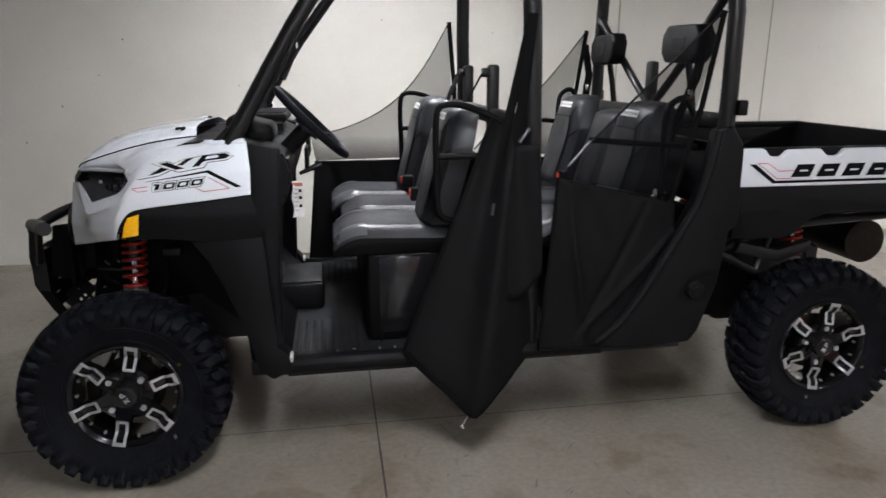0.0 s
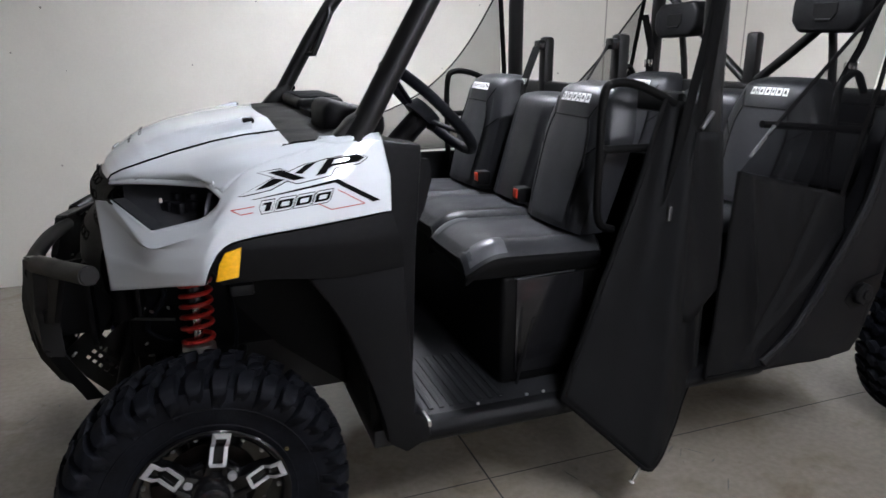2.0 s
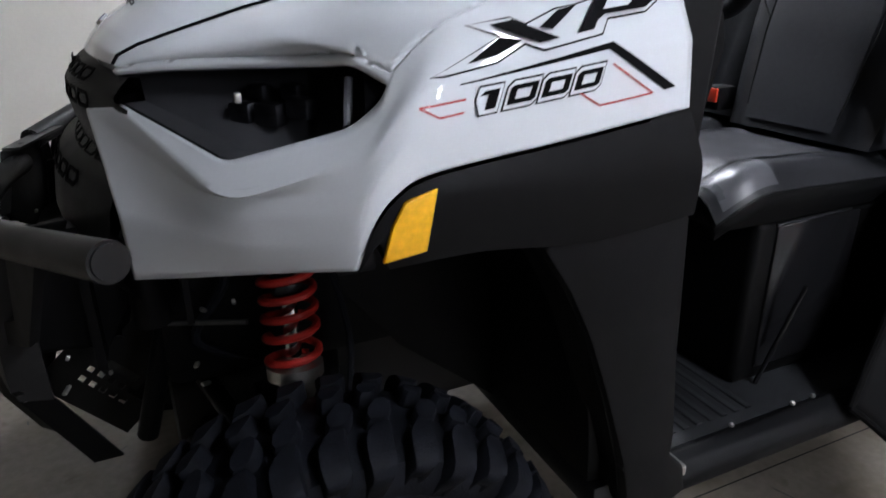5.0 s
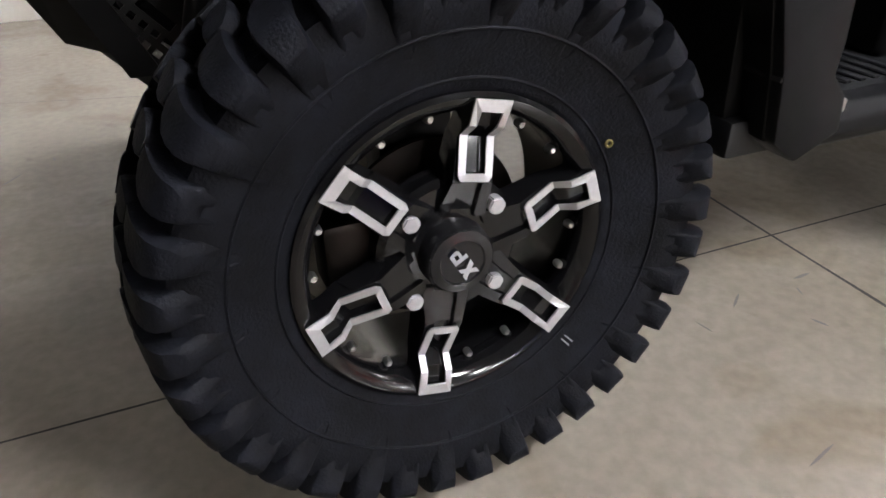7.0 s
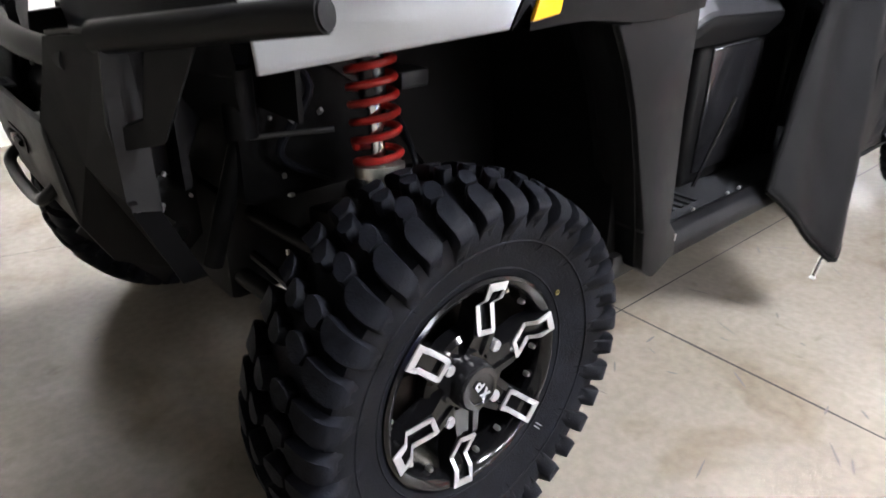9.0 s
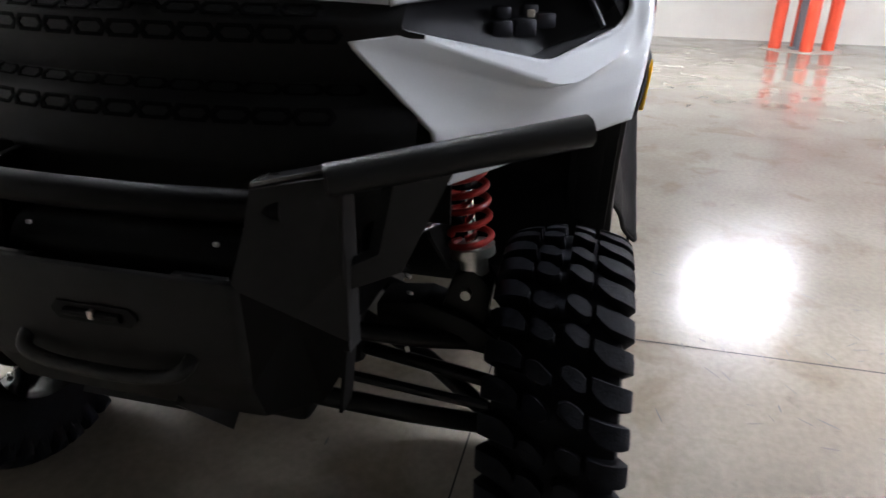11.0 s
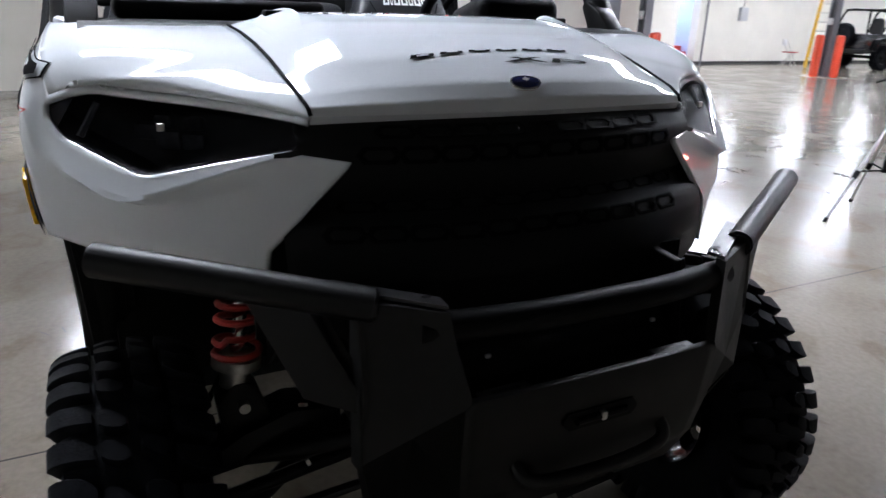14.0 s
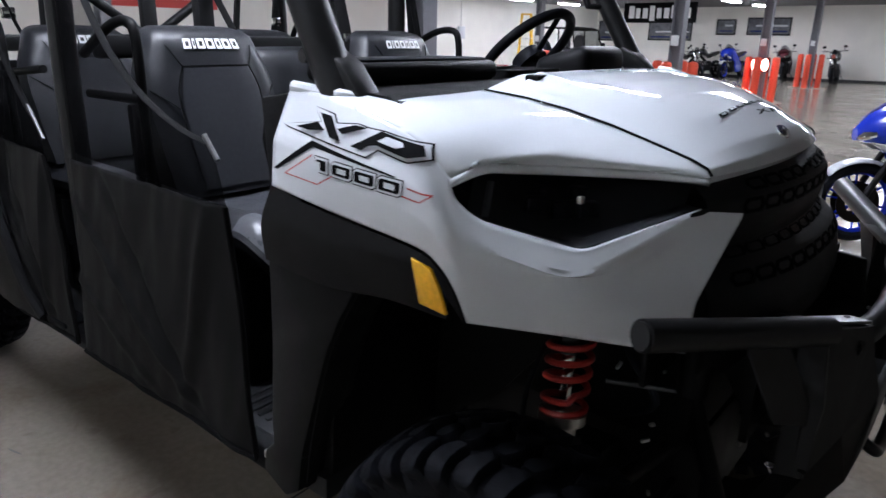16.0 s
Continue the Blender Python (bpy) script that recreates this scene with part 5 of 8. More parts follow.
# ---- cab floor, sills, dash ----
bm = bmesh.new()
add_box(bm, (0.46, -0.72, 0.40), (2.28, 0.72, 0.462), 0.01)
part("cab_floor", bm, CAB_GREY, UTV, "worn dark grey plastic cab floor")
for i in range(9):
    for s in (-1, 1):
        a, b = P(0.62 + 0.034 * i, 0.30, 0.462, s), P(0.636 + 0.034 * i, 0.66, 0.467, s)
        part("floor_rib", box_bm(tuple(map(min, a, b)), tuple(map(max, a, b)), 0.002, 1), CAB_GREY, UTV)
for s in (-1, 1):
    sill = [(0.69, 0.402), (0.742, 0.408), (0.760, 0.428), (0.760, 0.452), (0.745, 0.474), (0.715, 0.482), (0.69, 0.465)]
    bm = plate_bm(sill, lambda u, v, w: P(0.56 + w, u, v, s), 1.34, 0.006)
    part("sill", bm, PLASTIC, UTV, "black plastic sill under the door")
    part("sill_tube", tube_bm([P(0.60, 0.700, 0.405, s), P(1.92, 0.700, 0.410, s)], 0.022, 14), STEEL_BLACK, UTV, "black sill tube")
    bm = bmesh.new()
    add_box(bm, tuple(map(min, P(0.602, 0.70, 0.470, s), P(0.625, 0.768, 0.492, s))), tuple(map(max, P(0.602, 0.70, 0.470, s), P(0.625, 0.768, 0.492, s))), 0.004)
    part("sill_clip", bm, ZINC, UTV, "pale clip on the sill")
    for x in (0.80, 0.97, 1.03):
        bm = bmesh.new()
        bmesh.ops.create_icosphere(bm, subdivisions=1, radius=0.006, matrix=Matrix.Translation(P(x, 0.705, 0.482, s)))
        part("sill_screw", bm, ZINC, UTV, "small screw head")
    part("base_rib", tube_bm([P(0.985, 0.598, 0.464, s), P(1.010, 0.655, 0.72, s)], 0.005, 8), GLOSS_BLACK, UTV, "glossy black rib on the seat base")
    # front wall beside the pedals
    part("kick_panel", plate_bm([(0.50, 0.46), (0.58, 0.46), (0.60, 1.0), (0.62, 1.30), (0.50, 1.32)], lambda u, v, w: P(u, 0.62 + w, v, s), 0.10, 0.01), PLASTIC, UTV, "black kick panel behind the fender")
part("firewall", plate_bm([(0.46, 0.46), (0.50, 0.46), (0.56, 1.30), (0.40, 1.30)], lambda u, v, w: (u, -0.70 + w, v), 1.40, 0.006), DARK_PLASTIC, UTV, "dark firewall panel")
part("toe_board", plate_bm([(0.46, 0.46), (0.62, 0.455), (0.50, 0.60), (0.46, 0.72)], lambda u, v, w: (u, -0.66 + w, v), 1.32, 0.004), PLASTIC, UTV, "black sloping toe board")
part("tunnel_box", box_bm((0.53, -0.14, 0.46), (0.745, 0.20, 0.592), 0.02), PLASTIC, UTV, "grey-black centre tunnel box")
# plate in a lighter grey: light falling on the tunnel put into the colour
part("tunnel_pad", box_bm((0.55, -0.125, 0.590), (0.735, 0.19, 0.600), 0.004), CAB_GREY, UTV, "grey tunnel top, lighter to stand for light from above")
dash = bmesh.new()
prof = [(0.25, 1.29), (0.30, 1.320), (0.47, 1.328), (0.60, 1.305), (0.675, 1.265), (0.69, 1.21), (0.66, 1.10), (0.60, 1.02), (0.54, 1.0), (0.44, 1.0)]
add_plate(dash, prof, lambda u, v, w: Vector((u - 0.03 * abs(w - 0.70) / 0.7, -0.70 + w, v)), 1.40)
bmesh.ops.recalc_face_normals(dash, faces=dash.faces)
bmesh.ops.bevel(dash, geom=list(dash.edges), offset=0.012, segments=2, affect="EDGES")
part("dashboard", dash, PLASTIC, UTV, "black moulded dashboard with storage trays")
for y0, y1, h in ((0.16, 0.62, 1.372), (-0.14, 0.12, 1.332)):
    part("dash_tray", box_bm((0.42, y0, 1.325), (0.60, y1, h), 0.02, 3), PLASTIC, UTV, "raised black storage tray on the dash")
    part("tray_lid", box_bm((0.44, y0 + 0.03, h - 0.004), (0.585, y1 - 0.03, h + 0.006), 0.006), RUBBER, UTV, "dark ribbed tray lid")
pod = bmesh.new()
add_box(pod, (0.40, -0.50, 1.29), (0.585, -0.24, 1.405), 0.035, 4)
for v in pod.verts:
    if v.co.x > 0.50 and v.co.z > 1.36:
        v.co.z -= 0.03
part("instrument_pod", pod, PLASTIC, UTV, "black instrument pod hood")
part("cowl_strip", box_bm((0.29, -0.62, 1.270), (0.43, 0.62, 1.312), 0.01), DARK_PLASTIC, UTV, "black cowl at the foot of the windscreen opening")
# front face openings in the dash
for y, w, z in ((0.36, 0.13, 1.20), (0.0, 0.09, 1.18)):
    part("dash_recess", box_bm((0.683, y - w, z - 0.05), (0.700, y + w, z + 0.05), 0.006), DARK_PLASTIC, UTV, "dark dash cubby")
part("gear_lever", tube_bm([(0.66, -0.14, 1.12), (0.76, -0.12, 1.16)], [0.008, 0.016], 10), GLOSS_BLACK, UTV, "black gear lever")
# steering wheel
SW = Vector((0.735, -0.43, 1.370))
tilt = Matrix.Translation(SW) @ Matrix.Rotation(radians(45), 4, "Y")
bm = bmesh.new()
add_tube(bm, [tilt @ Vector((0.184 * math.cos(t), 0.184 * math.sin(t), 0)) for t in [2 * math.pi * i / 48 for i in range(48)]], 0.0165, 12, closed=True)
sw = part("steering_wheel", bm, RUBBER, UTV, "black three-spoke steering wheel")
for t in (90, 210, 330):
    t = radians(t + 90)
    part("spoke", tube_bm([tilt @ Vector((0.03 * math.cos(t), 0.03 * math.sin(t), -0.03)), tilt @ Vector((0.178 * math.cos(t), 0.178 * math.sin(t), 0))], 0.014, 10, flat=0.5), RUBBER, sw)
part("hub", tube_bm([tilt @ Vector((0, 0, -0.04)), tilt @ Vector((0, 0, 0.0))], [0.06, 0.05], 20), RUBBER, sw)
part("steering_column", tube_bm([tilt @ Vector((0, 0, -0.03)), tilt @ Vector((0, 0, -0.30))], 0.035, 14), PLASTIC, UTV, "black steering column")
# paper tags hanging by the column
bm = bmesh.new()
n = 10
grid = [[bm.verts.new((0.66 + 0.045 * (j / 3 - 0.5) + 0.004 * math.sin(i), -0.385 - 0.01 * math.sin(i * 0.7) + 0.01 * j / 3, 1.125 - 0.155 * i / n)) for j in range(4)] for i in range(n + 1)]
for a, b in zip(grid, grid[1:]):
    for j in range(3):
        bm.faces.new((a[j], a[j + 1], b[j + 1], b[j]))
tag = part("warning_tag", bm, PAPER, UTV, "white paper warning tag hanging from the column")
part("tag_header", box_bm((0.640, -0.3905, 1.103), (0.681, -0.3890, 1.118)), material("tag_red", (0.55, 0.16, 0.10), 0.6), tag, "faded red header bar", smooth=False)
for z, w in ((1.085, 0.012), (1.055, 0.013), (1.02, 0.012)):
    part("tag_symbol", box_bm((0.664, -0.396, z - w / 2), (0.664 + w, -0.394, z + w / 2)), INK_BLACK, tag, smooth=False)
for k in range(6):
    part("tag_bar", box_bm((0.645, -0.396, 1.09 - 0.018 * k), (0.660, -0.3945, 1.0925 - 0.018 * k)), INK_GREY, tag, smooth=False)


# ---- seats ----
VINYL_GLOSS = material("glossy_grey_vinyl", (0.075, 0.077, 0.084), 0.30, bump=0.15, bump_scale=420, grain=0.08, scale=90, rough_var=0.05)

def rounded(bm, lo, hi, r, seg=4, fn=None):
    vs = add_box(bm, lo, hi, r, seg)
    if fn:
        for v in bm.verts:
            v.co = fn(v.co)
    return bm


def seat(x0, y, logo=True, half=0.205, back_top=0.47, name="seat"):
    """A cushion and backrest; x0 is the cushion's front edge."""
    top = 0.965
    def cushion(u, w, off=0.0):
        drop = 0.050 * max(0, (abs(w) - 0.62) / 0.38) ** 2.2 + 0.060 * max(0, (0.26 - u) / 0.26) ** 2
        rise = 0.018 * max(0, abs(w) - 0.55) / 0.45 if abs(w) < 0.85 else 0.008
        return Vector((x0 + 0.47 * u, y + half * w * (1 - 0.10 * max(0, (0.16 - u) / 0.16) ** 2), top + rise - drop - 0.015 * u + off))

    bm = bmesh.new()
    bmesh.ops.create_grid(bm, x_segments=24, y_segments=20, size=0.5)
    for v in bm.verts:
        v.co = cushion(v.co.x + 0.5, v.co.y * 2)
    s_ = part("seat", bm, VINYL, UTV, "dark grey vinyl seat with stitched panels" if logo else "dark grey vinyl centre seat", angle=60)
    rim = [(i / 16, -1) for i in range(16)] + [(1, 2 * i / 16 - 1) for i in range(16)] + [(1 - i / 16, 1) for i in range(16)] + [(0, 1 - 2 * i / 16) for i in range(16)]
    bm = bmesh.new()
    loops = []
    for off, tuck in ((0.001, 0.0), (-0.012, -0.003), (-0.030, 0.002), (None, 0.020)):
        row = []
        for u, w in rim:
            p = cushion(u, w, off or 0)
            if off is None:
                p.z = 0.848
            p.x += tuck * (1 - 2 * u if u in (0, 1) else 0)
            p.y -= tuck * (w if abs(w) == 1 else 0)
            row.append(bm.verts.new(p))
        loops.append(row)
    for p, q in zip(loops, loops[1:]):
        for i in range(len(rim)):
            j = (i + 1) % len(rim)
            bm.faces.new((p[i], p[j], q[j], q[i]))
    part("cushion_skirt", bm, SEAT_BLACK, s_, "black vinyl side of the cushion", angle=60)
    part("piping", tube_bm([cushion(u, w, 0.001) for u, w in rim], 0.003, 6, closed=True), SEAT_BLACK, s_, "stitched black piping")
    # gloss front corner panels and seat insert
    bm = bmesh.new()
    grid = []
    for i in range(13):
        u = 0.06 + 0.88 * i / 12
        row = []
        for j in range(13):
            w = 0.60 * (2 * j / 12 - 1) * (0.86 + 0.14 * min(1, u * 2))
            row.append(bm.verts.new(cushion(u, w, 0.0035)))
        grid.append(row)
    for a, b in zip(grid, grid[1:]):
        for j in range(12):
            bm.faces.new((a[j], a[j + 1], b[j + 1], b[j]))
    part("seat_insert", bm, VINYL_LIGHT, s_, "lighter stitched seat insert")
    # glossy corner panels at the cushion's front
    if logo:
        for q in (-1, 1):
            bm = bmesh.new()
            rows = []
            for i in range(9):
                u = 0.03 + 0.26 * i / 8
                row = []
                for j in range(7):
                    row.append(bm.verts.new(cushion(u, q * (0.60 + 0.36 * j / 6), 0.003)))
                rows.append(row)
            for a, b in zip(rows, rows[1:]):
                for j in range(6):
                    bm.faces.new((a[j], a[j + 1], b[j + 1], b[j]))
            part("corner_panel", bm, VINYL_GLOSS, s_, "glossy grey corner panel", angle=60)
    # backrest, leaning back
    foot, head = Vector((x0 + 0.43, y, 0.955)), Vector((x0 + 0.555, y, 0.955 + back_top + 0.02))
    lean = math.atan2(head.x - foot.x, head.z - foot.z)
    SHAPE = ((0.0, 0.90), (0.25, 0.97), (0.50, 1.02), (0.64, 1.02), (0.74, 0.96), (0.84, 0.86), (0.92, 0.80), (0.97, 0.72), (1.0, 0.60)) if logo else ((0.0, 0.94), (0.5, 0.98), (0.9, 0.97), (0.97, 0.92), (1.0, 0.82))

    def width_at(f):
        for (f0, w0), (f1, w1) in zip(SHAPE, SHAPE[1:]):
            if f <= f1:
                return half * (w0 + (w1 - w0) * (f - f0) / (f1 - f0))
        return half * SHAPE[-1][1]

    bm = bmesh.new()
    H_ = (head - foot).length
    grid = []
    nz, ny = 26, 22
    for k in range(nz + 1):
        f = k / nz
        wide = width_at(f)
        row = []
        for j in range(ny + 1):
            w = 2 * j / ny - 1
            bulge = 0.040 * (1 - abs(w) ** 3.5) * (1 - 0.75 * max(0, (f - 0.78) / 0.22) ** 2) - 0.028 * math.exp(-((abs(w) - 0.66) / 0.07) ** 2) * (1 if f < 0.80 else 0.3) * 0.35
            q = Vector((-bulge - 0.03 + 0.05 * max(0, (f - 0.9) / 0.1) ** 2, wide * w, H_ * f))
            row.append(bm.verts.new(foot + Matrix.Rotation(lean, 3, "Y") @ q))
        grid.append(row)
    back = []
    for k in range(nz + 1):
        f = k / nz
        row = []
        for j in range(ny + 1):
            c = grid[k][j].co
            w = 2 * j / ny - 1
            row.append(bm.verts.new(Vector((foot.x + math.tan(lean) * (c.z - foot.z) + 0.055, c.y, c.z))))
        back.append(row)
    for k in range(nz):
        for j in range(ny):
            bm.faces.new((grid[k][j], grid[k][j + 1], grid[k + 1][j + 1], grid[k + 1][j]))
            bm.faces.new((back[k][j], back[k + 1][j], back[k + 1][j + 1], back[k][j + 1]))
    for k in range(nz):
        bm.faces.new((grid[k][0], grid[k + 1][0], back[k + 1][0], back[k][0]))
        bm.faces.new((grid[k][ny], back[k][ny], back[k + 1][ny], grid[k + 1][ny]))
    for j in range(ny):
        bm.faces.new((grid[nz][j], grid[nz][j + 1], back[nz][j + 1], back[nz][j]))
        bm.faces.new((grid[0][j], back[0][j], back[0][j + 1], grid[0][j + 1]))
    part("backrest", bm, VINYL, s_, "dark grey vinyl backrest", angle=55)

    def on_back(w, f, off):
        bulge = 0.040 * (1 - abs(w) ** 3.5) * (1 - 0.75 * max(0, (f - 0.78) / 0.22) ** 2)
        wide = width_at(f)
        return foot + Matrix.Rotation(lean, 3, "Y") @ Vector((-bulge - 0.03 - off + 0.05 * max(0, (f - 0.9) / 0.1) ** 2, wide * w, H_ * f))

    if logo:
        # stitched seams and the smoother middle panel
        part("seam", tube_bm([on_back(w, 0.735, 0.0022) for w in [-0.56 + 1.12 * i / 12 for i in range(13)]], 0.0022, 6), SEAT_BLACK, s_, "stitched seam")
        bm = bmesh.new()
        grid = [[bm.verts.new(on_back((0.62 - 0.10 * max(0, (f - 0.5) / 0.23) ** 1.5) * (2 * j / 10 - 1), f, 0.003)) for j in range(11)] for f in [0.04 + 0.685 * i / 14 for i in range(15)]]
        for a, b in zip(grid, grid[1:]):
            for j in range(10):
                bm.faces.new((a[j], a[j + 1], b[j + 1], b[j]))
        part("back_panel", bm, VINYL_LIGHT, s_, "smoother grey middle panel", angle=60)
        for q in (-1, 1):
            for line in ([(0.55, 0.735), (0.64, 0.62), (0.66, 0.42), (0.62, 0.10)], [(0.55, 0.735), (0.80, 0.86)], [(0.66, 0.50), (0.97, 0.62)]):
                pts = [at_share([Vector((w, f, 0)) for w, f in line], i / 8) for i in range(9)]
                part("seam", tube_bm([on_back(q * p.x, p.y, 0.0025) for p in pts], 0.0022, 6), SEAT_BLACK, s_, "stitched seam")
        # hollow pale blocks where the maker's name is printed
        w0 = -0.50
        for wide in (0.13, 0.15, 0.10, 0.15, 0.14, 0.05, 0.13):
            bm = bmesh.new()
            at = lambda w, f: on_back(w0 + w * wide + 0.010 * (f - 0.83) / 0.06, f, 0.0035)
            ring = [((0, 0.830), (1, 0.830), (1, 0.890), (0, 0.890)), ((0.28, 0.846), (0.72, 0.846), (0.72, 0.874), (0.28, 0.874))]
            a, b = [[bm.verts.new(at(*p)) for p in r] for r in ring]
            for i in range(4):
                bm.faces.new((a[i], a[(i + 1) % 4], b[(i + 1) % 4], b[i]))
            part("print_block", bm, INK_WHITE, s_, "", smooth=False)
            w0 += wide + 0.028
    # box below
    return s_


for x0 in (0.80, 1.64):
    for y in (-0.41, 0.41):
        seat(x0, y)
    seat(x0 + 0.045, 0.0, False, 0.195, 0.41)
    bx = x0 + 0.13
    base = bmesh.new()
    add_box(base, (bx, -0.585, 0.46), (bx + 0.50, 0.585, 0.848), 0.02, 3)
    part("seat_base", base, DARK_PLASTIC, UTV, "glossy black plastic seat base box")
    for s in (-1, 1):
        part("storage_lid", box_bm(tuple(map(min, P(bx + 0.05, 0.580, 0.50, s), P(bx + 0.30, 0.592, 0.835, s))), tuple(map(max, P(bx + 0.05, 0.580, 0.50, s), P(bx + 0.30, 0.592, 0.835, s))), 0.005), GLOSS_BLACK, UTV, "glossy black side panel with moulded edge")
        part("panel_trim", tube_bm([P(bx + 0.04, 0.594, 0.838, s), P(bx + 0.26, 0.594, 0.842, s)], 0.003, 6), CAB_GREY, UTV, "pale moulded edge")
    # buckles between the seats
    for y in (-0.19, 0.19):
        b = part("belt_buckle", box_bm((x0 + 0.36, y - 0.028, 0.99), (x0 + 0.42, y + 0.028, 1.05), 0.008), PLASTIC, UTV, "black belt buckle with red button")
        part("button", box_bm((x0 + 0.355, y - 0.024, 1.012), (x0 + 0.362, y + 0.004, 1.046), 0.002), ORANGE_RED, b, "red release button")
# panel between the rows
part("cab_divider", box_bm((1.42, -0.60, 0.46), (1.455, 0.60, 1.22), 0.012), PLASTIC, UTV, "black panel behind the front seats")

# ---- cage ----
def cage(pts, r=0.024, name="cage_tube", seg=14):
    return part(name, tube_bm(smooth_line(pts, 5) if len(pts) > 2 else pts, r, seg), DARK_PLASTIC if name == "hip_hoop" else STEEL_BLACK, UTV, "black steel roll-cage tube")


ROOF = 2.02
for s in (-1, 1):
    # A pillar: broad flat bar leaning back
    dx = -0.04 if s > 0 else 0.0
    line = [P(0.385 + dx, 0.700, 1.24, s), P(0.475 + dx, 0.690, 1.37, s), P(0.605 + dx, 0.675, 1.59, s), P(0.69 + dx * 0.8, 0.668, 1.73, s), P(0.885, 0.648, ROOF, s)]
    part("a_pillar", tube_bm(line, [0.046, 0.042, 0.041, 0.040, 0.036], 16, flat=0.75), STEEL_BLACK, UTV, "black windscreen pillar")
    foot = [(0.36, 1.302), (0.475, 1.316), (0.51, 1.385), (0.49, 1.405), (0.43, 1.375)]
    part("pillar_foot", plate_bm(foot, lambda u, v, w: P(u + dx, 0.712 - 0.08 * (v - 1.3) - w, v, s), 0.06, 0.008), STEEL_BLACK, UTV, "black bolted pillar foot")
    for u, v in ((0.440, 1.335), (0.480, 1.385)):
        part("pillar_bolt", tube_bm([P(u, 0.705, v, s), P(u, 0.718, v, s)], 0.014, 12), GLOSS_BLACK, UTV, "black bolt cap")
    # white collar under the foot
    part("white_collar", tube_bm(smooth_line([P(0.345, 0.690, 1.312, s), P(0.372, 0.716, 1.318, s), P(0.42, 0.722, 1.322, s), P(0.500, 0.724, 1.328, s)]), 0.012, 10), PAINT, UTV, "white collar at the pillar foot")
    hx = [P(0.575 + dx, 0.655, 1.53, s), P(0.61 + dx, 0.615, 1.53, s), P(0.685 + dx, 0.61, 1.69, s), P(0.69 + dx, 0.65, 1.73, s)]
    part("grab_handle", tube_bm([hx[0], hx[1], hx[1].lerp(hx[2], 0.5), hx[2], hx[3]], 0.012, 10), STEEL_BLACK, UTV, "black grab handle on the pillar")
    # roof rail, B and C posts
    cage([P(0.885, 0.648, ROOF, s), P(1.58, 0.655, ROOF + 0.015, s), P(2.40, 0.655, ROOF, s)], 0.027)
    part("b_post", tube_bm([P(1.60, 0.70, 0.46, s), P(1.585, 0.70, 1.30, s), P(1.575, 0.69, 1.75, s), P(1.57, 0.66, ROOF, s)], 0.036, 16), STEEL_BLACK, UTV, "black centre post")
    part("c_post", tube_bm([P(2.40, 0.70, 1.0, s), P(2.405, 0.70, 1.5, s), P(2.405, 0.69, 1.80, s), P(2.40, 0.655, ROOF, s)], 0.034, 16), STEEL_BLACK, UTV, "black rear post")
    cage([P(2.32, 0.70, 1.08, s), P(2.38, 0.70, 1.32, s), P(2.405, 0.70, 1.62, s)], 0.02)
    bm = bmesh.new()
    add_box(bm, tuple(map(min, P(2.42, 0.72, 1.40, s), P(2.46, 0.755, 1.46, s))), tuple(map(max, P(2.42, 0.72, 1.40, s), P(2.46, 0.755, 1.46, s))), 0.006)
    part("post_clip", bm, PLASTIC, UTV, "black clip on the rear post")
    # hip hoops beside each seat
    for x0, back in ((0.79, 0.72), (1.735, 0.56)):
        hoop = [P(x0 + 0.49, 0.66, 0.99, s), P(x0 + 0.43, 0.665, 1.03, s), P(x0 + 0.42, 0.668, 1.20, s), P(x0 + 0.42, 0.668, 1.40, s), P(x0 + 0.455, 0.668, 1.455, s), P(x0 + 0.50, 0.668, 1.46, s), P(x0 + 0.54, 0.668, 1.40, s)]
        if x0 < 1:
            hoop[4:] = [P(x0 + 0.455, 0.668, 1.448, s), P(x0 + 0.56, 0.668, 1.435, s), P(x0 + 0.72, 0.675, 1.36, s)]
        cage(hoop, 0.0135, "hip_hoop", 12)
        cage([P(x0 + (0.42 if x0 < 1 else 0.10), 0.668, 1.25 if x0 < 1 else 1.305, s), P(x0 + back, 0.672, 1.25 if x0 < 1 else 1.268, s)], 0.013, "hip_hoop", 12)
    # belt anchor post behind the front seat
    part("belt_tower", box_bm(tuple(map(min, P(1.50, 0.245, 1.20, s), P(1.55, 0.305, 1.60, s))), tuple(map(max, P(1.50, 0.245, 1.20, s), P(1.55, 0.305, 1.60, s))), 0.015), STEEL_BLACK, UTV, "black shoulder belt tower")
    part("belt_guide", box_bm(tuple(map(min, P(1.475, 0.25, 1.545, s), P(1.51, 0.30, 1.585, s))), tuple(map(max, P(1.475, 0.25, 1.545, s), P(1.51, 0.30, 1.585, s))), 0.006), GLOSS_BLACK, UTV, "black belt guide")
    part("belt", tube_bm([P(1.475, 0.27, 1.56, s), P(1.395, 0.235, 1.40, s), P(1.31, 0.215, 1.10, s)], 0.022, 8, flat=0.12), WEBBING, UTV, "black seat belt webbing")
    part("belt_tongue", box_bm(tuple(map(min, P(1.395, 0.225, 1.395, s), P(1.415, 0.265, 1.43, s))), tuple(map(max, P(1.395, 0.225, 1.395, s), P(1.415, 0.265, 1.43, s))), 0.004), CHROME, UTV, "bright belt tongue")
    part("rear_belt", tube_bm([P(2.30, 0.66, 1.72, s), P(2.31, 0.60, 1.55, s), P(2.27, 0.55, 1.38, s), P(2.18, 0.55, 1.10, s)], 0.022, 8, flat=0.12), WEBBING, UTV, "black rear seat belt webbing")
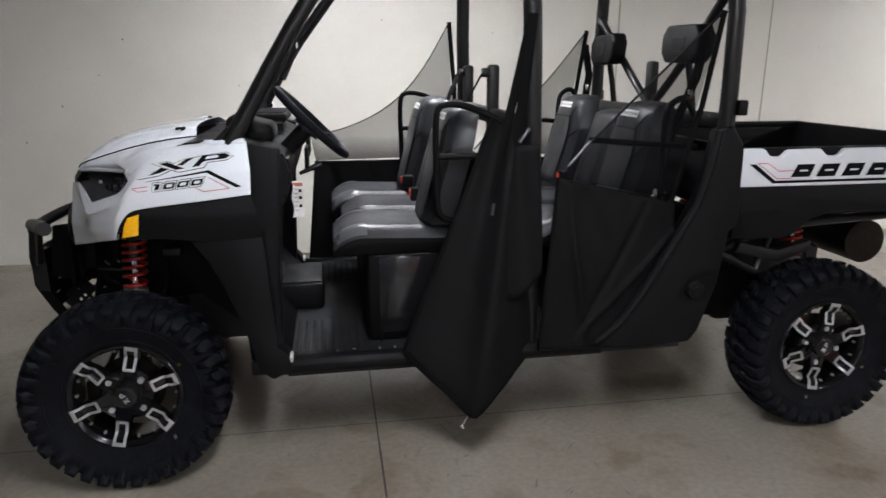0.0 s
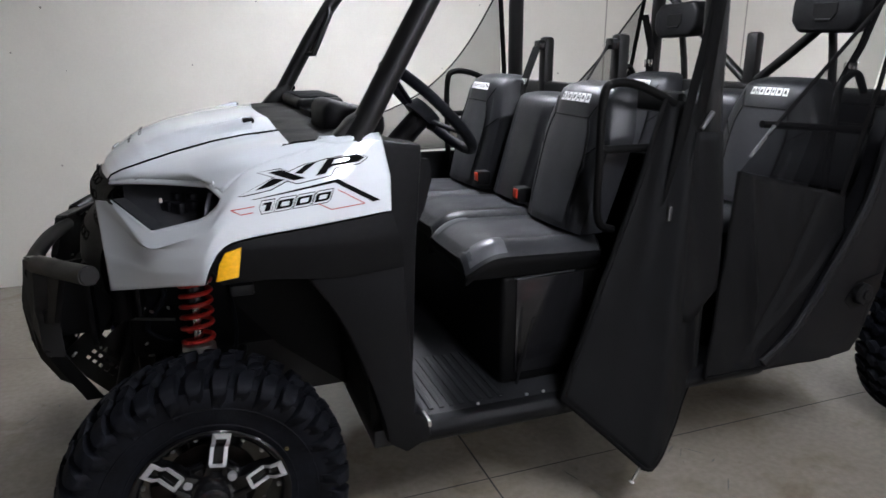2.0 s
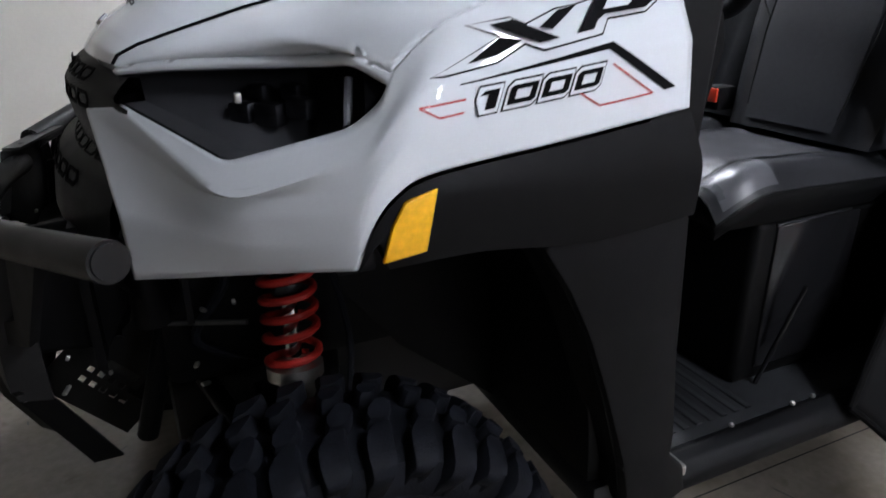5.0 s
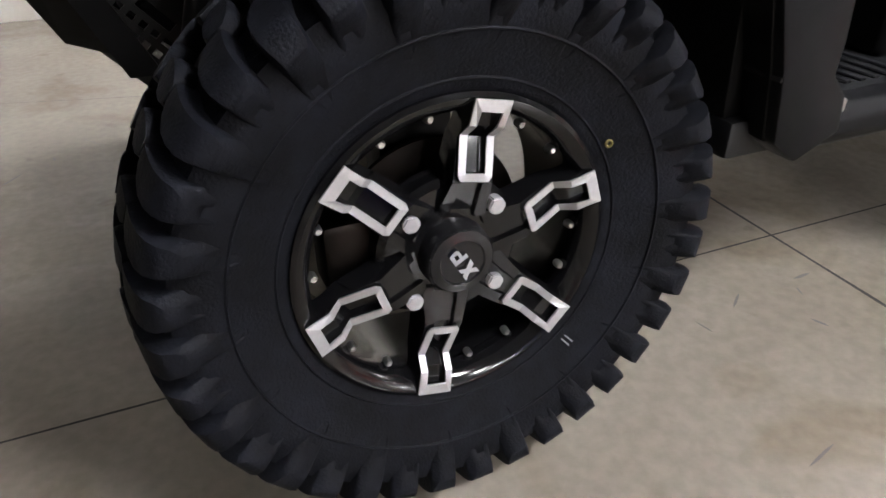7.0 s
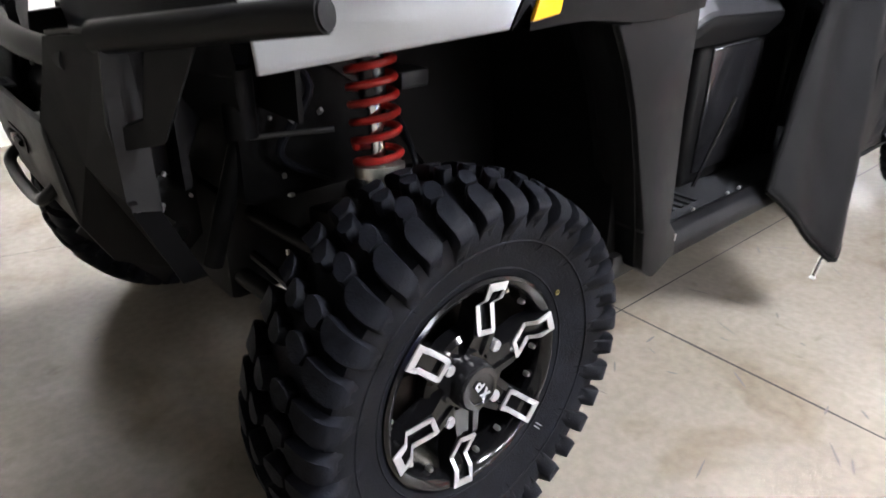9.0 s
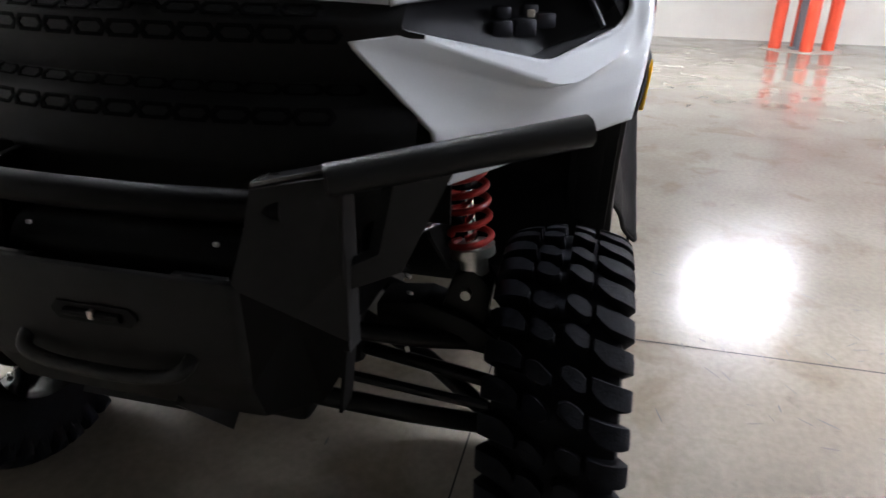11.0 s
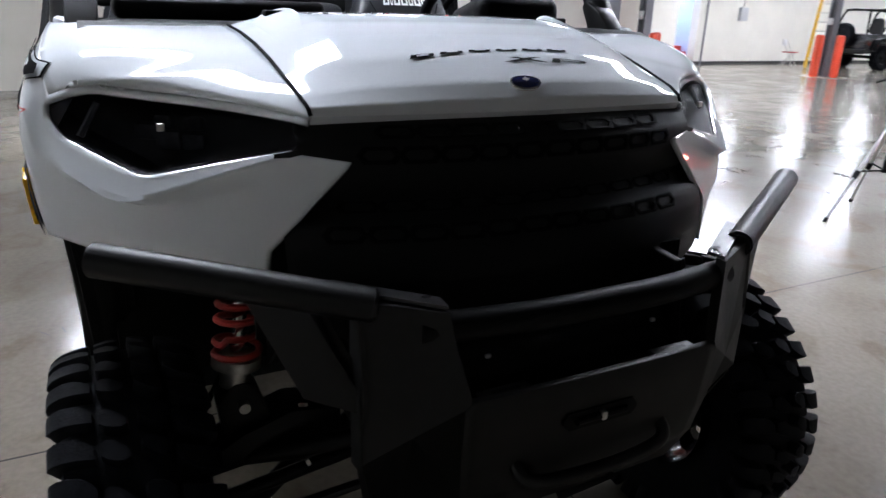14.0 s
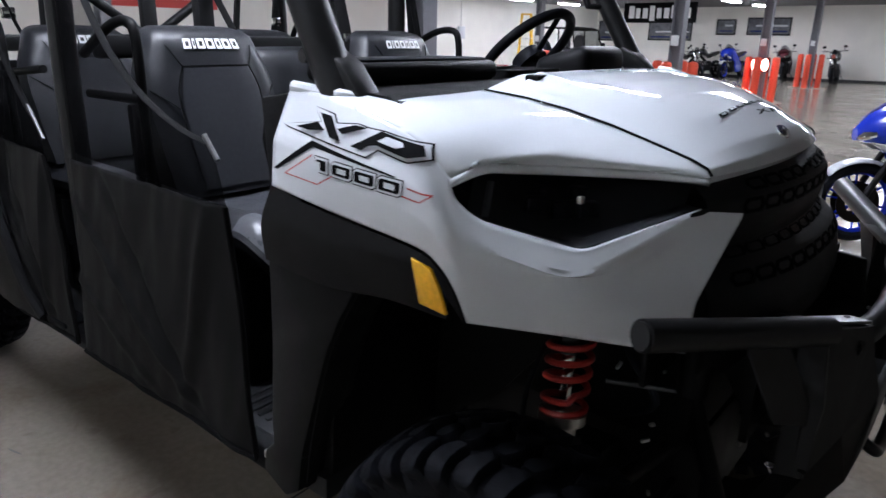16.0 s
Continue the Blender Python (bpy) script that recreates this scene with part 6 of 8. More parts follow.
    part("belt_tongue", box_bm(tuple(map(min, P(2.28, 0.565, 1.46, s), P(2.30, 0.61, 1.50, s))), tuple(map(max, P(2.28, 0.565, 1.46, s), P(2.30, 0.61, 1.50, s))), 0.004), CHROME, UTV, "bright belt tongue")
    # V brace behind the rear seat
    cage([P(2.41, 0.02, 1.405, s), P(2.40, 0.30, 1.60, s), P(2.38, 0.64, 1.86, s)], 0.020)
    # rear headrest: eight-sided block with a slot
    face = [(0.275, 1.650), (0.315, 1.608), (0.545, 1.602), (0.585, 1.640), (0.590, 1.720), (0.550, 1.762), (0.310, 1.768), (0.270, 1.726)]
    hr = part("headrest", plate_bm(face, lambda u, v, w: P(2.300 + w + 0.06 * (v - 1.6), u, v, s), 0.085, 0.016, 3), PLASTIC, UTV, "black moulded eight-sided rear headrest with a slot")
    hole = [(0.375, 1.672), (0.395, 1.652), (0.465, 1.650), (0.485, 1.672), (0.485, 1.712), (0.375, 1.714)]
    part("slot", plate_bm(hole, lambda u, v, w: P(2.2975 + w + 0.06 * (v - 1.6), u, v, s), 0.01, 0.002), DARK_PLASTIC, hr, "dark slot", smooth=False)
    part("slot_lip", tube_bm([P(2.298 + 0.003, 0.395, 1.652, s), P(2.298 + 0.003, 0.465, 1.650, s)], 0.005, 8), PLASTIC, hr, "rounded lower lip of the slot")
    part("headrest_arm", tube_bm([P(2.36, 0.43, 1.62, s), P(2.385, 0.43, 1.50, s), P(2.40, 0.43, 1.40, s)], 0.016, 10), STEEL_BLACK, hr, "black steel stem")
cage([(0.885, -0.648, ROOF), (0.90, 0, ROOF + 0.02), (0.885, 0.648, ROOF)], 0.027)
cage([(1.57, -0.655, ROOF), (1.57, 0.655, ROOF)], 0.024)
cage([(2.40, -0.655, ROOF), (2.40, 0.655, ROOF)], 0.026)
part("rear_crossbar", box_bm((1.505, -0.64, 1.345), (1.545, 0.64, 1.415), 0.015), STEEL_BLACK, UTV, "black crossbar behind the front seats")
part("rear_crossbar", box_bm((2.375, -0.68, 1.345), (2.42, 0.68, 1.405), 0.015), STEEL_BLACK, UTV, "black crossbar behind the rear seats")
part("belt_tower", box_bm((2.385, -0.035, 1.36), (2.43, 0.035, 1.62), 0.015), STEEL_BLACK, UTV, "black shoulder belt tower")
part("mirror_bar", box_bm((0.97, -0.13, ROOF - 0.12), (1.0, 0.13, ROOF - 0.05), 0.015), PLASTIC, UTV, "black rear-view mirror under the header")


# ---- doors: fabric panels, nets and straps ----
def cloth(fn, nu, nv, name, label, mat=FABRIC, parent=UTV, thick=0.004):
    bm = bmesh.new()
    grid = [[bm.verts.new(fn(i / nu, j / nv)) for j in range(nv + 1)] for i in range(nu + 1)]
    for i in range(nu):
        for j in range(nv):
            try:
                bm.faces.new((grid[i][j], grid[i + 1][j], grid[i + 1][j + 1], grid[i][j + 1]))
            except ValueError:
                pass
    ob = part(name, bm, mat, parent, label, angle=80)
    mod = ob.modifiers.new("thickness", "SOLIDIFY")
    mod.thickness = thick
    return ob


def bilinear(a, b, c, d):
    """Corners: a low front, b low rear, c high rear, d high front."""
    return lambda u, v: (1 - v) * ((1 - u) * a + u * b) + v * ((1 - u) * d + u * c)


def wrinkle(p, amount, seed=0.0):
    n = noise.noise(Vector((p.x * 5 + seed, p.z * 3.2, seed))) + 0.5 * noise.noise(Vector((p.x * 14 + seed, p.z * 6 + p.x * 9, seed + 3)))
    return amount * n


def closed_door(s, x_front, x_rear, top_front, top_rear, strap_foot, strap_top, seed, end=1.0, sag=0.0):
    lower = bilinear(P(x_front, 0.772, 0.455, s), P(x_rear, 0.772, 0.445, s), P(x_rear - 0.01, 0.735, top_rear, s), P(x_front + 0.06, 0.760, top_front, s))

    def fn(u, v):
        p = lower(u, v)
        crease = 0.0
        for u0, v0, u1, v1, w, h in ((0.10, 0.95, 0.34, 0.05, 0.030, 0.016), (0.30, 0.10, 0.95, 0.75, 0.022, 0.013), (0.25, 0.05, 0.70, 0.85, 0.026, -0.012), (0.45, 0.0, 0.98, 0.38, 0.020, 0.009)):
            d = ((u - u0) * (v1 - v0) - (v - v0) * (u1 - u0)) / math.hypot(u1 - u0, v1 - v0)
            crease += h * math.exp(-(d / w) ** 2) * math.sin(math.pi * min(max(v, 0), 1)) ** 0.4
        p.y += s * (0.012 * math.sin(math.pi * u) * math.sin(math.pi * v) + crease + wrinkle(p, 0.012, seed))
        return p

    door = cloth(fn, 72, 50, "fabric_door", "black nylon half door with wrinkles")
    a, b = P(*strap_foot, s), P(*strap_top, s)
    # the upper strap hangs in a hollow curve, with the net below it
    curve = [a.lerp(b, f) + Vector((sag * math.sin(math.pi * f ** 0.85), 0, -0.75 * sag * math.sin(math.pi * f ** 0.85))) for f in [i / 14 for i in range(15)]]
    rear = P(x_rear - 0.03, 0.735, top_rear + 0.02, s)
    foot = P(x_front + 0.06, 0.760, top_front, s)

    def drape(u, v):
        top = at_share(curve, u)
        p = foot.lerp(rear, u).lerp(top, v)
        p.y += s * (0.022 * math.sin(3.1 * u) * math.sin(3.1 * v) + wrinkle(p, 0.008, seed + 5))
        return p

    cloth(drape, 18, 12, "window_net", "fine black window net", MESH_NET, door, 0.001)
    part("strap", tube_bm(curve, 0.010, 8, flat=0.3), WEBBING, door, "black webbing strap")
    part("strap", tube_bm([rear + Vector((0, 0, -0.02)), rear.lerp(b, 0.5) + Vector((0.02, 0, 0)), b], 0.013, 8, flat=0.3), WEBBING, door, "black webbing strap")
    part("strap_end", tube_bm([a + Vector((-0.055, 0, -0.062)) * end, a + Vector((0.03, 0, 0.034)) * end], 0.006, 8), DULL_STEEL, door, "bare metal strap end")
    part("hem", tube_bm([fn(i / 12, 0.0) for i in range(13)], 0.008, 8), WEBBING, door, "stitched hem")
    part("hem", tube_bm([fn(0.0, i / 12) for i in range(13)], 0.007, 8), WEBBING, door, "stitched hem")
    return door


closed_door(1, 0.655, 1.56, 1.06, 1.06, (0.690, 0.80, 1.205), (1.50, 0.72, 1.84), 1.0, 0.5, 0.125)
closed_door(1, 1.62, 2.22, 1.06, 1.06, (1.72, 0.76, 1.17), (2.325, 0.71, 1.80), 4.0, 1.0, 0.03)
closed_door(-1, 1.62, 2.20, 1.17, 1.05, (1.775, 0.75, 1.275), (2.335, 0.72, 1.80), 7.0)

# the driver's door hangs loose from the centre post
A_, B_, C_, D_, T_ = Vector((1.06, -0.765, 0.485)), Vector((1.60, -0.745, 0.44)), Vector((1.585, -0.725, 1.37)), Vector((1.43, -0.675, 1.40)), Vector((1.320, -0.866, 0.232))


def loose(u, v):
    k = 0.48
    base = A_.lerp(T_, u / k) if u < k else T_.lerp(B_, (u - k) / (1 - k))
    top = D_.lerp(C_, u)
    p = base.lerp(top, v)
    fold = 0.05 * math.exp(-((u - 0.50) / 0.16) ** 2) * (1 - 0.6 * v) + 0.018 * math.sin(11 * u + 2.2 * v) * (1 - v * 0.5)
    p.y -= fold + wrinkle(p, 0.010, 11.0)
    return p


loose_door = cloth(loose, 40, 40, "fabric_door", "black nylon door hanging loose and folded from the post")
part("hem", tube_bm([loose(0.0, i / 20) for i in range(21)], 0.009, 8), WEBBING, loose_door, "stitched hem")
part("hem", tube_bm([loose(i / 24, 0.0) for i in range(25)], 0.008, 8), WEBBING, loose_door, "stitched hem")
part("door_pin", tube_bm([T_ + Vector((0, 0, 0.02)), T_ + Vector((-0.035, 0.0, -0.045))], 0.0065, 10), CHROME, loose_door, "bare metal door pin")
part("pin_tip", tube_bm([T_ + Vector((-0.035, 0.0, -0.045)), T_ + Vector((-0.039, 0.0, -0.050))], 0.008, 10), INK_WHITE, loose_door, "white pin tip")
part("strap", tube_bm([Vector((1.48, -0.74, 1.10)), Vector((1.53, -0.735, 1.45)), Vector((1.565, -0.73, 1.78))], 0.020, 8, flat=0.22), WEBBING, loose_door, "black webbing strap")
part("strap", tube_bm([Vector((1.40, -0.735, 0.95)), Vector((1.485, -0.73, 1.42)), Vector((1.555, -0.725, 1.74))], 0.018, 8, flat=0.22), WEBBING, loose_door, "black webbing strap")
part("latch", tube_bm([(1.52, -0.745, 1.31), (1.56, -0.742, 1.36)], 0.008, 8), DULL_STEEL, loose_door, "bare metal latch")
part("latch", tube_bm([(1.415, -0.760, 1.03), (1.42, -0.758, 1.075)], 0.007, 8), DULL_STEEL, loose_door, "bare metal latch")
overlap = bilinear(Vector((1.42, -0.80, 0.80)), Vector((1.62, -0.785, 0.78)), Vector((1.60, -0.755, 1.30)), Vector((1.50, -0.755, 1.30)))
cloth(lambda u, v: overlap(u, v) + Vector((0, -0.01 * math.sin(6 * u + 4 * v), -0.10 * (1 - v) * math.sin(math.pi * u * 0.9 + 0.4))), 16, 20, "door_flap", "loose upper flap of the fabric door", FABRIC, loose_door)

from mathutils.bvhtree import BVHTree


# ---- trim, badges and lettering on the body ----
def surface_of(ob):
    return BVHTree.FromPolygons([v.co.copy() for v in ob.data.vertices], [tuple(p.vertices) for p in ob.data.polygons])


HOOD_BVH = surface_of(hood)
SIDE_BVH = {s: surface_of(fenders[s]) for s in (-1, 1)}


def on_hood(x, y, off=0.002):
    p, nrm, i, d = HOOD_BVH.ray_cast(Vector((x, y, 2)), Vector((0, 0, -1)))
    return p + Vector((0, 0, off)) if p else Vector((x, y, 1.25))


def on_side(s):
    def put(x, z, off=0.002):
        p, nrm, i, d = SIDE_BVH[s].ray_cast(Vector((x, s * 1.2, z)), Vector((0, -s, 0)))
        if p is None:
            p, nrm, i, d = SIDE_BVH[s].find_nearest(Vector((x, s * 0.775, z)))
        nrm = nrm if nrm.dot(Vector((0, s, 0.7))) > 0 else -nrm
        return p + nrm * off
    return put


def decal(name, outlines, put, mat, parent, label="", off=0.002, cuts=2):
    """Thin print that follows the surface below it."""
    bm = bmesh.new()
    for outline in outlines:
        bm.faces.new([bm.verts.new((u, v, 0)) for u, v in outline])
    bmesh.ops.triangulate(bm, faces=bm.faces)
    bmesh.ops.subdivide_edges(bm, edges=bm.edges, cuts=cuts, use_grid_fill=True)
    for v in bm.verts:
        v.co = put(v.co.x, v.co.y, off)
    return part(name, bm, mat, parent, label, angle=80)


def affine(a, b, c, A, B, C):
    """A map of the plane that takes a, b, c to A, B, C."""
    m = Matrix(((a[0], a[1], 1), (b[0], b[1], 1), (c[0], c[1], 1))).inverted()
    kx, kz = m @ Vector((A[0], B[0], C[0])), m @ Vector((A[1], B[1], C[1]))
    return lambda u, v: (kx.dot(Vector((u, v, 1))), kz.dot(Vector((u, v, 1))))


# stylised two-letter trim mark drawn as slanted strokes, in its own units
TRIM_MARK = {
    "x": [[(318, 207), (395, 186), (545, 240), (470, 258)], [(478, 208), (550, 147), (618, 128), (522, 212)], [(232, 332), (345, 244), (418, 250), (330, 300)]],
    "p": [[(608, 224), (690, 104), (890, 66), (935, 92), (890, 124), (722, 154), (690, 176), (672, 208)]],
    "slit": [[(714, 140), (735, 108), (818, 92), (836, 102), (815, 120)]],
    "rim": [[(125, 375), (345, 236), (250, 206), (392, 170), (440, 190), (545, 136), (620, 118), (690, 94), (900, 48), (965, 90), (900, 138), (740, 168), (712, 222), (490, 282), (430, 262), (330, 325), (165, 372)]],
}
for s in (-1, 1):
    put = on_side(s)
    if s > 0:
        word = affine((125, 375), (250, 206), (965, 90), (0.490, 1.2616), (0.4067, 1.2991), (0.1254, 1.2348))
        num = affine((0, 0), (0, 1), (4, 0), (0.381, 1.1965), (0.382, 1.2145), (0.1533, 1.1807))
    else:
        word = affine((125, 375), (250, 206), (965, 90), (0.130, 1.2055), (0.1816, 1.2577), (0.4624, 1.279))
        num = affine((0, 0), (0, 1), (4, 0), (0.167, 1.1665), (0.175, 1.1881), (0.3541, 1.1853))
    XP = TRIM_MARK
    decal("mark_rim", [[word(*p) for p in o] for o in XP["rim"]], put, INK_BLACK, fenders[s], "black outline of the trim mark", 0.0014, 12)
    rim = XP["rim"][0]
    field = []
    for p, q, w in zip(rim[-1:] + rim, rim, rim[1:] + rim[:1]):
        d1, d2 = (Vector(q) - Vector(p)).normalized(), (Vector(w) - Vector(q)).normalized()
        n1, n2 = Vector((-d1.y, d1.x)), Vector((-d2.y, d2.x))
        m = (n1 + n2) / max(0.5, 1 + n1.dot(n2))
        field.append(word(q[0] + 6 * m.x, q[1] + 6 * m.y))
    decal("mark_field", [field], put, PAINT, fenders[s], "white inner edge of the trim mark", 0.0024, 12)
    for key in ("x", "p"):
        decal("mark_stroke", [[word(*p) for p in o] for o in XP[key]], put, INK_BLACK, fenders[s], "black stroke of the trim mark", 0.0062, 12)
    decal("mark_slit", [[word(*p) for p in o] for o in XP["slit"]], put, PAINT, fenders[s], "white slit in the trim mark", 0.0076, 10)
    # black number, each digit with a white edge and a thin dark outline
    for k in range(4):
        e = lambda u, v: num(k + u * 0.86 + 0.05, v)
        if k == 0:
            outs = [[e(0.50, 0), e(0.84, 0), e(0.84, 0.76), e(0.50, 0.76)], [e(0.24, 0.76), e(0.84, 0.76), e(0.84, 1), e(0.36, 1)]]
            hull = [(0.36, -0.30), (0.98, -0.30), (0.98, 1.30), (0.16, 1.30), (0.10, 0.60), (0.36, 0.60)]
        else:
            outs = [[e(0.04, 0.0), e(0.86, 0.0), e(0.98, 0.14), e(0.76, 0.26), e(0.28, 0.26)], [e(0.04, 0.86), e(0.28, 0.74), e(0.76, 0.74), e(0.98, 1.0), e(0.16, 1.0)],
                    [e(0.04, 0.0), e(0.28, 0.26), e(0.28, 0.74), e(0.04, 0.86)], [e(0.98, 0.14), e(0.98, 1.0), e(0.76, 0.74), e(0.76, 0.26)]]
            hull = [(-0.08, -0.30), (0.92, -0.30), (1.10, 0.00), (1.10, 1.30), (0.10, 1.30), (-0.08, 0.98)]
        decal("digit", outs, put, INK_BLACK, fenders[s], "black number digit", 0.0034, 1)
        decal("digit_rim", [[e(*p) for p in hull]], put, INK_BLACK, fenders[s], "thin dark outline of a digit", 0.0018, 2)
        decal("digit_field", [[e(0.5 + (p[0] - 0.5) * 0.92, 0.5 + (p[1] - 0.5) * 0.88) for p in hull]], put, PAINT, fenders[s], "white edge round a digit", 0.0026, 2)
    # black chevron and thin red outline
    if s < 0:
        chevron = [(0.115, 1.1904), (0.376, 1.2341), (0.485, 1.1723), (0.464, 1.1696), (0.368, 1.2254)]
        reds = [((0.168, 1.1823), (0.113, 1.1756)), ((0.113, 1.1756), (0.135, 1.164)), ((0.135, 1.164), (0.165, 1.168)), ((0.373, 1.2085), (0.442, 1.1676)), ((0.442, 1.1676), (0.354, 1.1597)), ((0.354, 1.1597), (0.322, 1.1775))]
    else:
        chevron = [(0.110, 1.198), (0.390, 1.242), (0.508, 1.178), (0.494, 1.1765), (0.382, 1.2316)]
        reds = [((0.380, 1.218), (0.466, 1.174)), ((0.466, 1.174), (0.364, 1.168)), ((0.364, 1.168), (0.320, 1.189)), ((0.147, 1.1935), (0.104, 1.185)), ((0.104, 1.185), (0.120, 1.1746)), ((0.120, 1.1746), (0.155, 1.180))]
    decal("chevron", [chevron], put, INK_BLACK, fenders[s], "black chevron stripe", 0.0012, 3)
    for a, b in reds:
        d = Vector((b[0] - a[0], b[1] - a[1])).normalized() * 0.0011
        decal("red_line", [[(a[0] - d.y, a[1] + d.x), (b[0] - d.y, b[1] + d.x), (b[0] + d.y, b[1] - d.x), (a[0] + d.y, a[1] - d.x)]], put, INK_RED, fenders[s], "thin red line", 0.0020)
    # open seam beside the hood
    line = [p + Vector((0, 0, 0.0012)) for p in seam_line(s) ]
    part("hood_seam", tube_bm(line, 0.0042, 8, flat=0.6), INK_BLACK, UTV, "dark open seam beside the hood")
    # scoop at the rear of the hood
    bm = bmesh.new()
    rows = []
    for k in range(15):
        f = k / 14
        x = 0.06 + 0.150 * f
        rise = 0.014 * f ** 1.4
        half = 0.024 + 0.024 * f
        yc = 0.345 - 0.010 * f
        row = []
        for j in range(11):
            w = 2 * j / 10 - 1
            base = on_hood(x, s * (yc + half * w), 0.0006)
            row.append(bm.verts.new(base + Vector((0, 0, rise * max(0, 1 - abs(w) ** 3)))))
        rows.append(row)
    for a, b in zip(rows, rows[1:]):
        for j in range(10):
            bm.faces.new((a[j], a[j + 1], b[j + 1], b[j]))
    part("hood_scoop", bm, PAINT, UTV, "white raised scoop on the hood", angle=60)
    c = on_hood(0.195, s * 0.335, 0.012)
    part("scoop_hole", box_bm((c.x - 0.010, c.y - 0.024, c.z - 0.012), (c.x + 0.024, c.y + 0.024, c.z + 0.003), 0.005), DARK_PLASTIC, UTV, "dark hole in the scoop")

# slanted dark blocks where the product name stands on the hood
for k in range(6):
    y = 0.192 - 0.0575 * k
    x = -0.126 + 0.014 * k / 5
    sl = 0.008
    decal("print_block", [[(x - 0.0046, y - 0.002), (x + 0.0046, y - sl), (x + 0.0046, y - sl - 0.043), (x - 0.0046, y - 0.047)]], on_hood, INK_BLACK, hood, "slanted black print block", 0.0018)
    decal("print_gap", [[(x - 0.0020, y - 0.016), (x + 0.0018, y - 0.018), (x + 0.0018, y - 0.040), (x - 0.0020, y - 0.038)]], on_hood, PAINT, hood, "white gap in the print", 0.003)
for q in ([(-0.164, 0.008), (-0.136, -0.044), (-0.136, -0.062), (-0.164, -0.012)], [(-0.136, -0.002), (-0.164, -0.057), (-0.164, -0.072), (-0.136, -0.020)], [(-0.164, -0.077), (-0.136, -0.084), (-0.136, -0.098), (-0.164, -0.092)], [(-0.136, -0.092), (-0.136, -0.142), (-0.142, -0.148), (-0.142, -0.092)], [(-0.142, -0.134), (-0.142, -0.148), (-0.152, -0.142), (-0.152, -0.130)], [(-0.147, -0.092), (-0.147, -0.137), (-0.153, -0.137), (-0.153, -0.092)]):
    q = [(-0.146 + 0.42 * (a + 0.150), 1.22 * (b + 0.070) - 0.078) for a, b in q]
    decal("print_stroke", [q], on_hood, INK_BLACK, hood, "black stroke of the trim mark", 0.0018)


# oval badge, standing on the sloping nose
def oval(rx, ry, off, name, mat, label):
    bm = bmesh.new()
    ring = []
    for a in [2 * math.pi * i / 28 for i in range(28)]:
        ring.append(bm.verts.new(on_hood(-0.200 + rx * math.cos(a), ry * math.sin(a), off)))
    low = [bm.verts.new(v.co + Vector((0.001, 0, -off))) for v in ring]
    mid = bm.verts.new(on_hood(-0.200, 0, off + 0.0012))
    for i in range(28):
        bm.faces.new((ring[i], ring[(i + 1) % 28], mid))
        bm.faces.new((low[i], low[(i + 1) % 28], ring[(i + 1) % 28], ring[i]))
    return part(name, bm, mat, hood, label, angle=60)


oval(0.0120, 0.031, 0.004, "badge_rim", CHROME, "bright oval badge rim")
oval(0.0098, 0.0275, 0.0055, "badge", BADGE_BLUE, "dark blue oval badge")
decal("badge_star", [[(-0.204, 0.0), (-0.200, 0.004), (-0.196, 0.0), (-0.200, -0.004)], [(-0.2015, 0.006), (-0.1985, 0.006), (-0.1985, -0.006), (-0.2015, -0.006)]], on_hood, INK_WHITE, hood, "small white star", 0.0085)

# ---- rear side panels ----
BEFORE_REAR = set(UTV.children)
for s in (-1, 1):
    out = [(1.83, 0.455), (2.10, 0.44), (2.24, 0.452), (2.275, 0.50), (2.34, 0.70), (2.375, 0.93), (2.41, 0.96), (2.415, 1.28), (2.36, 1.36), (2.315, 1.34), (2.26, 1.10), (2.17, 0.93), (1.93, 0.55)]
    bm = plate_bm(out, lambda u, v, w: P(u, 0.785 - 0.025 * max(0, v - 0.9) / 0.4 - w, v, s), 0.10, 0.010, 3)
    panel = part("rear_side_panel", bm, PLASTIC, UTV, "black moulded side panel with fuel cap")
    part("panel_edge", tube_bm(smooth_line([P(1.82, 0.775, 0.475, s), P(1.95, 0.785, 0.60, s), P(2.16, 0.785, 0.95, s), P(2.24, 0.77, 1.10, s), P(2.30, 0.755, 1.34, s)]), 0.020, 10), PLASTIC, panel, "raised rounded edge")
    recess = [(2.165, 0.665), (2.21, 0.735), (2.325, 0.755), (2.335, 0.70), (2.30, 0.64), (2.20, 0.635)]
    part("cap_recess", plate_bm(recess, lambda u, v, w: P(u, 0.7855 + w, v, s), 0.002), DARK_PLASTIC, panel, "dark recess", smooth=False)
    bm = bmesh.new()
    add_lathe(bm, [(0.040, 0), (0.040, 0.018), (0.034, 0.026), (0.020, 0.028), (0.018, 0.034), (0.0005, 0.034)], 24, lambda a, b, h: P(2.235 + a, 0.787 + h, 0.690 + b, s))
    part("fuel_cap", bm, PLASTIC, panel, "round black fuel cap")
    part("step_recess", box_bm(tuple(map(min, P(1.66, 0.69, 0.475, s), P(1.86, 0.775, 0.49, s))), tuple(map(max, P(1.66, 0.69, 0.475, s), P(1.86, 0.775, 0.49, s))), 0.004), RUBBER, UTV, "black rubber step pad")

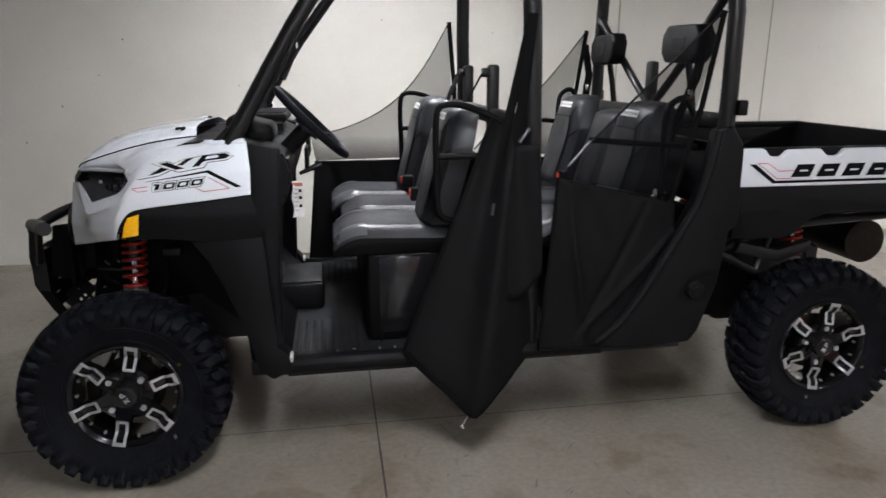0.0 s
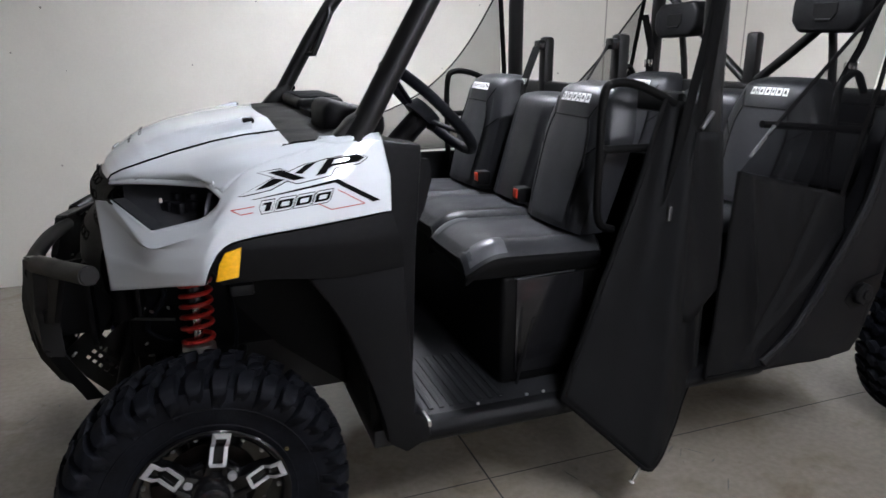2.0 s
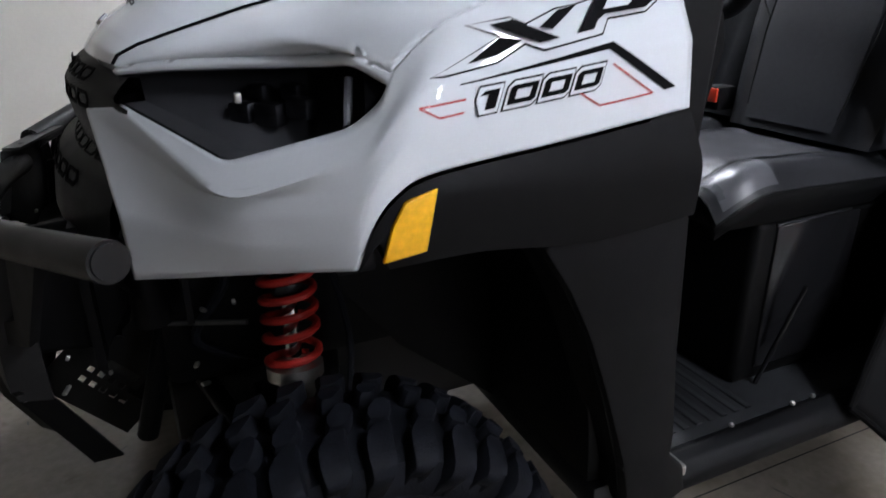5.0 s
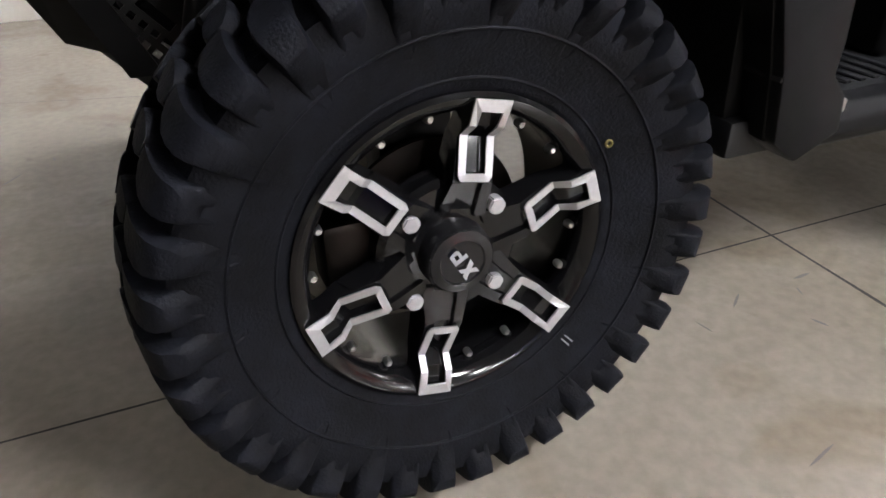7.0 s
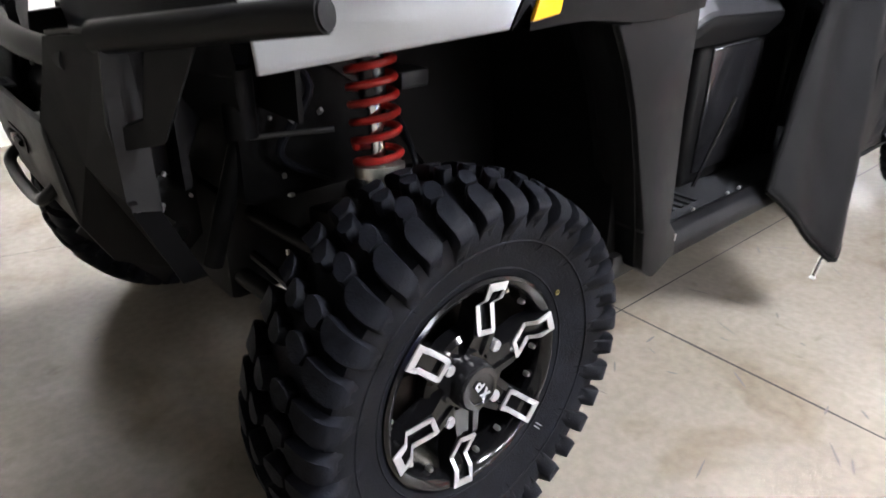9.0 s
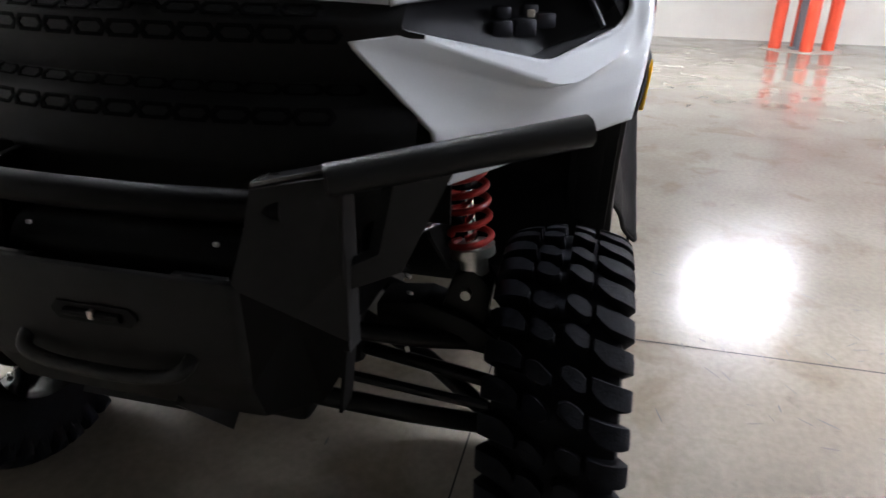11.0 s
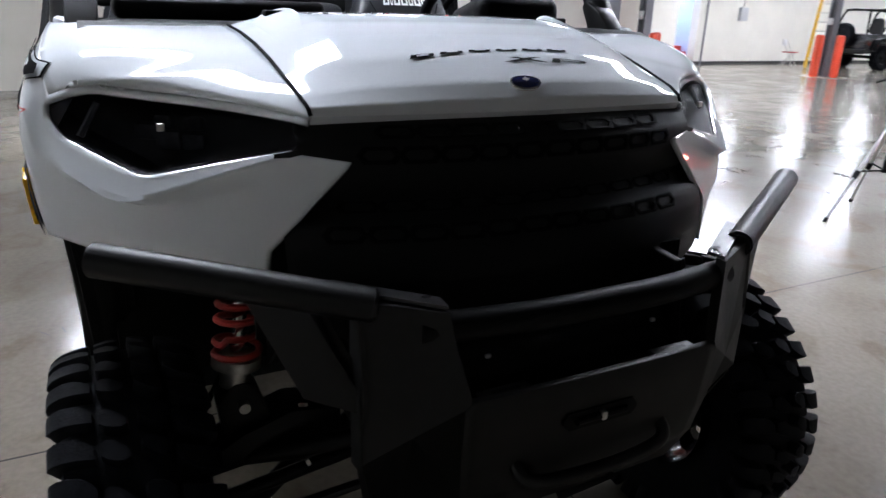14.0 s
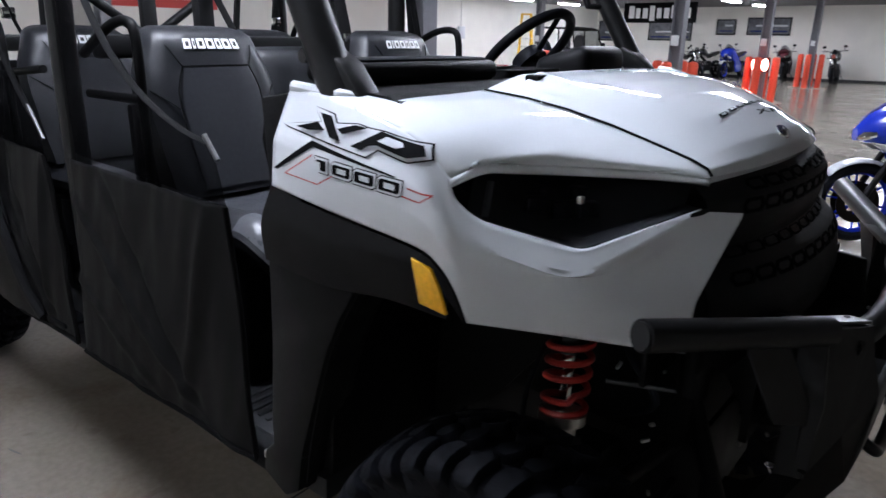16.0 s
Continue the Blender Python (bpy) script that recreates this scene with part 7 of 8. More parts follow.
# ---- cargo bed ----
BED = part("cargo_bed", box_bm((2.45, -0.68, 0.965), (3.72, 0.68, 1.0), 0.008), PLASTIC, UTV, "black plastic cargo bed with white side panels")
part("bed_front_wall", box_bm((2.45, -0.69, 0.99), (2.49, 0.69, 1.262), 0.01), PLASTIC, BED)
tail = part("tailgate", box_bm((3.69, -0.68, 0.99), (3.73, 0.68, 1.262), 0.01), PLASTIC, BED, "black tailgate")
part("tailgate_latch", box_bm((3.728, -0.08, 1.16), (3.742, 0.08, 1.21), 0.004), GLOSS_BLACK, BED)
for k in range(9):
    part("bed_rib", box_bm((2.52, -0.58 + 0.142 * k, 0.998), (3.66, -0.55 + 0.142 * k, 1.006), 0.003, 1), PLASTIC, BED)
NOTCH = [(2.420, 1.262), (2.530, 1.262), (2.560, 1.228), (2.612, 1.228), (2.640, 1.256)]
for k in range(3):
    x = 2.79 + 0.31 * k
    NOTCH += [(x, 1.258), (x + 0.03, 1.228), (x + 0.085, 1.228), (x + 0.115, 1.258)]
NOTCH += [(3.74, 1.258)]
for s in (-1, 1):
    low = [(3.74, 1.105), (2.425, 1.105)]
    bm = bmesh.new()
    add_plate(bm, NOTCH + low, lambda u, v, w: P(u, 0.735 - 0.10 * max(0, v - 1.18) - w, v, s), 0.028)
    bmesh.ops.recalc_face_normals(bm, faces=bm.faces)
    bmesh.ops.bevel(bm, geom=list(bm.edges), offset=0.005, segments=2, affect="EDGES")
    side = part("bed_side_panel", bm, PAINT, BED, "white notched cargo bed side with lettering")
    # black rail and inner wall
    part("bed_rail", box_bm(tuple(map(min, P(2.44, 0.66, 1.228, s), P(3.74, 0.704, 1.262, s))), tuple(map(max, P(2.44, 0.66, 1.228, s), P(3.74, 0.704, 1.262, s))), 0.008), PLASTIC, BED)
    part("bed_inner_wall", box_bm(tuple(map(min, P(2.46, 0.672, 0.99, s), P(3.72, 0.702, 1.24, s))), tuple(map(max, P(2.46, 0.672, 0.99, s), P(3.72, 0.702, 1.24, s))), 0.004), PLASTIC, BED)
    # black lower skirt with the wheel arch
    arch = [(2.415, 1.104), (3.74, 1.104), (3.74, 0.93), (3.36, 0.94), (3.27, 0.965), (3.18, 0.985), (2.90, 0.985), (2.78, 0.955), (2.715, 0.895), (2.66, 0.875), (2.42, 0.885)]
    part("bed_skirt", plate_bm(arch, lambda u, v, w: P(u, 0.728 - w, v, s), 0.05, 0.006), PLASTIC, BED, "black lower bed panel cut round the wheel")
    part("skirt_recess", plate_bm([(2.45, 0.99), (2.62, 1.005), (2.63, 0.985), (2.58, 0.925), (2.47, 0.905)], lambda u, v, w: P(u, 0.7285 + w, v, s), 0.002), DARK_PLASTIC, BED, "dark moulded recess", smooth=False)
    put = lambda x, z, off=0.002: P(x, 0.735 - 0.10 * max(0, z - 1.18) + off, z, s)
    decal("chevron", [[(2.462, 1.200), (2.492, 1.200), (2.585, 1.130), (3.70, 1.130), (3.70, 1.121), (2.575, 1.118)]], put, INK_BLACK, side, "black chevron stripe", 0.0015, 1)
    for a, b in (((2.50, 1.203), (2.545, 1.203)), ((2.545, 1.203), (2.60, 1.168)), ((2.60, 1.168), (2.665, 1.172)), ((2.50, 1.203), (2.592, 1.138)), ((2.592, 1.138), (2.66, 1.138))):
        d = Vector((b[0] - a[0], b[1] - a[1])).normalized() * 0.0014
        decal("red_line", [[(a[0] - d.y, a[1] + d.x), (b[0] - d.y, b[1] + d.x), (b[0] + d.y, b[1] - d.x), (a[0] + d.y, a[1] - d.x)]], put, INK_RED, side, "thin red line", 0.0018, 1)
    for k in range(6):
        x = 2.655 + 0.118 * k
        decal("print_block", [[(x, 1.143), (x + 0.088, 1.143), (x + 0.110, 1.196), (x + 0.028, 1.196)]], put, INK_BLACK, side, "slanted black print block", 0.002, 1)
        decal("print_gap", [[(x + 0.036, 1.166), (x + 0.075, 1.166), (x + 0.078, 1.173), (x + 0.040, 1.173)]], put, PAINT, side, "white gap in the print", 0.003, 1)
    # tail lamp, bumper end and frame under the bed
    part("tail_lamp", box_bm(tuple(map(min, P(3.70, 0.60, 1.02, s), P(3.752, 0.73, 1.10, s))), tuple(map(max, P(3.70, 0.60, 1.02, s), P(3.752, 0.73, 1.10, s))), 0.012), material("red_lamp_lens", (0.45, 0.01, 0.01), 0.15, coat=0.6), UTV, "red tail lamp")
    part("rear_frame_tube", tube_bm([P(2.36, 0.62, 0.56, s), P(2.46, 0.60, 0.80, s), P(2.72, 0.58, 0.90, s), P(3.55, 0.50, 0.92, s)], 0.022, 12), STEEL_BLACK, UTV, "black rear frame tube")
    part("rear_frame_tube", tube_bm([P(2.34, 0.66, 0.84, s), P(2.62, 0.62, 0.70, s), P(2.72, 0.58, 0.90, s)], 0.018, 12), STEEL_BLACK, UTV, "black rear frame tube")
    part("rear_trailing_bar", plate_bm([(2.50, 0.80), (2.72, 0.745), (2.86, 0.79), (2.87, 0.84), (2.70, 0.80), (2.52, 0.845)], lambda u, v, w: P(u, 0.60 + w, v, s), 0.05, 0.006), STEEL_BLACK, UTV, "dark rear suspension bar")
part("rear_axle_cover", box_bm((2.70, -0.22, 0.30), (3.12, 0.22, 0.56), 0.04, 3), STEEL_BLACK, UTV, "black rear gear case")
part("muffler", tube_bm([(3.40, -0.36, 0.74), (3.40, 0.36, 0.74)], 0.11, 24), DISC, UTV, "dull steel muffler")
part("engine_cover", box_bm((2.42, -0.34, 0.60), (2.70, 0.34, 0.86), 0.03, 3), DARK_PLASTIC, UTV, "black engine cover behind the cab")
# the rear body stands a little further back
for ob in UTV.children:
    if ob not in BEFORE_REAR:
        ob.location.x += 0.045


# ---- things on the garage floor ----
def turned(top, x, y, heading):
    top.matrix_world = Matrix.Translation((x, y, 0)) @ Matrix.Rotation(heading, 4, "Z")
    return top


def tripod(x, y):
    top = tagged(empty("tripod"), "black and silver tripod with a small camera, legs spread", "tripod")
    legs = [radians(a) for a in (202, 322, 82)]
    part("column", tube_bm([(0, 0, 0.36), (0, 0, 1.02)], 0.014, 12), STEEL_BLACK, top)
    part("collar", tube_bm([(0, 0, 0.68), (0, 0, 0.76)], 0.040, 14), PLASTIC, top)
    hub = part("spreader_hub", tube_bm([(0, 0, 0.345), (0, 0, 0.375)], 0.022, 12), PLASTIC, top)
    for a in legs:
        d = Vector((math.cos(a), math.sin(a), 0))
        leg = part("leg", tube_bm([d * 0.035 + Vector((0, 0, 0.73)), d * 0.27 + Vector((0, 0, 0.34))], 0.014, 10), ZINC, top, "silver upper leg")
        part("lower_leg", tube_bm([d * 0.25 + Vector((0, 0, 0.373)), d * 0.465 + Vector((0, 0, 0.015))], 0.009, 10), ZINC, leg, "thin silver lower leg")
        part("leg_clamp", tube_bm([d * 0.255 + Vector((0, 0, 0.365)), d * 0.285 + Vector((0, 0, 0.315))], 0.018, 10), PLASTIC, leg, "black leg clamp")
        part("rubber_foot", tube_bm([d * 0.456 + Vector((0, 0, 0.03)), d * 0.472 + Vector((0, 0, 0.0))], 0.014, 10), RUBBER, leg, "black rubber foot")
        part("spreader", tube_bm([Vector((0, 0, 0.36)), d * 0.255 + Vector((0, 0, 0.365))], 0.006, 8), PLASTIC, top)
    part("pan_head", box_bm((-0.035, -0.03, 1.01), (0.035, 0.03, 1.075), 0.01), PLASTIC, top)
    part("pan_handle", tube_bm([(0.02, 0, 1.04), (0.24, -0.06, 0.965)], [0.006, 0.010], 10), PLASTIC, top)
    part("crank", tube_bm([(0.03, 0.0, 0.80), (0.09, 0.0, 0.80), (0.09, 0, 0.77)], 0.006, 8), PLASTIC, top)
    top.matrix_basis = pose(x, y, 0, 0, 0, 0)
    cam_box = tagged(empty("small_camera"), "small black camera on the tripod head", "camera")
    part("body", box_bm((-0.05, -0.03, 0), (0.05, 0.03, 0.075), 0.012), PLASTIC, cam_box)
    part("lens_barrel", tube_bm([(0, 0.028, 0.036), (0, 0.075, 0.036)], 0.026, 18), GLOSS_BLACK, cam_box)
    part("hand_strap", tube_bm(smooth_line([(0.05, -0.02, 0.06), (0.075, -0.01, 0.03), (0.05, 0.0, 0.005)]), 0.006, 6), WEBBING, cam_box)
    cam_box.matrix_basis = pose(x, y, 1.075, 0, 0, 140)


tripod(1.67, -4.41)


def bike_wheel(top, x, r, width, rim_mat, spokes=6):
    bm = bmesh.new()
    t = width / 2
    prof = [(r - 0.075, -t * 0.7), (r - 0.05, -t), (r - 0.02, -t * 0.85), (r - 0.004, -t * 0.45), (r, 0), (r - 0.004, t * 0.45), (r - 0.02, t * 0.85), (r - 0.05, t), (r - 0.075, t * 0.7), (r - 0.075, -t * 0.7)]
    at = lambda a, b, h: Vector((x + a, h, r + b))
    add_lathe(bm, prof, 44, at)
    w = part("wheel", bm, RUBBER, top, "black road tyre on an alloy rim")
    bm = bmesh.new()
    add_lathe(bm, [(r - 0.074, -t * 0.75), (r - 0.088, -t * 0.5), (r - 0.095, 0), (r - 0.088, t * 0.5), (r - 0.074, t * 0.75), (r - 0.074, -t * 0.75)], 44, at)
    part("rim", bm, rim_mat, w, "alloy rim")
    part("hub", tube_bm([at(0, 0, -0.05), at(0, 0, 0.05)], 0.035, 16), STEEL_BLACK, w)
    for k in range(spokes):
        a = 2 * math.pi * k / spokes + 0.3
        for off in (-0.14, 0.14):
            part("spoke", tube_bm([at(0.03 * math.cos(a), 0.03 * math.sin(a), 0), at((r - 0.09) * math.cos(a + off), (r - 0.09) * math.sin(a + off), 0)], 0.008, 6), rim_mat, w)
    for q in (-1, 1):
        bm = bmesh.new()
        add_lathe(bm, [(0.085, q * 0.052), (0.148, q * 0.052), (0.148, q * 0.056), (0.085, q * 0.056), (0.085, q * 0.052)], 28, at)
        part("brake_disc", bm, DISC, w, "steel brake disc")
    return w


def loft(sections, seg=16, power=2.6):
    """A closed shell through ovals (x, z, half width, half height)."""
    bm = bmesh.new()
    prev = None
    for x, z, hw, hh in sections:
        ring = []
        for k in range(seg):
            a = 2 * math.pi * k / seg
            c, s_ = math.cos(a), math.sin(a)
            ring.append(bm.verts.new((x, hw * math.copysign(abs(c) ** (2 / power), c), z + hh * math.copysign(abs(s_) ** (2 / power), s_))))
        if prev:
            for k in range(seg):
                bm.faces.new((prev[k], prev[(k + 1) % seg], ring[(k + 1) % seg], ring[k]))
        else:
            bm.faces.new(ring)
        prev = ring
    bm.faces.new(prev)
    return bm


def motorcycle(x, y, heading, body, fender, label, sport=False, tall=1.0, lean=0.0):
    """Built along +x, its front wheel's foot at the origin when turned."""
    top = tagged(empty("motorcycle"), label, "motorcycle", "parked motorcycles")
    r = 0.30
    bike_wheel(top, 0.0, r, 0.115, body if sport else STEEL_BLACK)
    bike_wheel(top, -1.38, r + 0.005, 0.16, body if sport else STEEL_BLACK)
    for q in (-1, 1):
        fork = part("fork_leg", tube_bm([(0.0, 0.085 * q, 0.30), (-0.16, 0.085 * q, 0.66)], 0.024, 12), STEEL_BLACK, top, "dark lower fork leg")
        part("fork_tube", tube_bm([(-0.15, 0.085 * q, 0.64), (-0.29, 0.085 * q, 0.98)], 0.018, 12), CHROME, fork, "bright fork tube")
        part("brake_caliper", box_bm((-0.10, 0.07 * q - 0.02, 0.33), (-0.03, 0.07 * q + 0.02, 0.43), 0.01), STEEL_BLACK, fork)
        part("handlebar", tube_bm(smooth_line([(-0.29, 0.08 * q, 0.99), (-0.31, 0.22 * q, 1.02 if not sport else 0.97), (-0.39, 0.36 * q, 1.02 if not sport else 0.95)]), 0.013, 10), STEEL_BLACK, top)
        m = part("mirror", box_bm((-0.27, 0.30 * q - 0.055, 1.12), (-0.25, 0.30 * q + 0.055, 1.19), 0.01), PLASTIC, top, "black mirror")
        part("stem", tube_bm([(-0.30, 0.26 * q, 1.01), (-0.26, 0.30 * q, 1.13)], 0.006, 8), PLASTIC, m)
        part("swing_arm", tube_bm([(-0.86, 0.10 * q, 0.40), (-1.38, 0.11 * q, 0.305)], 0.026, 10, flat=0.6), STEEL_BLACK, top)
        part("foot_peg", tube_bm([(-0.95, 0.12 * q, 0.36), (-0.95, 0.24 * q, 0.36)], 0.012, 8), ZINC, top)
        part("turn_signal", tube_bm([(-0.20, 0.10 * q, 0.80), (-0.18, 0.20 * q, 0.81)], [0.010, 0.018], 10), PLASTIC, top)
    # front mudguard
    bm = bmesh.new()
    prev = None
    for k in range(13):
        a = radians(160 - 120 * k / 12)
        ring = []
        for j in range(7):
            w = 2 * j / 6 - 1
            rr = r + 0.028 - 0.02 * w * w
            ring.append(bm.verts.new((rr * math.cos(a), 0.075 * w, r + rr * math.sin(a))))
        if prev:
            for j in range(6):
                bm.faces.new((prev[j], prev[j + 1], ring[j + 1], ring[j]))
        prev = ring
    g = part("front_mudguard", bm, fender, top, "front mudguard", angle=60)
    mod = g.modifiers.new("thickness", "SOLIDIFY")
    mod.thickness = 0.006
    part("engine", box_bm((-0.92, -0.16, 0.22), (-0.42, 0.16, 0.58), 0.05, 3), STEEL_BLACK, top, "dark engine block")
    for k in range(4):
        part("engine_fin", box_bm((-0.66, -0.17, 0.44 + 0.035 * k), (-0.44, 0.17, 0.452 + 0.035 * k), 0.003, 1), ZINC if not sport else STEEL_BLACK, top)
    part("frame_spar", tube_bm([(-0.30, 0, 0.86), (-0.62, 0.0, 0.66), (-0.90, 0, 0.48)], 0.045, 12), STEEL_BLACK, top)
    part("fuel_tank", loft([(-0.30, 0.86, 0.06, 0.05), (-0.38, 0.90, 0.13, 0.10), (-0.52, 0.92, 0.16, 0.125), (-0.68, 0.88, 0.135, 0.11), (-0.80, 0.81, 0.08, 0.05)]), body, top, "painted fuel tank")
    part("seat", loft([(-0.76, 0.80, 0.09, 0.04), (-0.90, 0.79, 0.13, 0.05), (-1.05, 0.81, 0.13, 0.05), (-1.25, 0.88, 0.11, 0.045), (-1.48, 0.92, 0.07, 0.03)]), VINYL, top, "black seat")
    part("tail", loft([(-0.95, 0.74, 0.11, 0.05), (-1.25, 0.80, 0.11, 0.05), (-1.55, 0.89, 0.06, 0.035)]), body, top, "painted tail")
    part("tail_light", box_bm((-1.60, -0.05, 0.86), (-1.55, 0.05, 0.90), 0.01), INK_RED, top)
    part("exhaust", tube_bm(smooth_line([(-0.50, -0.13, 0.34), (-0.65, -0.15, 0.22), (-0.95, -0.17, 0.24), (-1.20, -0.19, 0.36), (-1.45, -0.20, 0.48)]), [0.024] * 12 + [0.045] * 13, 12), DISC, top, "dull steel exhaust")
    part("side_stand", tube_bm([(-0.85, 0.14, 0.30), (-0.80, 0.30, 0.008)], 0.010, 8), STEEL_BLACK, top)
    if sport:
        part("front_fairing", loft([(0.09, 0.80, 0.05, 0.045), (0.02, 0.84, 0.13, 0.10), (-0.10, 0.88, 0.20, 0.15), (-0.26, 0.88, 0.24, 0.19), (-0.42, 0.80, 0.24, 0.20)], 20, 2.2), body, top, "glossy painted front fairing")
        for q in (-1, 1):
            part("side_fairing", plate_bm([(-0.22, 0.92), (-0.46, 0.86), (-0.72, 0.62), (-0.98, 0.34), (-0.90, 0.22), (-0.55, 0.20), (-0.42, 0.34), (-0.30, 0.55), (-0.18, 0.68)], lambda u, v, w: Vector((u, q * (0.17 + 0.06 * math.sin(math.pi * min(1, max(0, (v - 0.2) / 0.75))) + w), v)), 0.02, 0.006), body, top, "glossy painted side fairing")
            part("headlight", loft([(0.075, 0.785, 0.02, 0.012), (0.05, 0.80, 0.055, 0.030), (-0.02, 0.82, 0.065, 0.035)], 12, 2), CHROME, top, "clear slanted headlight").location = (0.02, 0.085 * q, -0.005)
            part("air_scoop", plate_bm([(0.03, 0.76), (-0.14, 0.74), (-0.26, 0.66), (-0.10, 0.68)], lambda u, v, w: Vector((u, q * (0.12 + w), v)), 0.07, 0.008), fender, top, "grey lower nose panel")
        bm = bmesh.new()
        pts = [[Vector((-0.05 - 0.24 * f - 0.10 * w * w, 0.15 * w, 0.99 + 0.19 * f - 0.07 * w * w * (1 + f))) for w in [2 * j / 10 - 1 for j in range(11)]] for f in (0, 0.33, 0.66, 1)]
        vs = [[bm.verts.new(p) for p in row] for row in pts]
        for a, b in zip(vs, vs[1:]):
            for j in range(10):
                bm.faces.new((a[j], a[j + 1], b[j + 1], b[j]))
        part("windscreen", bm, clear("smoked_screen", (0.25, 0.25, 0.27)), top, "smoked windscreen", angle=80)
    else:
        part("headlight", loft([(-0.06, 0.86, 0.06, 0.06), (-0.10, 0.86, 0.095, 0.095), (-0.20, 0.86, 0.085, 0.085), (-0.26, 0.86, 0.04, 0.04)], 18, 2), CHROME, top, "round headlight")
        part("instrument", box_bm((-0.26, -0.06, 1.0), (-0.20, 0.06, 1.07), 0.012), PLASTIC, top)
    top.matrix_world = Matrix.Translation((x, y, 0)) @ Matrix.Rotation(heading, 4, "Z") @ Matrix.Rotation(lean, 4, "X") @ Matrix.Scale(tall, 4)
    return top


motorcycle(0.20, -4.20, math.atan2(0.5, 0.85), BLUE_PAINT, GREY_PAINT, "blue sport motorcycle with grey front mudguard, parked on the floor", True)
DARK_TANK = material("dark_bike_paint", (0.02, 0.02, 0.024), 0.25, coat=0.6)
MAROON = material("maroon_bike_paint", (0.06, 0.012, 0.016), 0.25, coat=0.6)
motorcycle(10.05, -27.6, radians(72), DARK_TANK, DARK_TANK, "black motorcycle parked by the far wall", False, 1.12, 0.10)
motorcycle(8.75, -27.5, radians(80), BLUE_PAINT, GREY_PAINT, "blue and silver motorcycle parked by the far wall", True, 1.15, 0.08)
motorcycle(6.55, -27.7, radians(100), MAROON, DARK_TANK, "maroon motorcycle parked by the far wall", True, 1.15, 0.08)
motorcycle(4.75, -27.3, radians(95), DARK_TANK, DARK_TANK, "black motorcycle behind the red bollards", False, 1.15, 0.08)
motorcycle(9.2, -26.0, radians(140), DARK_TANK, DARK_TANK, "black motorcycle behind a column", False, 1.05, 0.08)

# small pressure washer on wheels
washer = tagged(empty("pressure_washer"), "black and red wheeled pressure washer on the floor", "pressure washer")
part("body", box_bm((-0.20, -0.16, 0.10), (0.20, 0.16, 0.42), 0.05, 3), PLASTIC, washer)
part("motor_cover", loft([(-0.16, 0.50, 0.10, 0.08), (-0.05, 0.52, 0.15, 0.12), (0.10, 0.52, 0.15, 0.12), (0.18, 0.48, 0.09, 0.07)]), INK_RED, washer, "red motor cover")
part("push_handle", tube_bm(smooth_line([(-0.2, -0.15, 0.3), (-0.32, -0.15, 0.78), (-0.34, 0, 0.82), (-0.32, 0.15, 0.78), (-0.2, 0.15, 0.3)]), 0.014, 10), STEEL_BLACK, washer)
for q in (-1, 1):
    part("wheel", tube_bm([(-0.12, 0.17 * q, 0.12), (-0.12, 0.22 * q, 0.12)], 0.12, 22), RUBBER, washer)
part("front_foot", box_bm((0.12, -0.12, 0.0), (0.17, 0.12, 0.12), 0.01), RUBBER, washer)
turned(washer, 6.0, -15.6, 0.4)
hose = tagged(link_mesh("hose", tube_bm(smooth_line([(5.85, -15.4, 0.05), (5.5, -15.2, 0.015), (5.2, -14.9, 0.015), (5.0, -14.7, 0.015), (4.8, -14.75, 0.015)]), 0.012, 8), RUBBER), "black rubber hose lying on the floor", "hose")

# lit red lamp hung on the column with the bollards
lamp = tagged(empty("red_lamp"), "lit red warning lamp on the column between bollards", "lamp")
part("housing", box_bm((-0.21, -0.02, -0.16), (0.21, 0.03, 0.16), 0.015), PLASTIC, lamp)
for q in (-1, 1):
    bm = bmesh.new()
    bmesh.ops.create_uvsphere(bm, u_segments=16, v_segments=10, radius=0.085, matrix=Matrix.Translation((0.115 * q, 0.05, 0)) @ Matrix.Diagonal((1, 0.6, 1.7, 1)))
    part("glowing_lens", bm, TAIL_GLOW, lamp, "glowing red lens")
lamp.location = (4.44, -16.9 + 0.125, 0.90)


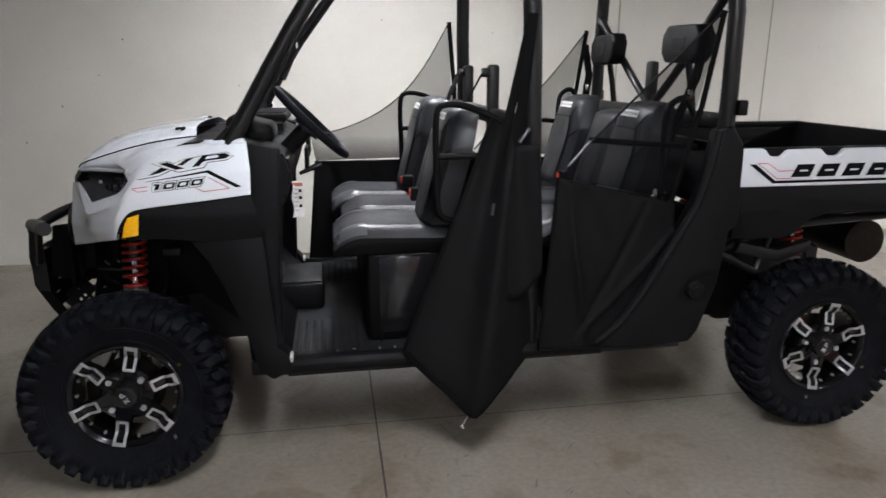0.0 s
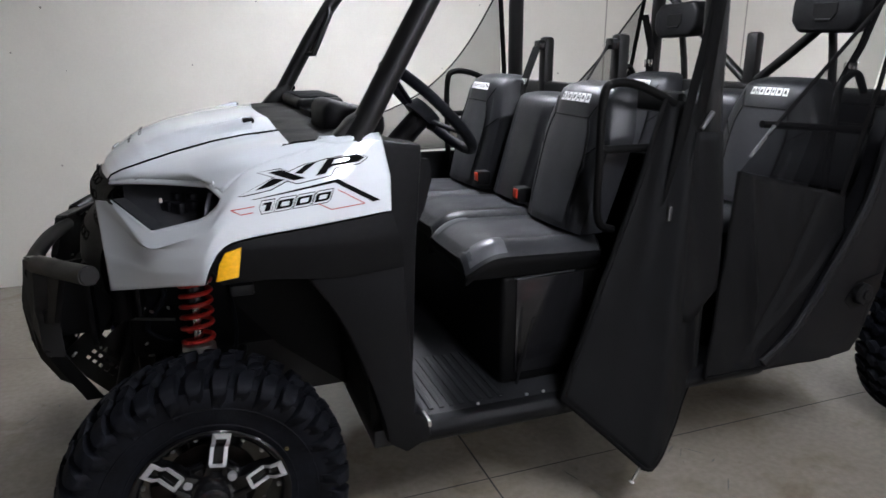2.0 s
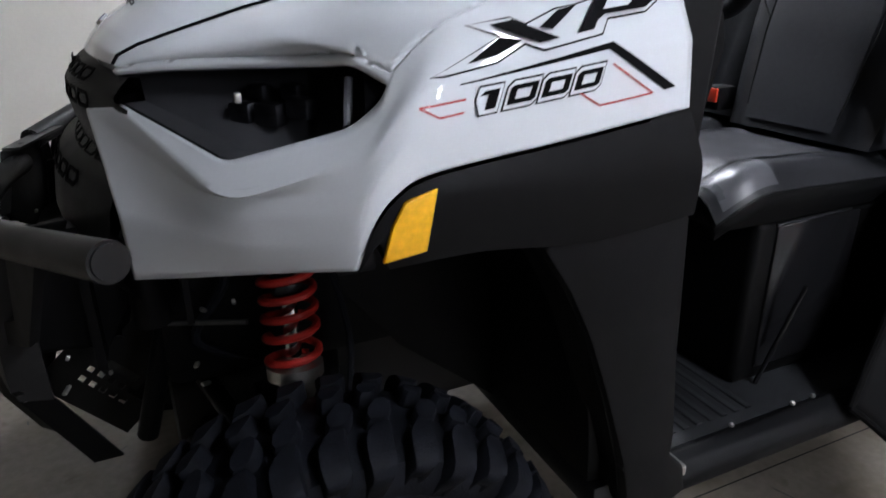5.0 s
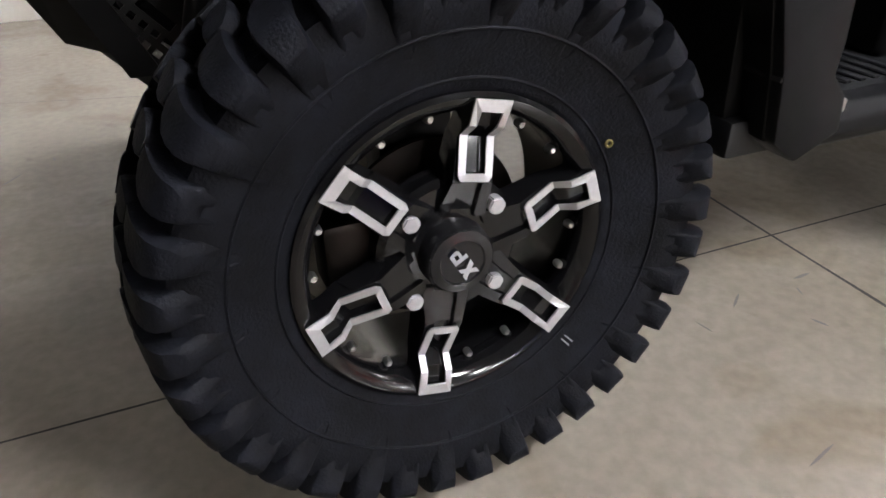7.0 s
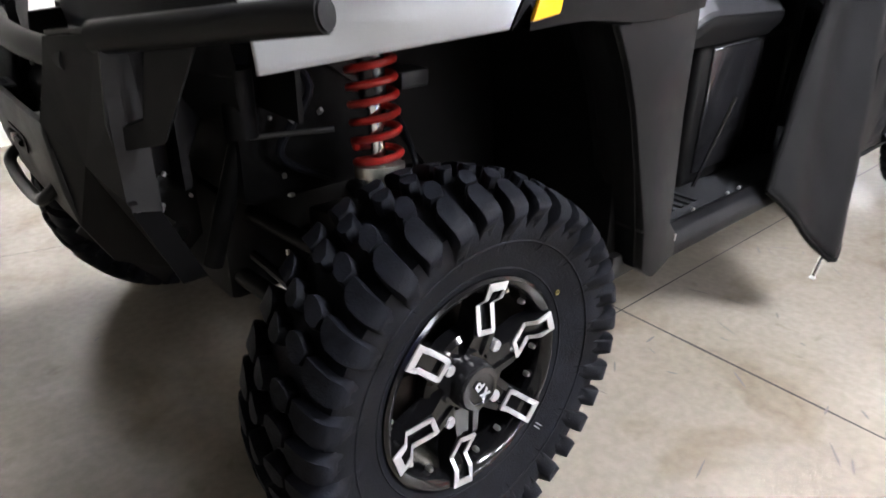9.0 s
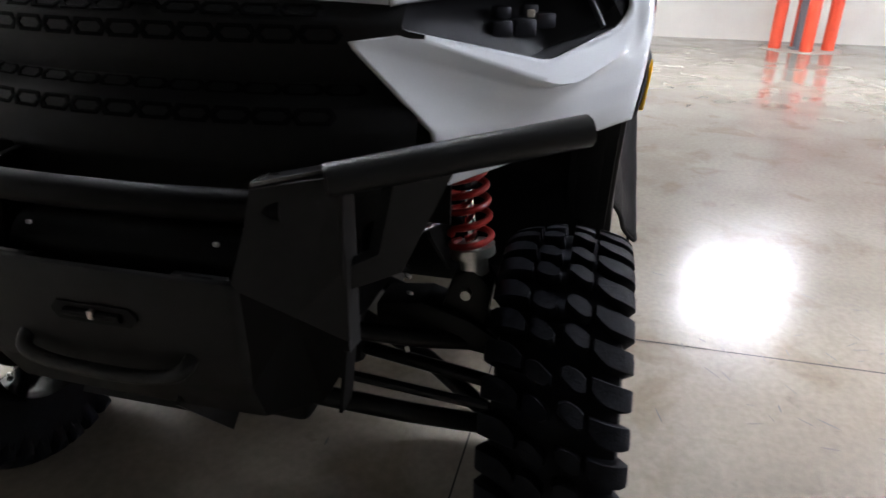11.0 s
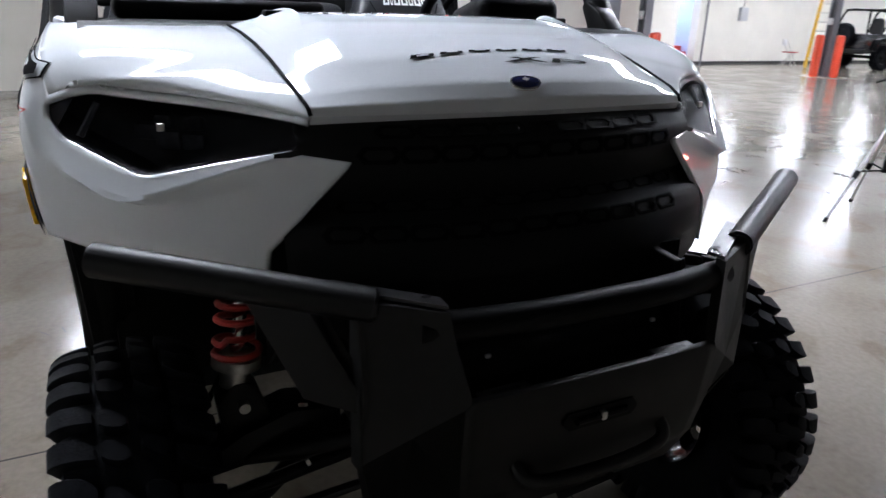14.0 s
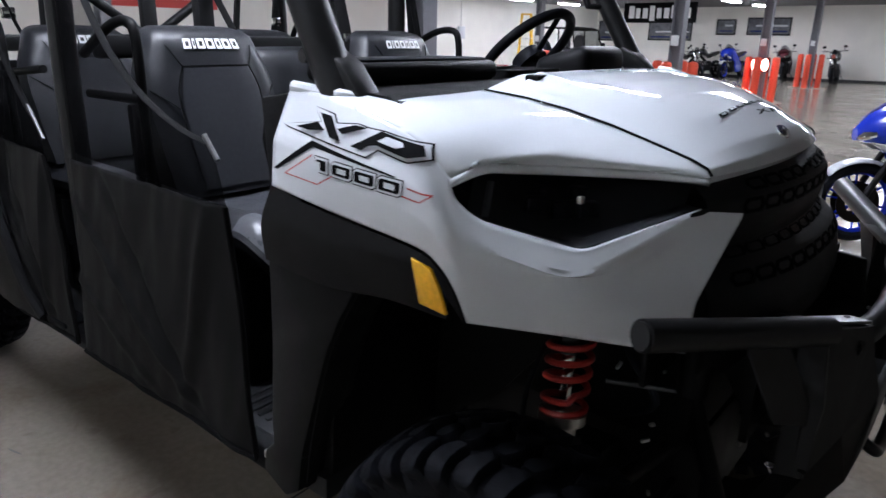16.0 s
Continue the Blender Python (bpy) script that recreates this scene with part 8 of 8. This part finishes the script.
# ---- open four-wheel-drive car ----
def jeep():
    top = tagged(empty("off_road_car"), "dark open-topped off-road car parked by the end wall", "car")
    body = part("body", plate_bm([(-2.0, 0.55), (1.75, 0.55), (1.85, 0.70), (1.85, 1.00), (0.72, 1.10), (0.62, 1.12), (-1.95, 1.10), (-2.05, 0.9)], lambda u, v, w: Vector((u, -0.75 + w, v)), 1.50, 0.04, 3), DARK_TANK, top, "dark painted body tub")
    part("hood", loft([(0.62, 1.10, 0.70, 0.06), (1.2, 1.10, 0.66, 0.06), (1.80, 1.04, 0.58, 0.05)], 20, 4), DARK_TANK, top)
    for q in (-1, 1):
        part("mudguard", plate_bm([(0.70, 0.62), (0.80, 0.96), (1.0, 1.02), (1.75, 1.00), (1.98, 0.86), (1.95, 0.82), (1.70, 0.94), (1.05, 0.95), (0.86, 0.88), (0.78, 0.60)], lambda u, v, w: Vector((u, q * (0.70 + w), v)), 0.22, 0.01), PLASTIC, top, "black flat mudguard")
        part("rear_flare", plate_bm([(-1.75, 0.62), (-1.66, 0.94), (-1.45, 1.0), (-1.0, 1.0), (-0.82, 0.90), (-0.74, 0.60), (-0.80, 0.60), (-0.90, 0.86), (-1.05, 0.93), (-1.42, 0.93), (-1.58, 0.88), (-1.68, 0.62)], lambda u, v, w: Vector((u, q * (0.74 + w), v)), 0.16, 0.01), PLASTIC, top, "black rear flare")
        part("running_board", box_bm((-0.72, min(0.78 * q, 0.90 * q), 0.44), (0.70, max(0.78 * q, 0.90 * q), 0.50), 0.015), STEEL_BLACK, top)
        for x in (1.38, -1.22):
            bm = bmesh.new()
            at = lambda a, b, h: Vector((x + a, q * (0.72 + h), 0.39 + b))
            add_lathe(bm, [(0.21, -0.10), (0.33, -0.13), (0.375, -0.10), (0.39, 0), (0.375, 0.10), (0.33, 0.13), (0.21, 0.10)], 36, at)
            w = part("wheel", bm, RUBBER, top, "large black off-road tyre")
            bm = bmesh.new()
            add_lathe(bm, [(0.212, 0.10), (0.19, 0.07), (0.17, 0.03), (0.07, 0.03), (0.06, 0.07), (0.0005, 0.07)], 30, at)
            part("rim", bm, STEEL_BLACK, w)
            for k in range(20):
                a = 2 * math.pi * k / 20
                c, s_ = math.cos(a), math.sin(a)
                part("tread_block", box_bm((-0.012, -0.11, -0.035), (0.012, 0.11, 0.035), 0.004, 1, Matrix.Translation((x + 0.388 * c, 0.72 * q, 0.39 + 0.388 * s_)) @ Matrix.Rotation(-a, 4, "Y")), RUBBER, w)
        # roll cage and windscreen frame
        part("windscreen_frame", tube_bm([(0.62, 0.66 * q, 1.12), (0.40, 0.62 * q, 1.78)], 0.032, 10), DARK_TANK, top)
        part("cage_tube", tube_bm(smooth_line([(0.40, 0.62 * q, 1.78), (0.0, 0.62 * q, 1.83), (-0.55, 0.62 * q, 1.84), (-1.55, 0.60 * q, 1.80), (-1.85, 0.62 * q, 1.15)]), 0.03, 10), STEEL_BLACK, top)
        part("cage_tube", tube_bm([(-0.45, 0.64 * q, 1.08), (-0.50, 0.62 * q, 1.84)], 0.03, 10), STEEL_BLACK, top)
        part("door", plate_bm([(0.52, 0.62), (0.55, 1.10), (-0.42, 1.10), (-0.42, 0.75), (-0.30, 0.62)], lambda u, v, w: Vector((u, q * (0.752 + w), v)), 0.02, 0.008), DARK_TANK, top, "dark half door")
        part("headlamp", tube_bm([(1.84, 0.42 * q, 0.88), (1.885, 0.42 * q, 0.88)], 0.09, 20), CHROME, top, "round headlamp")
        part("seat", loft([(-0.30, 0.95, 0.20, 0.10), (-0.36, 1.25, 0.22, 0.36), (-0.46, 1.25, 0.20, 0.34)], 16, 3), VINYL, top, "black bucket seat").location = (0, 0.33 * q, 0)
        part("wing_mirror", box_bm((0.44, min(0.76 * q, 0.92 * q), 1.16), (0.52, max(0.76 * q, 0.92 * q), 1.32), 0.02), PLASTIC, top)
    part("windscreen_header", tube_bm([(0.40, -0.62, 1.78), (0.40, 0.62, 1.78)], 0.032, 10), DARK_TANK, top)
    glass = part("windscreen", plate_bm([(-0.61, 0), (0.61, 0), (0.57, 0.66), (-0.57, 0.66)], lambda u, v, w: Vector((0.61 - 0.33 * v + w, u, 1.13 + v)), 0.006), clear("car_glass", (0.8, 0.82, 0.82)), top, "clear windscreen", smooth=False)
    for x in (-0.5, -1.55):
        part("cage_tube", tube_bm([(x, -0.62, 1.83), (x, 0.62, 1.83)], 0.03, 10), STEEL_BLACK, top)
    part("soft_top", plate_bm([(0.40, 1.80), (-0.50, 1.87), (-0.50, 1.885), (0.40, 1.815)], lambda u, v, w: Vector((u, -0.62 + w, v)), 1.24, 0.005), FABRIC, top, "black canvas half top")
    part("grille", box_bm((1.84, -0.58, 0.72), (1.872, 0.58, 1.02), 0.01), PLASTIC, top)
    for k in range(7):
        part("grille_slot", box_bm((1.871, -0.27 + 0.085 * k, 0.76), (1.876, -0.235 + 0.085 * k, 0.98)), DARK_PLASTIC, top, smooth=False)
    part("front_bumper", box_bm((1.90, -0.80, 0.50), (2.06, 0.80, 0.66), 0.02), STEEL_BLACK, top, "black steel bumper")
    part("rear_bumper", box_bm((-2.16, -0.78, 0.50), (-2.04, 0.78, 0.64), 0.02), STEEL_BLACK, top)
    part("axle", tube_bm([(1.38, -0.65, 0.39), (1.38, 0.65, 0.39)], 0.05, 10), STEEL_BLACK, top)
    part("axle", tube_bm([(-1.22, -0.65, 0.39), (-1.22, 0.65, 0.39)], 0.05, 10), STEEL_BLACK, top)
    spare = bmesh.new()
    add_lathe(spare, [(0.0005, -2.09), (0.20, -2.09), (0.21, -2.07), (0.34, -2.07), (0.38, -2.12), (0.38, -2.24), (0.34, -2.30), (0.20, -2.30), (0.18, -2.26), (0.0005, -2.26)], 34, lambda a, b, h: Vector((h, a, 1.05 + b)))
    part("spare_wheel", spare, RUBBER, top)
    return turned(top, 13.1, -23.2, radians(-98))


jeep()


# ---- yellow step ladder by the end wall ----
def ladder(x, y, heading):
    top = tagged(empty("step_ladder"), "tall yellow fibreglass step ladder standing open", "ladder")
    for q in (-1, 1):
        part("front_rail", tube_bm([(0.62, 0.30 * q, 0.0), (0.04, 0.17 * q, 2.30)], 0.05, 4), YELLOW, top)
        part("rear_rail", tube_bm([(-0.62, 0.28 * q, 0.0), (-0.03, 0.16 * q, 2.26)], 0.04, 4), YELLOW, top)
        part("spreader", tube_bm([(0.33, 0.235 * q, 1.15), (-0.33, 0.225 * q, 1.13)], 0.010, 6), ZINC, top)
    for k in range(7):
        f = (k + 1) / 8
        xx, w = 0.62 - 0.58 * f, 0.30 - 0.13 * f
        part("step", box_bm((xx - 0.05, -w, 2.30 * f - 0.012), (xx + 0.05, w, 2.30 * f + 0.012), 0.004, 1), ZINC, top, "aluminium step")
        part("rear_brace", tube_bm([(-0.62 + 0.59 * f, -0.28 + 0.12 * f, 2.26 * f), (-0.62 + 0.59 * f, 0.28 - 0.12 * f, 2.26 * f)], 0.010, 6), ZINC, top)
    part("top_cap", box_bm((-0.08, -0.20, 2.27), (0.10, 0.20, 2.33), 0.012), YELLOW, top)
    return turned(top, x, y, heading)


ladder(14.15, -21.0, radians(126))


# ---- chair, wall things and signs ----
def chair(x, y, heading):
    top = tagged(empty("metal_chair"), "small folding chair with a red cushion by the wall", "chair")
    part("seat", box_bm((-0.20, -0.20, 0.43), (0.20, 0.20, 0.46), 0.012), INK_RED, top, "red seat pad")
    part("backrest", box_bm((-0.24, -0.19, 0.64), (-0.21, 0.19, 0.84), 0.010), LAMP_BODY, top)
    for q in (-1, 1):
        part("leg", tube_bm([(0.18, 0.19 * q, 0.0), (-0.02, 0.19 * q, 0.44), (-0.24, 0.19 * q, 0.86)], 0.011, 8), ZINC, top)
        part("leg", tube_bm([(-0.24, 0.17 * q, 0.0), (0.12, 0.17 * q, 0.43)], 0.011, 8), ZINC, top)
    return turned(top, x, y, heading)


chair(14.65, -20.3, radians(200))

reel = tagged(empty("hose_reel"), "red hose reel hanging low on the cream wall", "hose reel")
for k in range(4):
    rr = 0.20 + 0.022 * (k % 2)
    bm = tube_bm([(-0.05 - 0.035 * k, rr * math.cos(a), 0.47 + rr * 1.15 * math.sin(a)) for a in [2 * math.pi * i / 28 for i in range(28)]], 0.018, 8, closed=True)
    part("hose_coil", bm, STAIR_RED, reel, "dark red coiled hose")
part("bracket", box_bm((-0.20, -0.05, 0.60), (0, 0.05, 0.72), 0.01), STEEL_BLACK, reel)
part("hose_tail", tube_bm(smooth_line([(-0.06, -0.20, 0.5), (-0.05, -0.34, 0.32), (-0.05, -0.30, 0.22), (-0.05, -0.10, 0.24)]), 0.010, 8), LAMP_BODY, reel, "pale loose hose end")
reel.location = (11.6, -6.9, 0.02)


def wall_box(x, y, z, w, h, mat, label):
    top = tagged(empty("wall_box"), label, "wall box")
    part("case", box_bm((-0.10, -w / 2, -h / 2), (0, w / 2, h / 2), 0.01), mat, top)
    part("cover", box_bm((-0.112, -w / 2 + 0.02, -h / 2 + 0.02), (-0.099, w / 2 - 0.02, h / 2 - 0.02), 0.004), GREY_PAINT, top)
    part("conduit", tube_bm([(-0.04, 0, h / 2), (-0.04, 0, 2.8 - z)], 0.014, 8), ZINC, top, "thin steel conduit")
    top.location = (x, y, z)


wall_box(15.5, -18.7, 1.60, 0.34, 0.42, GREY_PAINT, "grey steel electrical box with conduit on the wall")
wall_box(15.5, -14.0, 1.55, 0.22, 0.30, GREY_PAINT, "small grey electrical box with conduit on the wall")
tagged(link_mesh("wall_pipe", tube_bm([(15.45, -17.06, 0), (15.45, -17.06, CEIL)], 0.03, 10), COLUMN), "grey vertical pipe on the end wall", "pipe")


def picture(x0, x1, z0, z1, wall_y, label, rows=2):
    top = tagged(empty("framed_picture"), label, "picture", "prints on the far wall")
    fr = bmesh.new()
    add_box(fr, (x0, wall_y, z0), (x1, wall_y + 0.035, z1), 0.006)
    part("frame", fr, PLASTIC, top)
    part("print", box_bm((x0 + 0.05, wall_y + 0.034, z0 + 0.05), (x1 - 0.05, wall_y + 0.039, z1 - 0.05)), PICTURE, top, smooth=False)
    for k in range(rows):
        part("print_band", box_bm((x0 + 0.12, wall_y + 0.038, z0 + 0.12 + 0.22 * k), (x1 - 0.15 - 0.2 * k, wall_y + 0.041, z0 + 0.19 + 0.22 * k)), GREY_PAINT if k else BADGE_BLUE, top, smooth=False)


picture(9.05, 9.85, 1.72, 2.35, SOUTH, "small dark blue framed print on the wall")
picture(6.9, 8.6, 1.72, 2.42, SOUTH, "wide dark framed print on the wall")
picture(10.9, 12.9, 1.45, 2.35, SOUTH, "large dark framed print on the wall")
picture(14.2, 15.4, 1.40, 2.30, SOUTH, "dark framed print in the corner")
picture(0.6, 1.9, 1.55, 2.35, SOUTH, "dark framed print on the wall")

banner = tagged(empty("hanging_banner"), "black banner with unreadable white lettering under the ceiling", "banner")
part("cloth", box_bm((8.1, -22.01, 2.02), (10.7, -21.99, 2.68)), INK_BLACK, banner, smooth=False)
for k in range(9):
    w = (0.20, 0.16, 0.18, 0.18, 0.16, 0.18, 0.12, 0.20, 0.16)[k]
    x = 10.50 - 0.255 * k
    part("letter_bar", box_bm((x - w, -21.992, 2.17 if k not in (3,) else 2.08), (x, -21.984, 2.50 if k % 3 else 2.58)), INK_WHITE, banner, smooth=False)
for x in (8.2, 10.6):
    part("cord", tube_bm([(x, -22, 2.67), (x, -22, CEIL)], 0.006, 6), ZINC, banner)

# red and white sign seen through the cab
sign = tagged(empty("wall_sign"), "red sign with unreadable pale lettering on the far wall", "sign")
part("board", box_bm((11.56, -6.2, 1.85), (11.598, -3.9, 2.45), 0.004), STAIR_RED, sign)
for r in range(2):
    for k in range(6):
        part("letter_bar", box_bm((11.552, -4.2 - 0.32 * k - 0.24, 2.22 - 0.22 * r), (11.5605, -4.2 - 0.32 * k, 2.32 - 0.22 * r)), INK_WHITE, sign, smooth=False)

# stairs inside the blue opening
for k in range(3):
    structure("stair_step_%d" % (k + 1), box_bm((EAST + 0.45 + 0.26 * k, DOOR_A - 0.38, 0), (EAST + 0.45 + 0.26 * (k + 1), DOOR_B + 0.38, 0.18 * (k + 1)), 0.006, 1), STAIR_RED, "red painted stair step", "step")
structure("baseboard_south", box_bm((WEST, SOUTH + 0.002, 0), (EAST - 0.02, SOUTH + 0.02, 0.10)), COVE, "dark rubber cove base along the far wall", "baseboard")
